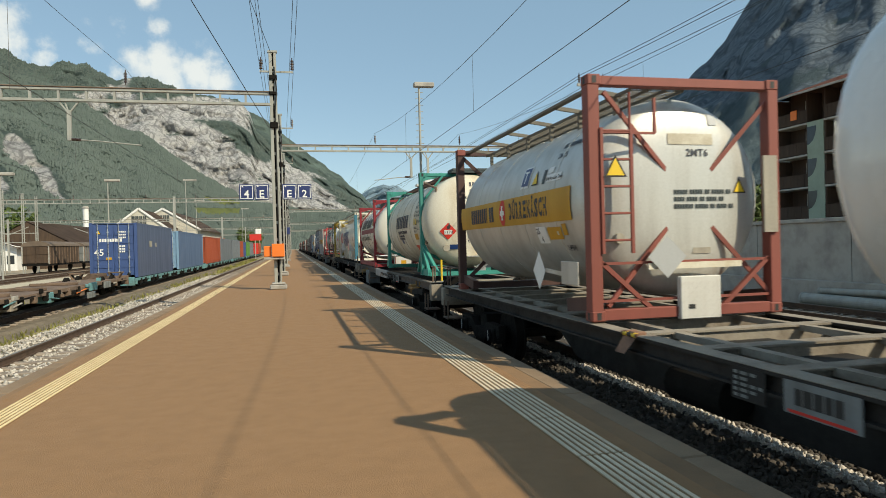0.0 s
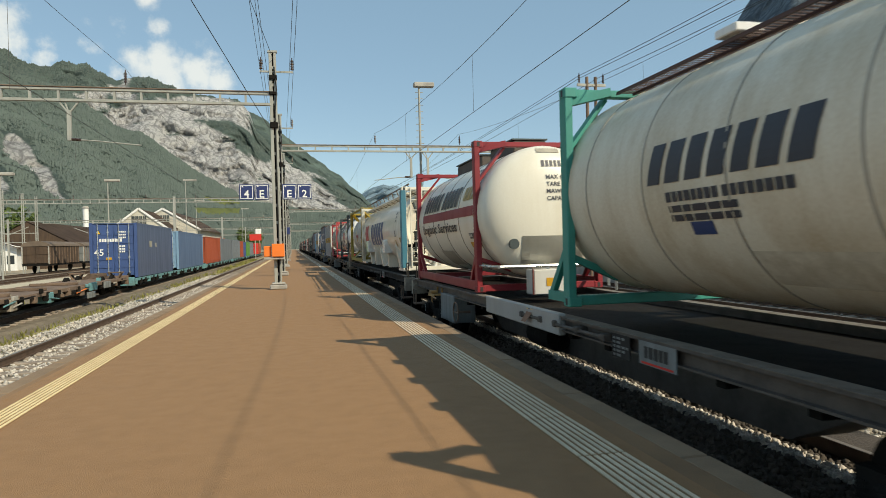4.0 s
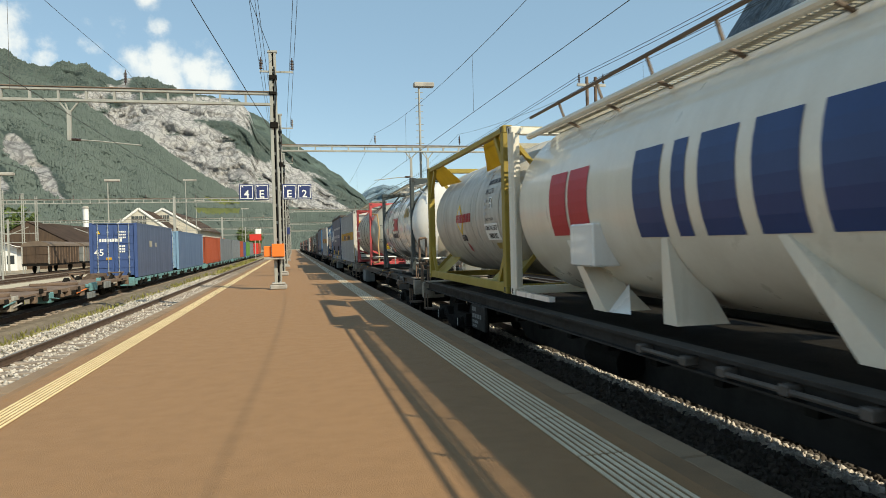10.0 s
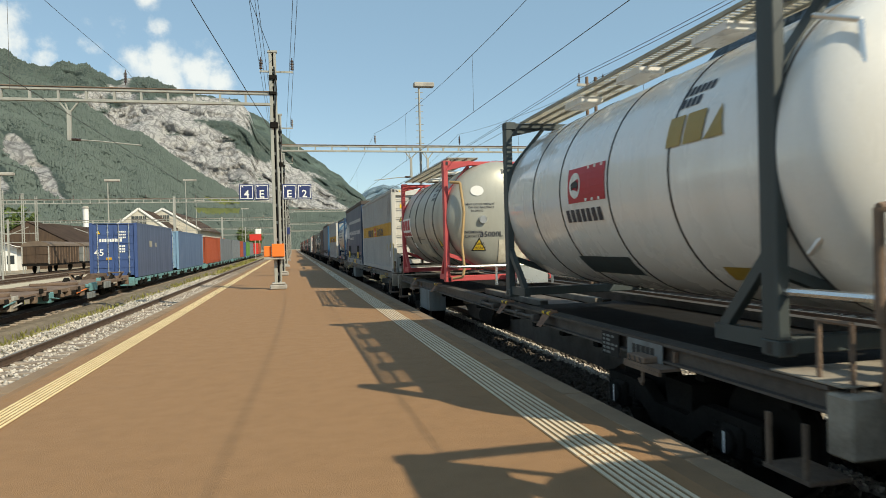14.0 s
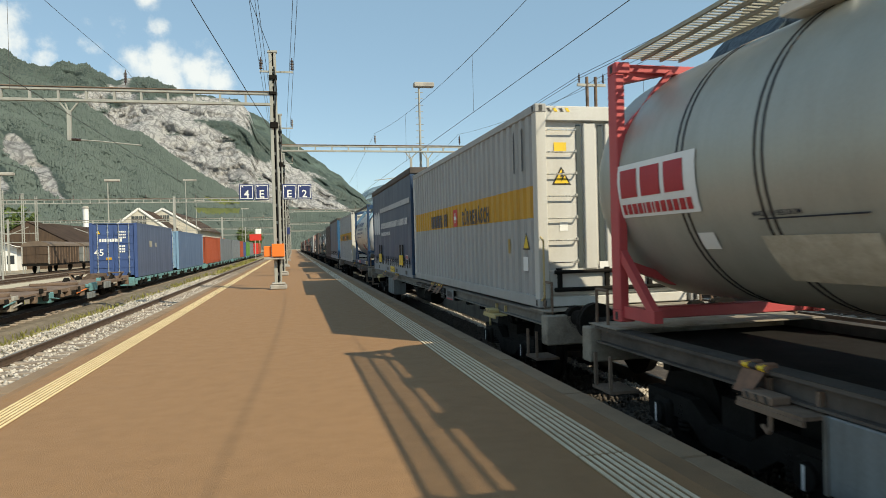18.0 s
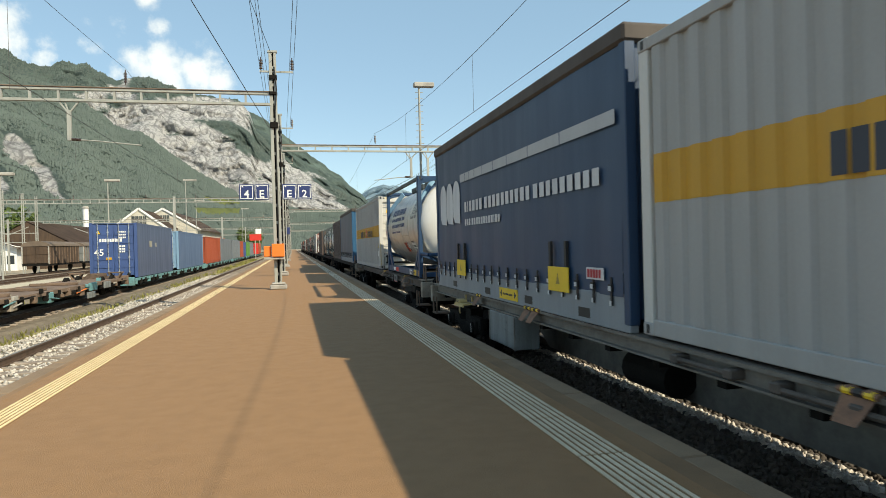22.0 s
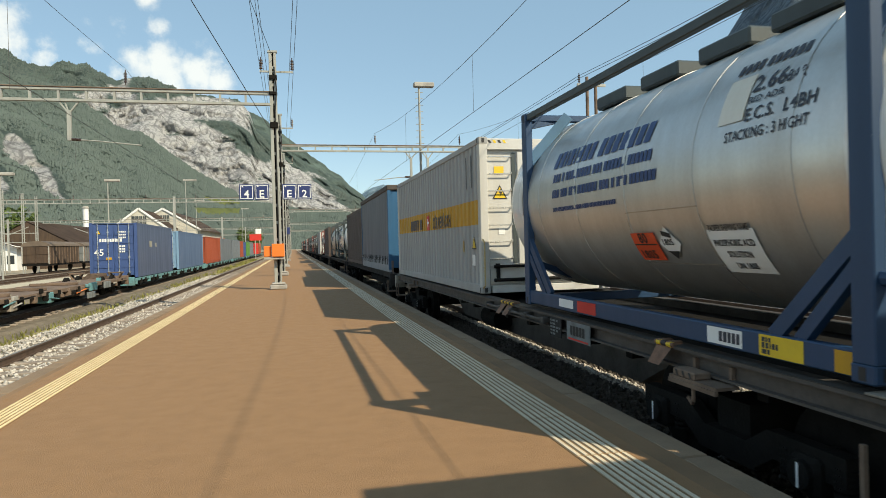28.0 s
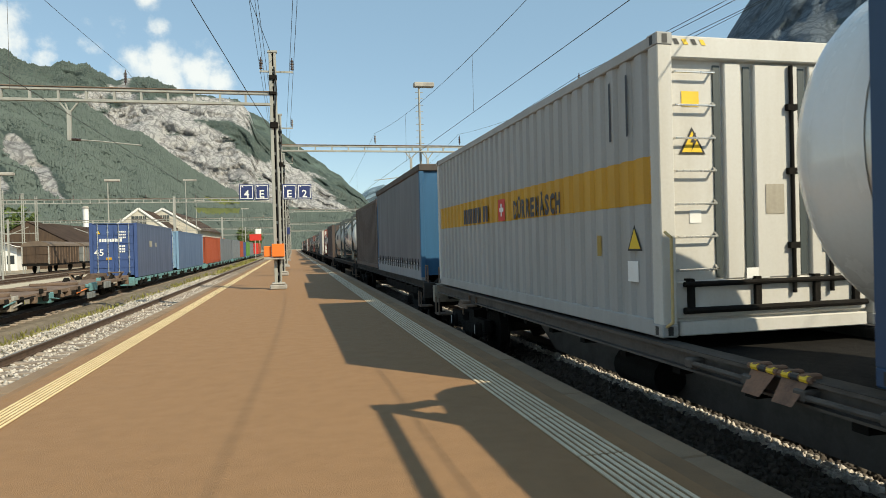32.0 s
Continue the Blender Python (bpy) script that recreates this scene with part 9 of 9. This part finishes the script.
yard_wagon(13.0, 37.6, M["rust"], False, False, "empty rusty pocket wagon standing in the yard")
yard_wagon(38.0, 68.2, M["teal_frame"])
yard_wagon(68.6, 98.6, M["teal_frame"])
yard_wagon(99, 129, M["teal_frame"])
yard_wagon(129.4, 159.4, M["teal_frame"])
yard_wagon(159.8, 189.8, M["teal_frame"])
yard_container(39.5, 10.9, 3.04, 0.06, M["yard_blue"], "dark blue container with white writing on its doors", True, False, M["side_blue"])
yard_container(53.1, 14.0, 2.9, 0.06, M["yard_blue2"], "light blue container on a low wagon", False, False, M["side_sky"])
yard_container(69.8, 13.0, 2.75, 0.06, M["yard_orange"], "orange corrugated container on a low wagon")
yard_container(84.2, 13.2, 2.75, 0.06, M["yard_grey"], "slate grey container on a low wagon", False, False)
yard_container(100.2, 13.0, 2.75, 0.06, M["yard_grey"], "slate grey container on a low wagon")
yard_container(114.6, 6.1, 2.7, 0.06, M["yard_orange"], "orange corrugated container on a low wagon")
yard_container(121.2, 6.1, 2.6, 0.06, M["yard_blue"], "dark blue container on a low wagon")
yard_container(130.6, 8.0, 2.7, 0.06, M["yard_green"], "bright green container on a low wagon")
yard_container(139.4, 12.0, 2.7, 0.06, M["yard_grey"], "slate grey container on a low wagon")
yard_container(161, 12.2, 2.7, 0.06, M["red"], "bright red container on a low wagon")
yard_container(174, 12.2, 2.7, 0.06, M["yard_orange"], "orange corrugated container on a low wagon")


def covered_wagon(x, y0, L, body, roof, label):
    w = thing("covered_wagon", (x, y0, 0), label, "wagon", "covered wagons")
    bm = bmesh.new()
    box(bm, -1.3, 1.3, 0.6, L - 0.6, 0.40, 2.32, 0.02)
    bd = part("body", bm, body, w)
    k = 0
    y = 0.75
    while y < L - 0.7:
        for sx in (-1, 1):
            bm = bmesh.new()
            box(bm, sx * 1.33 - 0.03, sx * 1.33 + 0.03, y, y + 0.07, 0.40, 2.32)
            part("side_rib", bm, M["rust"], bd)
        y += 0.95
    bm = bmesh.new()
    seg = 9
    prof = [(1.4 * math.cos(math.pi * q / (seg - 1)), 2.30 + 0.58 * math.sin(math.pi * q / (seg - 1))) for q in range(seg)]
    a = [bm.verts.new((px, 0.5, pz)) for px, pz in prof]
    b = [bm.verts.new((px, L - 0.5, pz)) for px, pz in prof]
    for q in range(seg - 1):
        bm.faces.new((a[q], a[q + 1], b[q + 1], b[q]))
    bm.faces.new(a)
    bm.faces.new(list(reversed(b)))
    part("roof", bm, roof, w)
    for x0, x1 in ((-1.2, -0.04), (0.04, 1.2)):
        for za, zb in ((0.5, 1.35), (1.42, 2.25)):
            bm = bmesh.new()
            box(bm, x0, x1, 0.55, 0.6, za, zb)
            part("end_panel", bm, body, w)
    for x in (-1.28, 1.28):
        bm = bmesh.new()
        box(bm, x - 0.05, x + 0.05, 0.5, 0.6, 0.4, 2.3)
        part("corner_post", bm, M["concrete"], w)
    bm = bmesh.new()
    box(bm, -1.25, 1.25, 0.4, L - 0.4, 0.2, 0.45)
    part("underframe", bm, M["under"], w)
    for ya in (2.4, L - 2.4):
        for xx in (-0.76, 0.76):
            bm = bmesh.new()
            rod(bm, (xx - 0.065, ya, -0.08), (xx + 0.065, ya, -0.08), 0.47, 20)
            part("wheel", bm, M["under"], w)
    return w


M["plank"] = material("old_planks", (0.085, 0.053, 0.033), (0.042, 0.028, 0.02), 0.85, scale=3, fine=24, bump=0.3, dirt=0.8, streak=True)
M["tar"] = material("tar_roof", (0.16, 0.12, 0.09), (0.09, 0.07, 0.055), 0.9, scale=1.5, fine=20, dirt=0.7)
covered_wagon(-26.7, 77.4, 11.4, M["plank"], M["tar"], "old brown wooden covered wagon")

covered_wagon(-26.7, 89.4, 14.0, M["box_dull"], M["tar"], "pale grey covered wagon in the yard")


# ---- buildings ----
def hall(x0, x1, y0, y1, eave, ridge, wall, roof, label, windows=6, fascia=True):
    """A gabled hall whose gable looks down the yard."""
    h = thing("depot_hall", (0, 0, 0), label, "building", "yard buildings")
    xm = (x0 + x1) / 2
    bm = bmesh.new()
    for y in (y0, y1):
        bm.faces.new([bm.verts.new(c) for c in ((x0, y, -0.95), (x1, y, -0.95), (x1, y, eave), (xm, y, ridge), (x0, y, eave))])
    for x in (x0, x1):
        bm.faces.new([bm.verts.new(c) for c in ((x, y0, -0.95), (x, y1, -0.95), (x, y1, eave), (x, y0, eave))])
    part("wall", bm, wall, h)
    for sx, xe in ((-1, x0), (1, x1)):
        bm = bmesh.new()
        dz = (ridge - eave) / abs(xm - xe) * 1.0
        f = bm.faces.new([bm.verts.new(c) for c in ((xe + sx, y0 - 0.15, eave - dz + 0.1), (xm, y0 - 0.15, ridge + 0.1), (xm, y1 + 1, ridge + 0.1), (xe + sx, y1 + 1, eave - dz + 0.1))])
        bmesh.ops.solidify(bm, geom=[f], thickness=0.3)
        part("roof", bm, roof, h)
        if fascia:
            bm = bmesh.new()
            bar(bm, (xe + sx, y0 - 0.25, eave - dz + 0.15), (xm, y0 - 0.25, ridge + 0.15), 0.15, 0.5)
            part("fascia", bm, M["white"], h)
    for k in range(windows):
        # glazing bays in the gable, under the ridge
        x = xm + (k - (windows - 1) / 2) * 0.92
        bm = bmesh.new()
        box(bm, x - 0.36, x + 0.36, y0 - 0.1, y0 + 0.1, ridge - 4.6, ridge - 1.75)
        wn = part("window", bm, M["slate"], h)
        bm = bmesh.new()
        box(bm, x - 0.04, x + 0.04, y0 - 0.14, y0 - 0.1, ridge - 4.6, ridge - 1.75)
        box(bm, x - 0.36, x + 0.36, y0 - 0.14, y0 - 0.1, ridge - 3.0, ridge - 2.88)
        part("window_frame", bm, M["concrete"], wn)
    return h


M["render_wall"] = material("pale_render", (0.55, 0.52, 0.44), (0.42, 0.39, 0.33), 0.9, scale=0.5, fine=8, dirt=0.6)
M["brown_roof"] = material("brown_tiles", (0.13, 0.085, 0.06), (0.075, 0.05, 0.04), 0.85, scale=0.5, fine=6, bump=0.3, dirt=0.7)
M["red_roof"] = material("red_tiles", (0.30, 0.10, 0.06), (0.19, 0.07, 0.045), 0.85, scale=0.8, fine=8, bump=0.3, dirt=0.7)
M["timber"] = material("dark_timber", (0.060, 0.034, 0.020), (0.030, 0.018, 0.012), 0.8, scale=1.0, fine=10, bump=0.3, dirt=0.7, streak=True)
M["green_wall"] = material("pale_green_render", (0.30, 0.36, 0.29), (0.22, 0.27, 0.21), 0.9, scale=0.7, fine=8, dirt=0.6)
M["glass"] = material("dark_window", (0.03, 0.035, 0.04), None, 0.12, bump=0)
hall(-44.6, -31.0, 180, 250, 7.0, 12.2, M["render_wall"], M["brown_roof"], "pale gabled depot hall with a dark roof", 4)
hall(-44.9, -26.5, 200, 262, 7.7, 13.3, M["render_wall"], M["brown_roof"], "second pale depot hall with white fascia boards", 4)
hall(-47.0, -36.0, 118, 150, 3.6, 6.7, M["plank"], M["brown_roof"], "low brown freight shed", 0, False)
hall(-66.0, -52.0, 118, 150, 4.0, 6.8, M["plank"], M["brown_roof"], "low brown freight shed", 0, False)



def small_house(x, y, w, d, h, roof_h, wall, roof, label, rz=0):
    o = thing("house", (x, y, -0.95), label, "house", "houses in the valley", rz=rz)
    bm = bmesh.new()
    box(bm, -w / 2, w / 2, -d / 2, d / 2, 0, h)
    part("wall", bm, wall, o)
    for s in (-1, 1):
        bm = bmesh.new()
        f = bm.faces.new([bm.verts.new(c) for c in ((s * (w / 2 + 0.8), -d / 2 - 0.8, h - 0.5), (0, -d / 2 - 0.8, h + roof_h), (0, d / 2 + 0.8, h + roof_h), (s * (w / 2 + 0.8), d / 2 + 0.8, h - 0.5))])
        bmesh.ops.solidify(bm, geom=[f], thickness=0.25)
        part("roof", bm, roof, o)
    bm = bmesh.new()
    bm.faces.new([bm.verts.new(c) for c in ((-w / 2, -d / 2 - 0.01, h), (w / 2, -d / 2 - 0.01, h), (0, -d / 2 - 0.01, h + roof_h))])
    part("gable", bm, wall, o)
    for fl in range(max(1, int(h / 2.8))):
        for k in range(3):
            xx = -w / 2 + w * (k + 0.5) / 3
            bm = bmesh.new()
            box(bm, xx - 0.5, xx + 0.5, -d / 2 - 0.05, -d / 2 + 0.05, fl * 2.8 + 1.0, fl * 2.8 + 2.3)
            part("window", bm, M["glass"], o)
    return o


rh = random.Random(12)
for k in range(14):
    yy = rh.uniform(260, 520)
    xx = -yy * rh.uniform(0.06, 0.36)
    small_house(xx, yy, rh.uniform(9, 13), rh.uniform(9, 13), rh.choice((5.6, 8.4)), rh.uniform(2.4, 3.6), rh.choice((M["render_wall"], M["plank"], M["white"])), rh.choice((M["brown_roof"], M["red_roof"])),
                "small valley house under a pitched roof", rh.uniform(-40, 40))
small_house(-43.4, 113.5, 5.2, 3.5, 3.7, 0.9, M["white"], M["brown_roof"], "small white yard hut with windows")
bm = bmesh.new()
rod(bm, (0, 0, 0), (0, 0, 11.8), 0.62, 16, 0.58)
tw = thing("white_tower", (-42.6, 153, -0.95), "slim white silo tower beyond the yard", "tower")
part("shaft", bm, M["white"], tw)
bm = bmesh.new()
rod(bm, (0, 0, 11.8), (0, 0, 12.3), 0.72, 16, 0.5)
part("cap", bm, M["concrete"], tw)
sg = thing("far_sign", (-7.9, 150, -0.95), "red and white signal board above the yard", "sign")
bm = bmesh.new()
bar(bm, (0, 0, 0), (0, 0, 6.4), 0.16)
part("post", bm, M["galv"], sg)
bm = bmesh.new()
box(bm, 0.1, 1.3, -0.1, 0.1, 5.6, 6.7)
part("white_board", bm, M["white"], sg)
bm = bmesh.new()
box(bm, -1.2, 1.3, -0.1, 0.1, 4.15, 5.5)
part("red_board", bm, M["red"], sg)


def right_side():
    w = thing("retaining_wall", (0, 0, 0), "grey concrete retaining wall behind the far track", "wall", kind="structure")
    for k in range(28):
        y = 0.14 + k * 4.0
        bm = bmesh.new()
        box(bm, 16.0, 16.4, y + 0.012, y + 3.988, -0.95, 1.86, 0.012)
        part("wall_panel", bm, M["concrete"], w)
    bm = bmesh.new()
    box(bm, 15.92, 16.48, 2, 114, 1.86, 1.98, 0.01)
    part("coping", bm, M["concrete"], w)
    bm = bmesh.new()
    box(bm, 15.66, 15.995, 0.2, 112, -0.95, 0.06, 0.015)
    part("footing", bm, M["concrete"], w)
    for x, ya, za, yb, zb, r in ((15.35, 17.3, -0.47, 5.5, -0.47, 0.17), (15.5, 16.8, -0.22, 6.0, 0.02, 0.09)):
        bm = bmesh.new()
        rod(bm, (x, ya, za), (x, yb, zb), r, 20)
        rod(bm, (x, ya + 0.004, za), (x, ya - 0.06, za), r + 0.02, 20)
        tagged(part("steel_pipe", bm, M["galv"]), "long blue-grey steel pipe lying along the wall", "pipe", "pipes beside the track")
    bm = bmesh.new()
    box(bm, 16.42, 70, 2, 114, -0.95, 1.6)
    tagged(part("terrace", bm, M["gravel"]), "raised gravel terrace behind the wall", "terrace", kind="structure")
    h = thing("apartment_house", (42.6, 36.0, 1.6), "dark timber apartment house with deep balconies and pale slabs", "house")
    bm = bmesh.new()
    box(bm, 1.5, 15, 0, 15, 0, 12.4)
    part("wall", bm, M["timber"], h)
    for ya in (-0.02, 14.82):
        bm = bmesh.new()
        f = bm.faces.new([bm.verts.new(c) for c in ((0.4, ya, 11.9), (15.5, ya, 11.9), (8.0, ya, 14.5))])
        bmesh.ops.solidify(bm, geom=[f], thickness=0.2)
        part("gable", bm, M["timber"], h)
    for xe in (-0.9, 17.0):
        bm = bmesh.new()
        f = bm.faces.new([bm.verts.new(c) for c in ((xe, -1.0, 11.7), (8.0, -1.0, 14.7), (8.0, 16.0, 14.7), (xe, 16.0, 11.7))])
        bmesh.ops.solidify(bm, geom=[f], thickness=0.26)
        part("roof", bm, M["red_roof"], h)
    bm = bmesh.new()
    box(bm, -1.0, -0.86, -1.0, 14.2, 11.62, 11.78)
    part("gutter", bm, M["concrete"], h, "pale gutter along the eaves")
    # pale stair wall that runs up between the balconies
    bm = bmesh.new()
    box(bm, -0.03, 1.5, 9.45, 11.2, 0, 9.3)
    stair = part("stair_wall", bm, M["green_wall"], h, "pale green plastered stair wall")
    for z in (1.5, 4.2, 6.9):
        edge = [(11.2, z + 2.0)] + [(11.2 - 1.0 * math.cos(q * math.pi / 14), z + 2.0 - 1.5 * math.sin(q * math.pi / 14)) for q in range(8)]
        raw("stair_opening", [(-0.036, py, pz) for py, pz in edge], [tuple(range(9))], M["glass"], stair)
    for z in (1.2, 3.9, 6.64, 9.3):
        for ya, yb in ((0.3, 9.42), (11.22, 14.9)):
            bm = bmesh.new()
            box(bm, -0.05, 1.5, ya, yb, z - 0.16, z, 0.01)
            b = part("balcony", bm, M["concrete"], h, "balcony with a pale slab and dark boards")
            n = round((yb - ya) / 0.42)
            for k in range(n):
                bm = bmesh.new()
                a = ya + (yb - ya) * k / n
                box(bm, 0.0, 0.04, a + 0.01, a + (yb - ya) / n - 0.01, z + 0.06, z + 1.05)
                part("railing_board", bm, M["timber"], b)
            bm = bmesh.new()
            box(bm, -0.02, 0.06, ya, yb, z + 1.05, z + 1.1)
            part("handrail", bm, M["timber"], b)
            for a in (ya, yb - 0.14):
                bm = bmesh.new()
                box(bm, 0.05, 1.5, a, a + 0.14, z + 0.003, z + 2.5)
                part("partition", bm, M["timber"], b)
        for k in range(5):
            ya = 1.0 + k * 2.75 if k < 3 else 9.0 + (k - 2) * 2.0 + 0.7
            if ya > 13.2:
                continue
            bm = bmesh.new()
            box(bm, 1.44, 1.5, ya, ya + 1.3, z + 0.2, z + 2.2, 0.01)
            wn = part("window", bm, M["concrete"], h)
            bm = bmesh.new()
            box(bm, 1.42, 1.46, ya + 0.1, ya + 1.2, z + 0.3, z + 2.1)
            part("pane", bm, M["glass"], wn)
    bm = bmesh.new()
    box(bm, -0.08, -0.03, 12.3, 13.0, 9.75, 10.55)
    part("hanging_cloth", bm, M["orange"], h)


right_side()


# ---- trees in the valley ----
M["leafy"] = material("broad_leaves", (0.085, 0.125, 0.03), (0.045, 0.075, 0.02), 0.8, scale=0.4, fine=4, bump=0, spread=0.4)
M["bark"] = material("bark", (0.10, 0.075, 0.055), None, 0.95, scale=3, fine=20, bump=0.4)


def tree(x, y, h, seed):
    r = random.Random(seed)
    t = thing("tree", (x, y, -0.95), "leafy green tree with an uneven crown", "tree", "trees in the valley")
    bm = bmesh.new()
    rod(bm, (0, 0, 0), (0, 0, h * 0.55), h * 0.035, 8, h * 0.015)
    for k in range(6):
        a = r.uniform(0, 6.28)
        rod(bm, (0, 0, h * r.uniform(0.25, 0.5)), (h * 0.25 * math.cos(a), h * 0.25 * math.sin(a), h * r.uniform(0.55, 0.8)), h * 0.014, 6, h * 0.005)
    part("trunk", bm, M["bark"], t)
    V, F = [], []
    for k in range(420):
        u = r.uniform(-1, 1)
        a = r.uniform(0, 6.28)
        q = r.uniform(0.35, 1.0) ** 0.5 * (0.8 + 0.3 * math.sin(a * 3 + seed))
        c = Vector((h * 0.32 * q * math.cos(a) * math.sqrt(1 - u * u), h * 0.32 * q * math.sin(a) * math.sqrt(1 - u * u), h * (0.62 + 0.36 * u * q)))
        n = len(V)
        s = h * 0.055
        for _ in range(4):
            V.append(tuple(c + Vector((r.uniform(-s, s), r.uniform(-s, s), r.uniform(-s, s)))))
        F += [(n, n + 1, n + 2), (n, n + 2, n + 3)]
    raw("crown", V, F, M["leafy"], t)


rt = random.Random(5)
for k in range(26):
    yy = rt.uniform(150, 430)
    xx = -yy * rt.uniform(0.03, 0.42) - 6
    if -50 < xx < -22 and 110 < yy < 240:
        continue
    tree(xx, yy, rt.uniform(7, 14), k)
for k in range(8):
    tree(rt.uniform(19, 60), rt.uniform(60, 110), rt.uniform(6, 10), 50 + k)


def motions():
    times = [0.5 * k for k in range(65)]
    for ob, y, z in TRAIN:
        walk(ob, [(t, pose(TRACK_X, y - travelled(t), z)) for t in times])
    # the wheels roll; a quarter turn at most from row to row
    step = [0.16 * k for k in range(200)] + [32.0]
    for ws, ya, near in WHEELS:
        if near:
            walk(ws, [(t, pose(0, ya, -0.09, math.degrees(travelled(t) / 0.455))) for t in step])


motions()
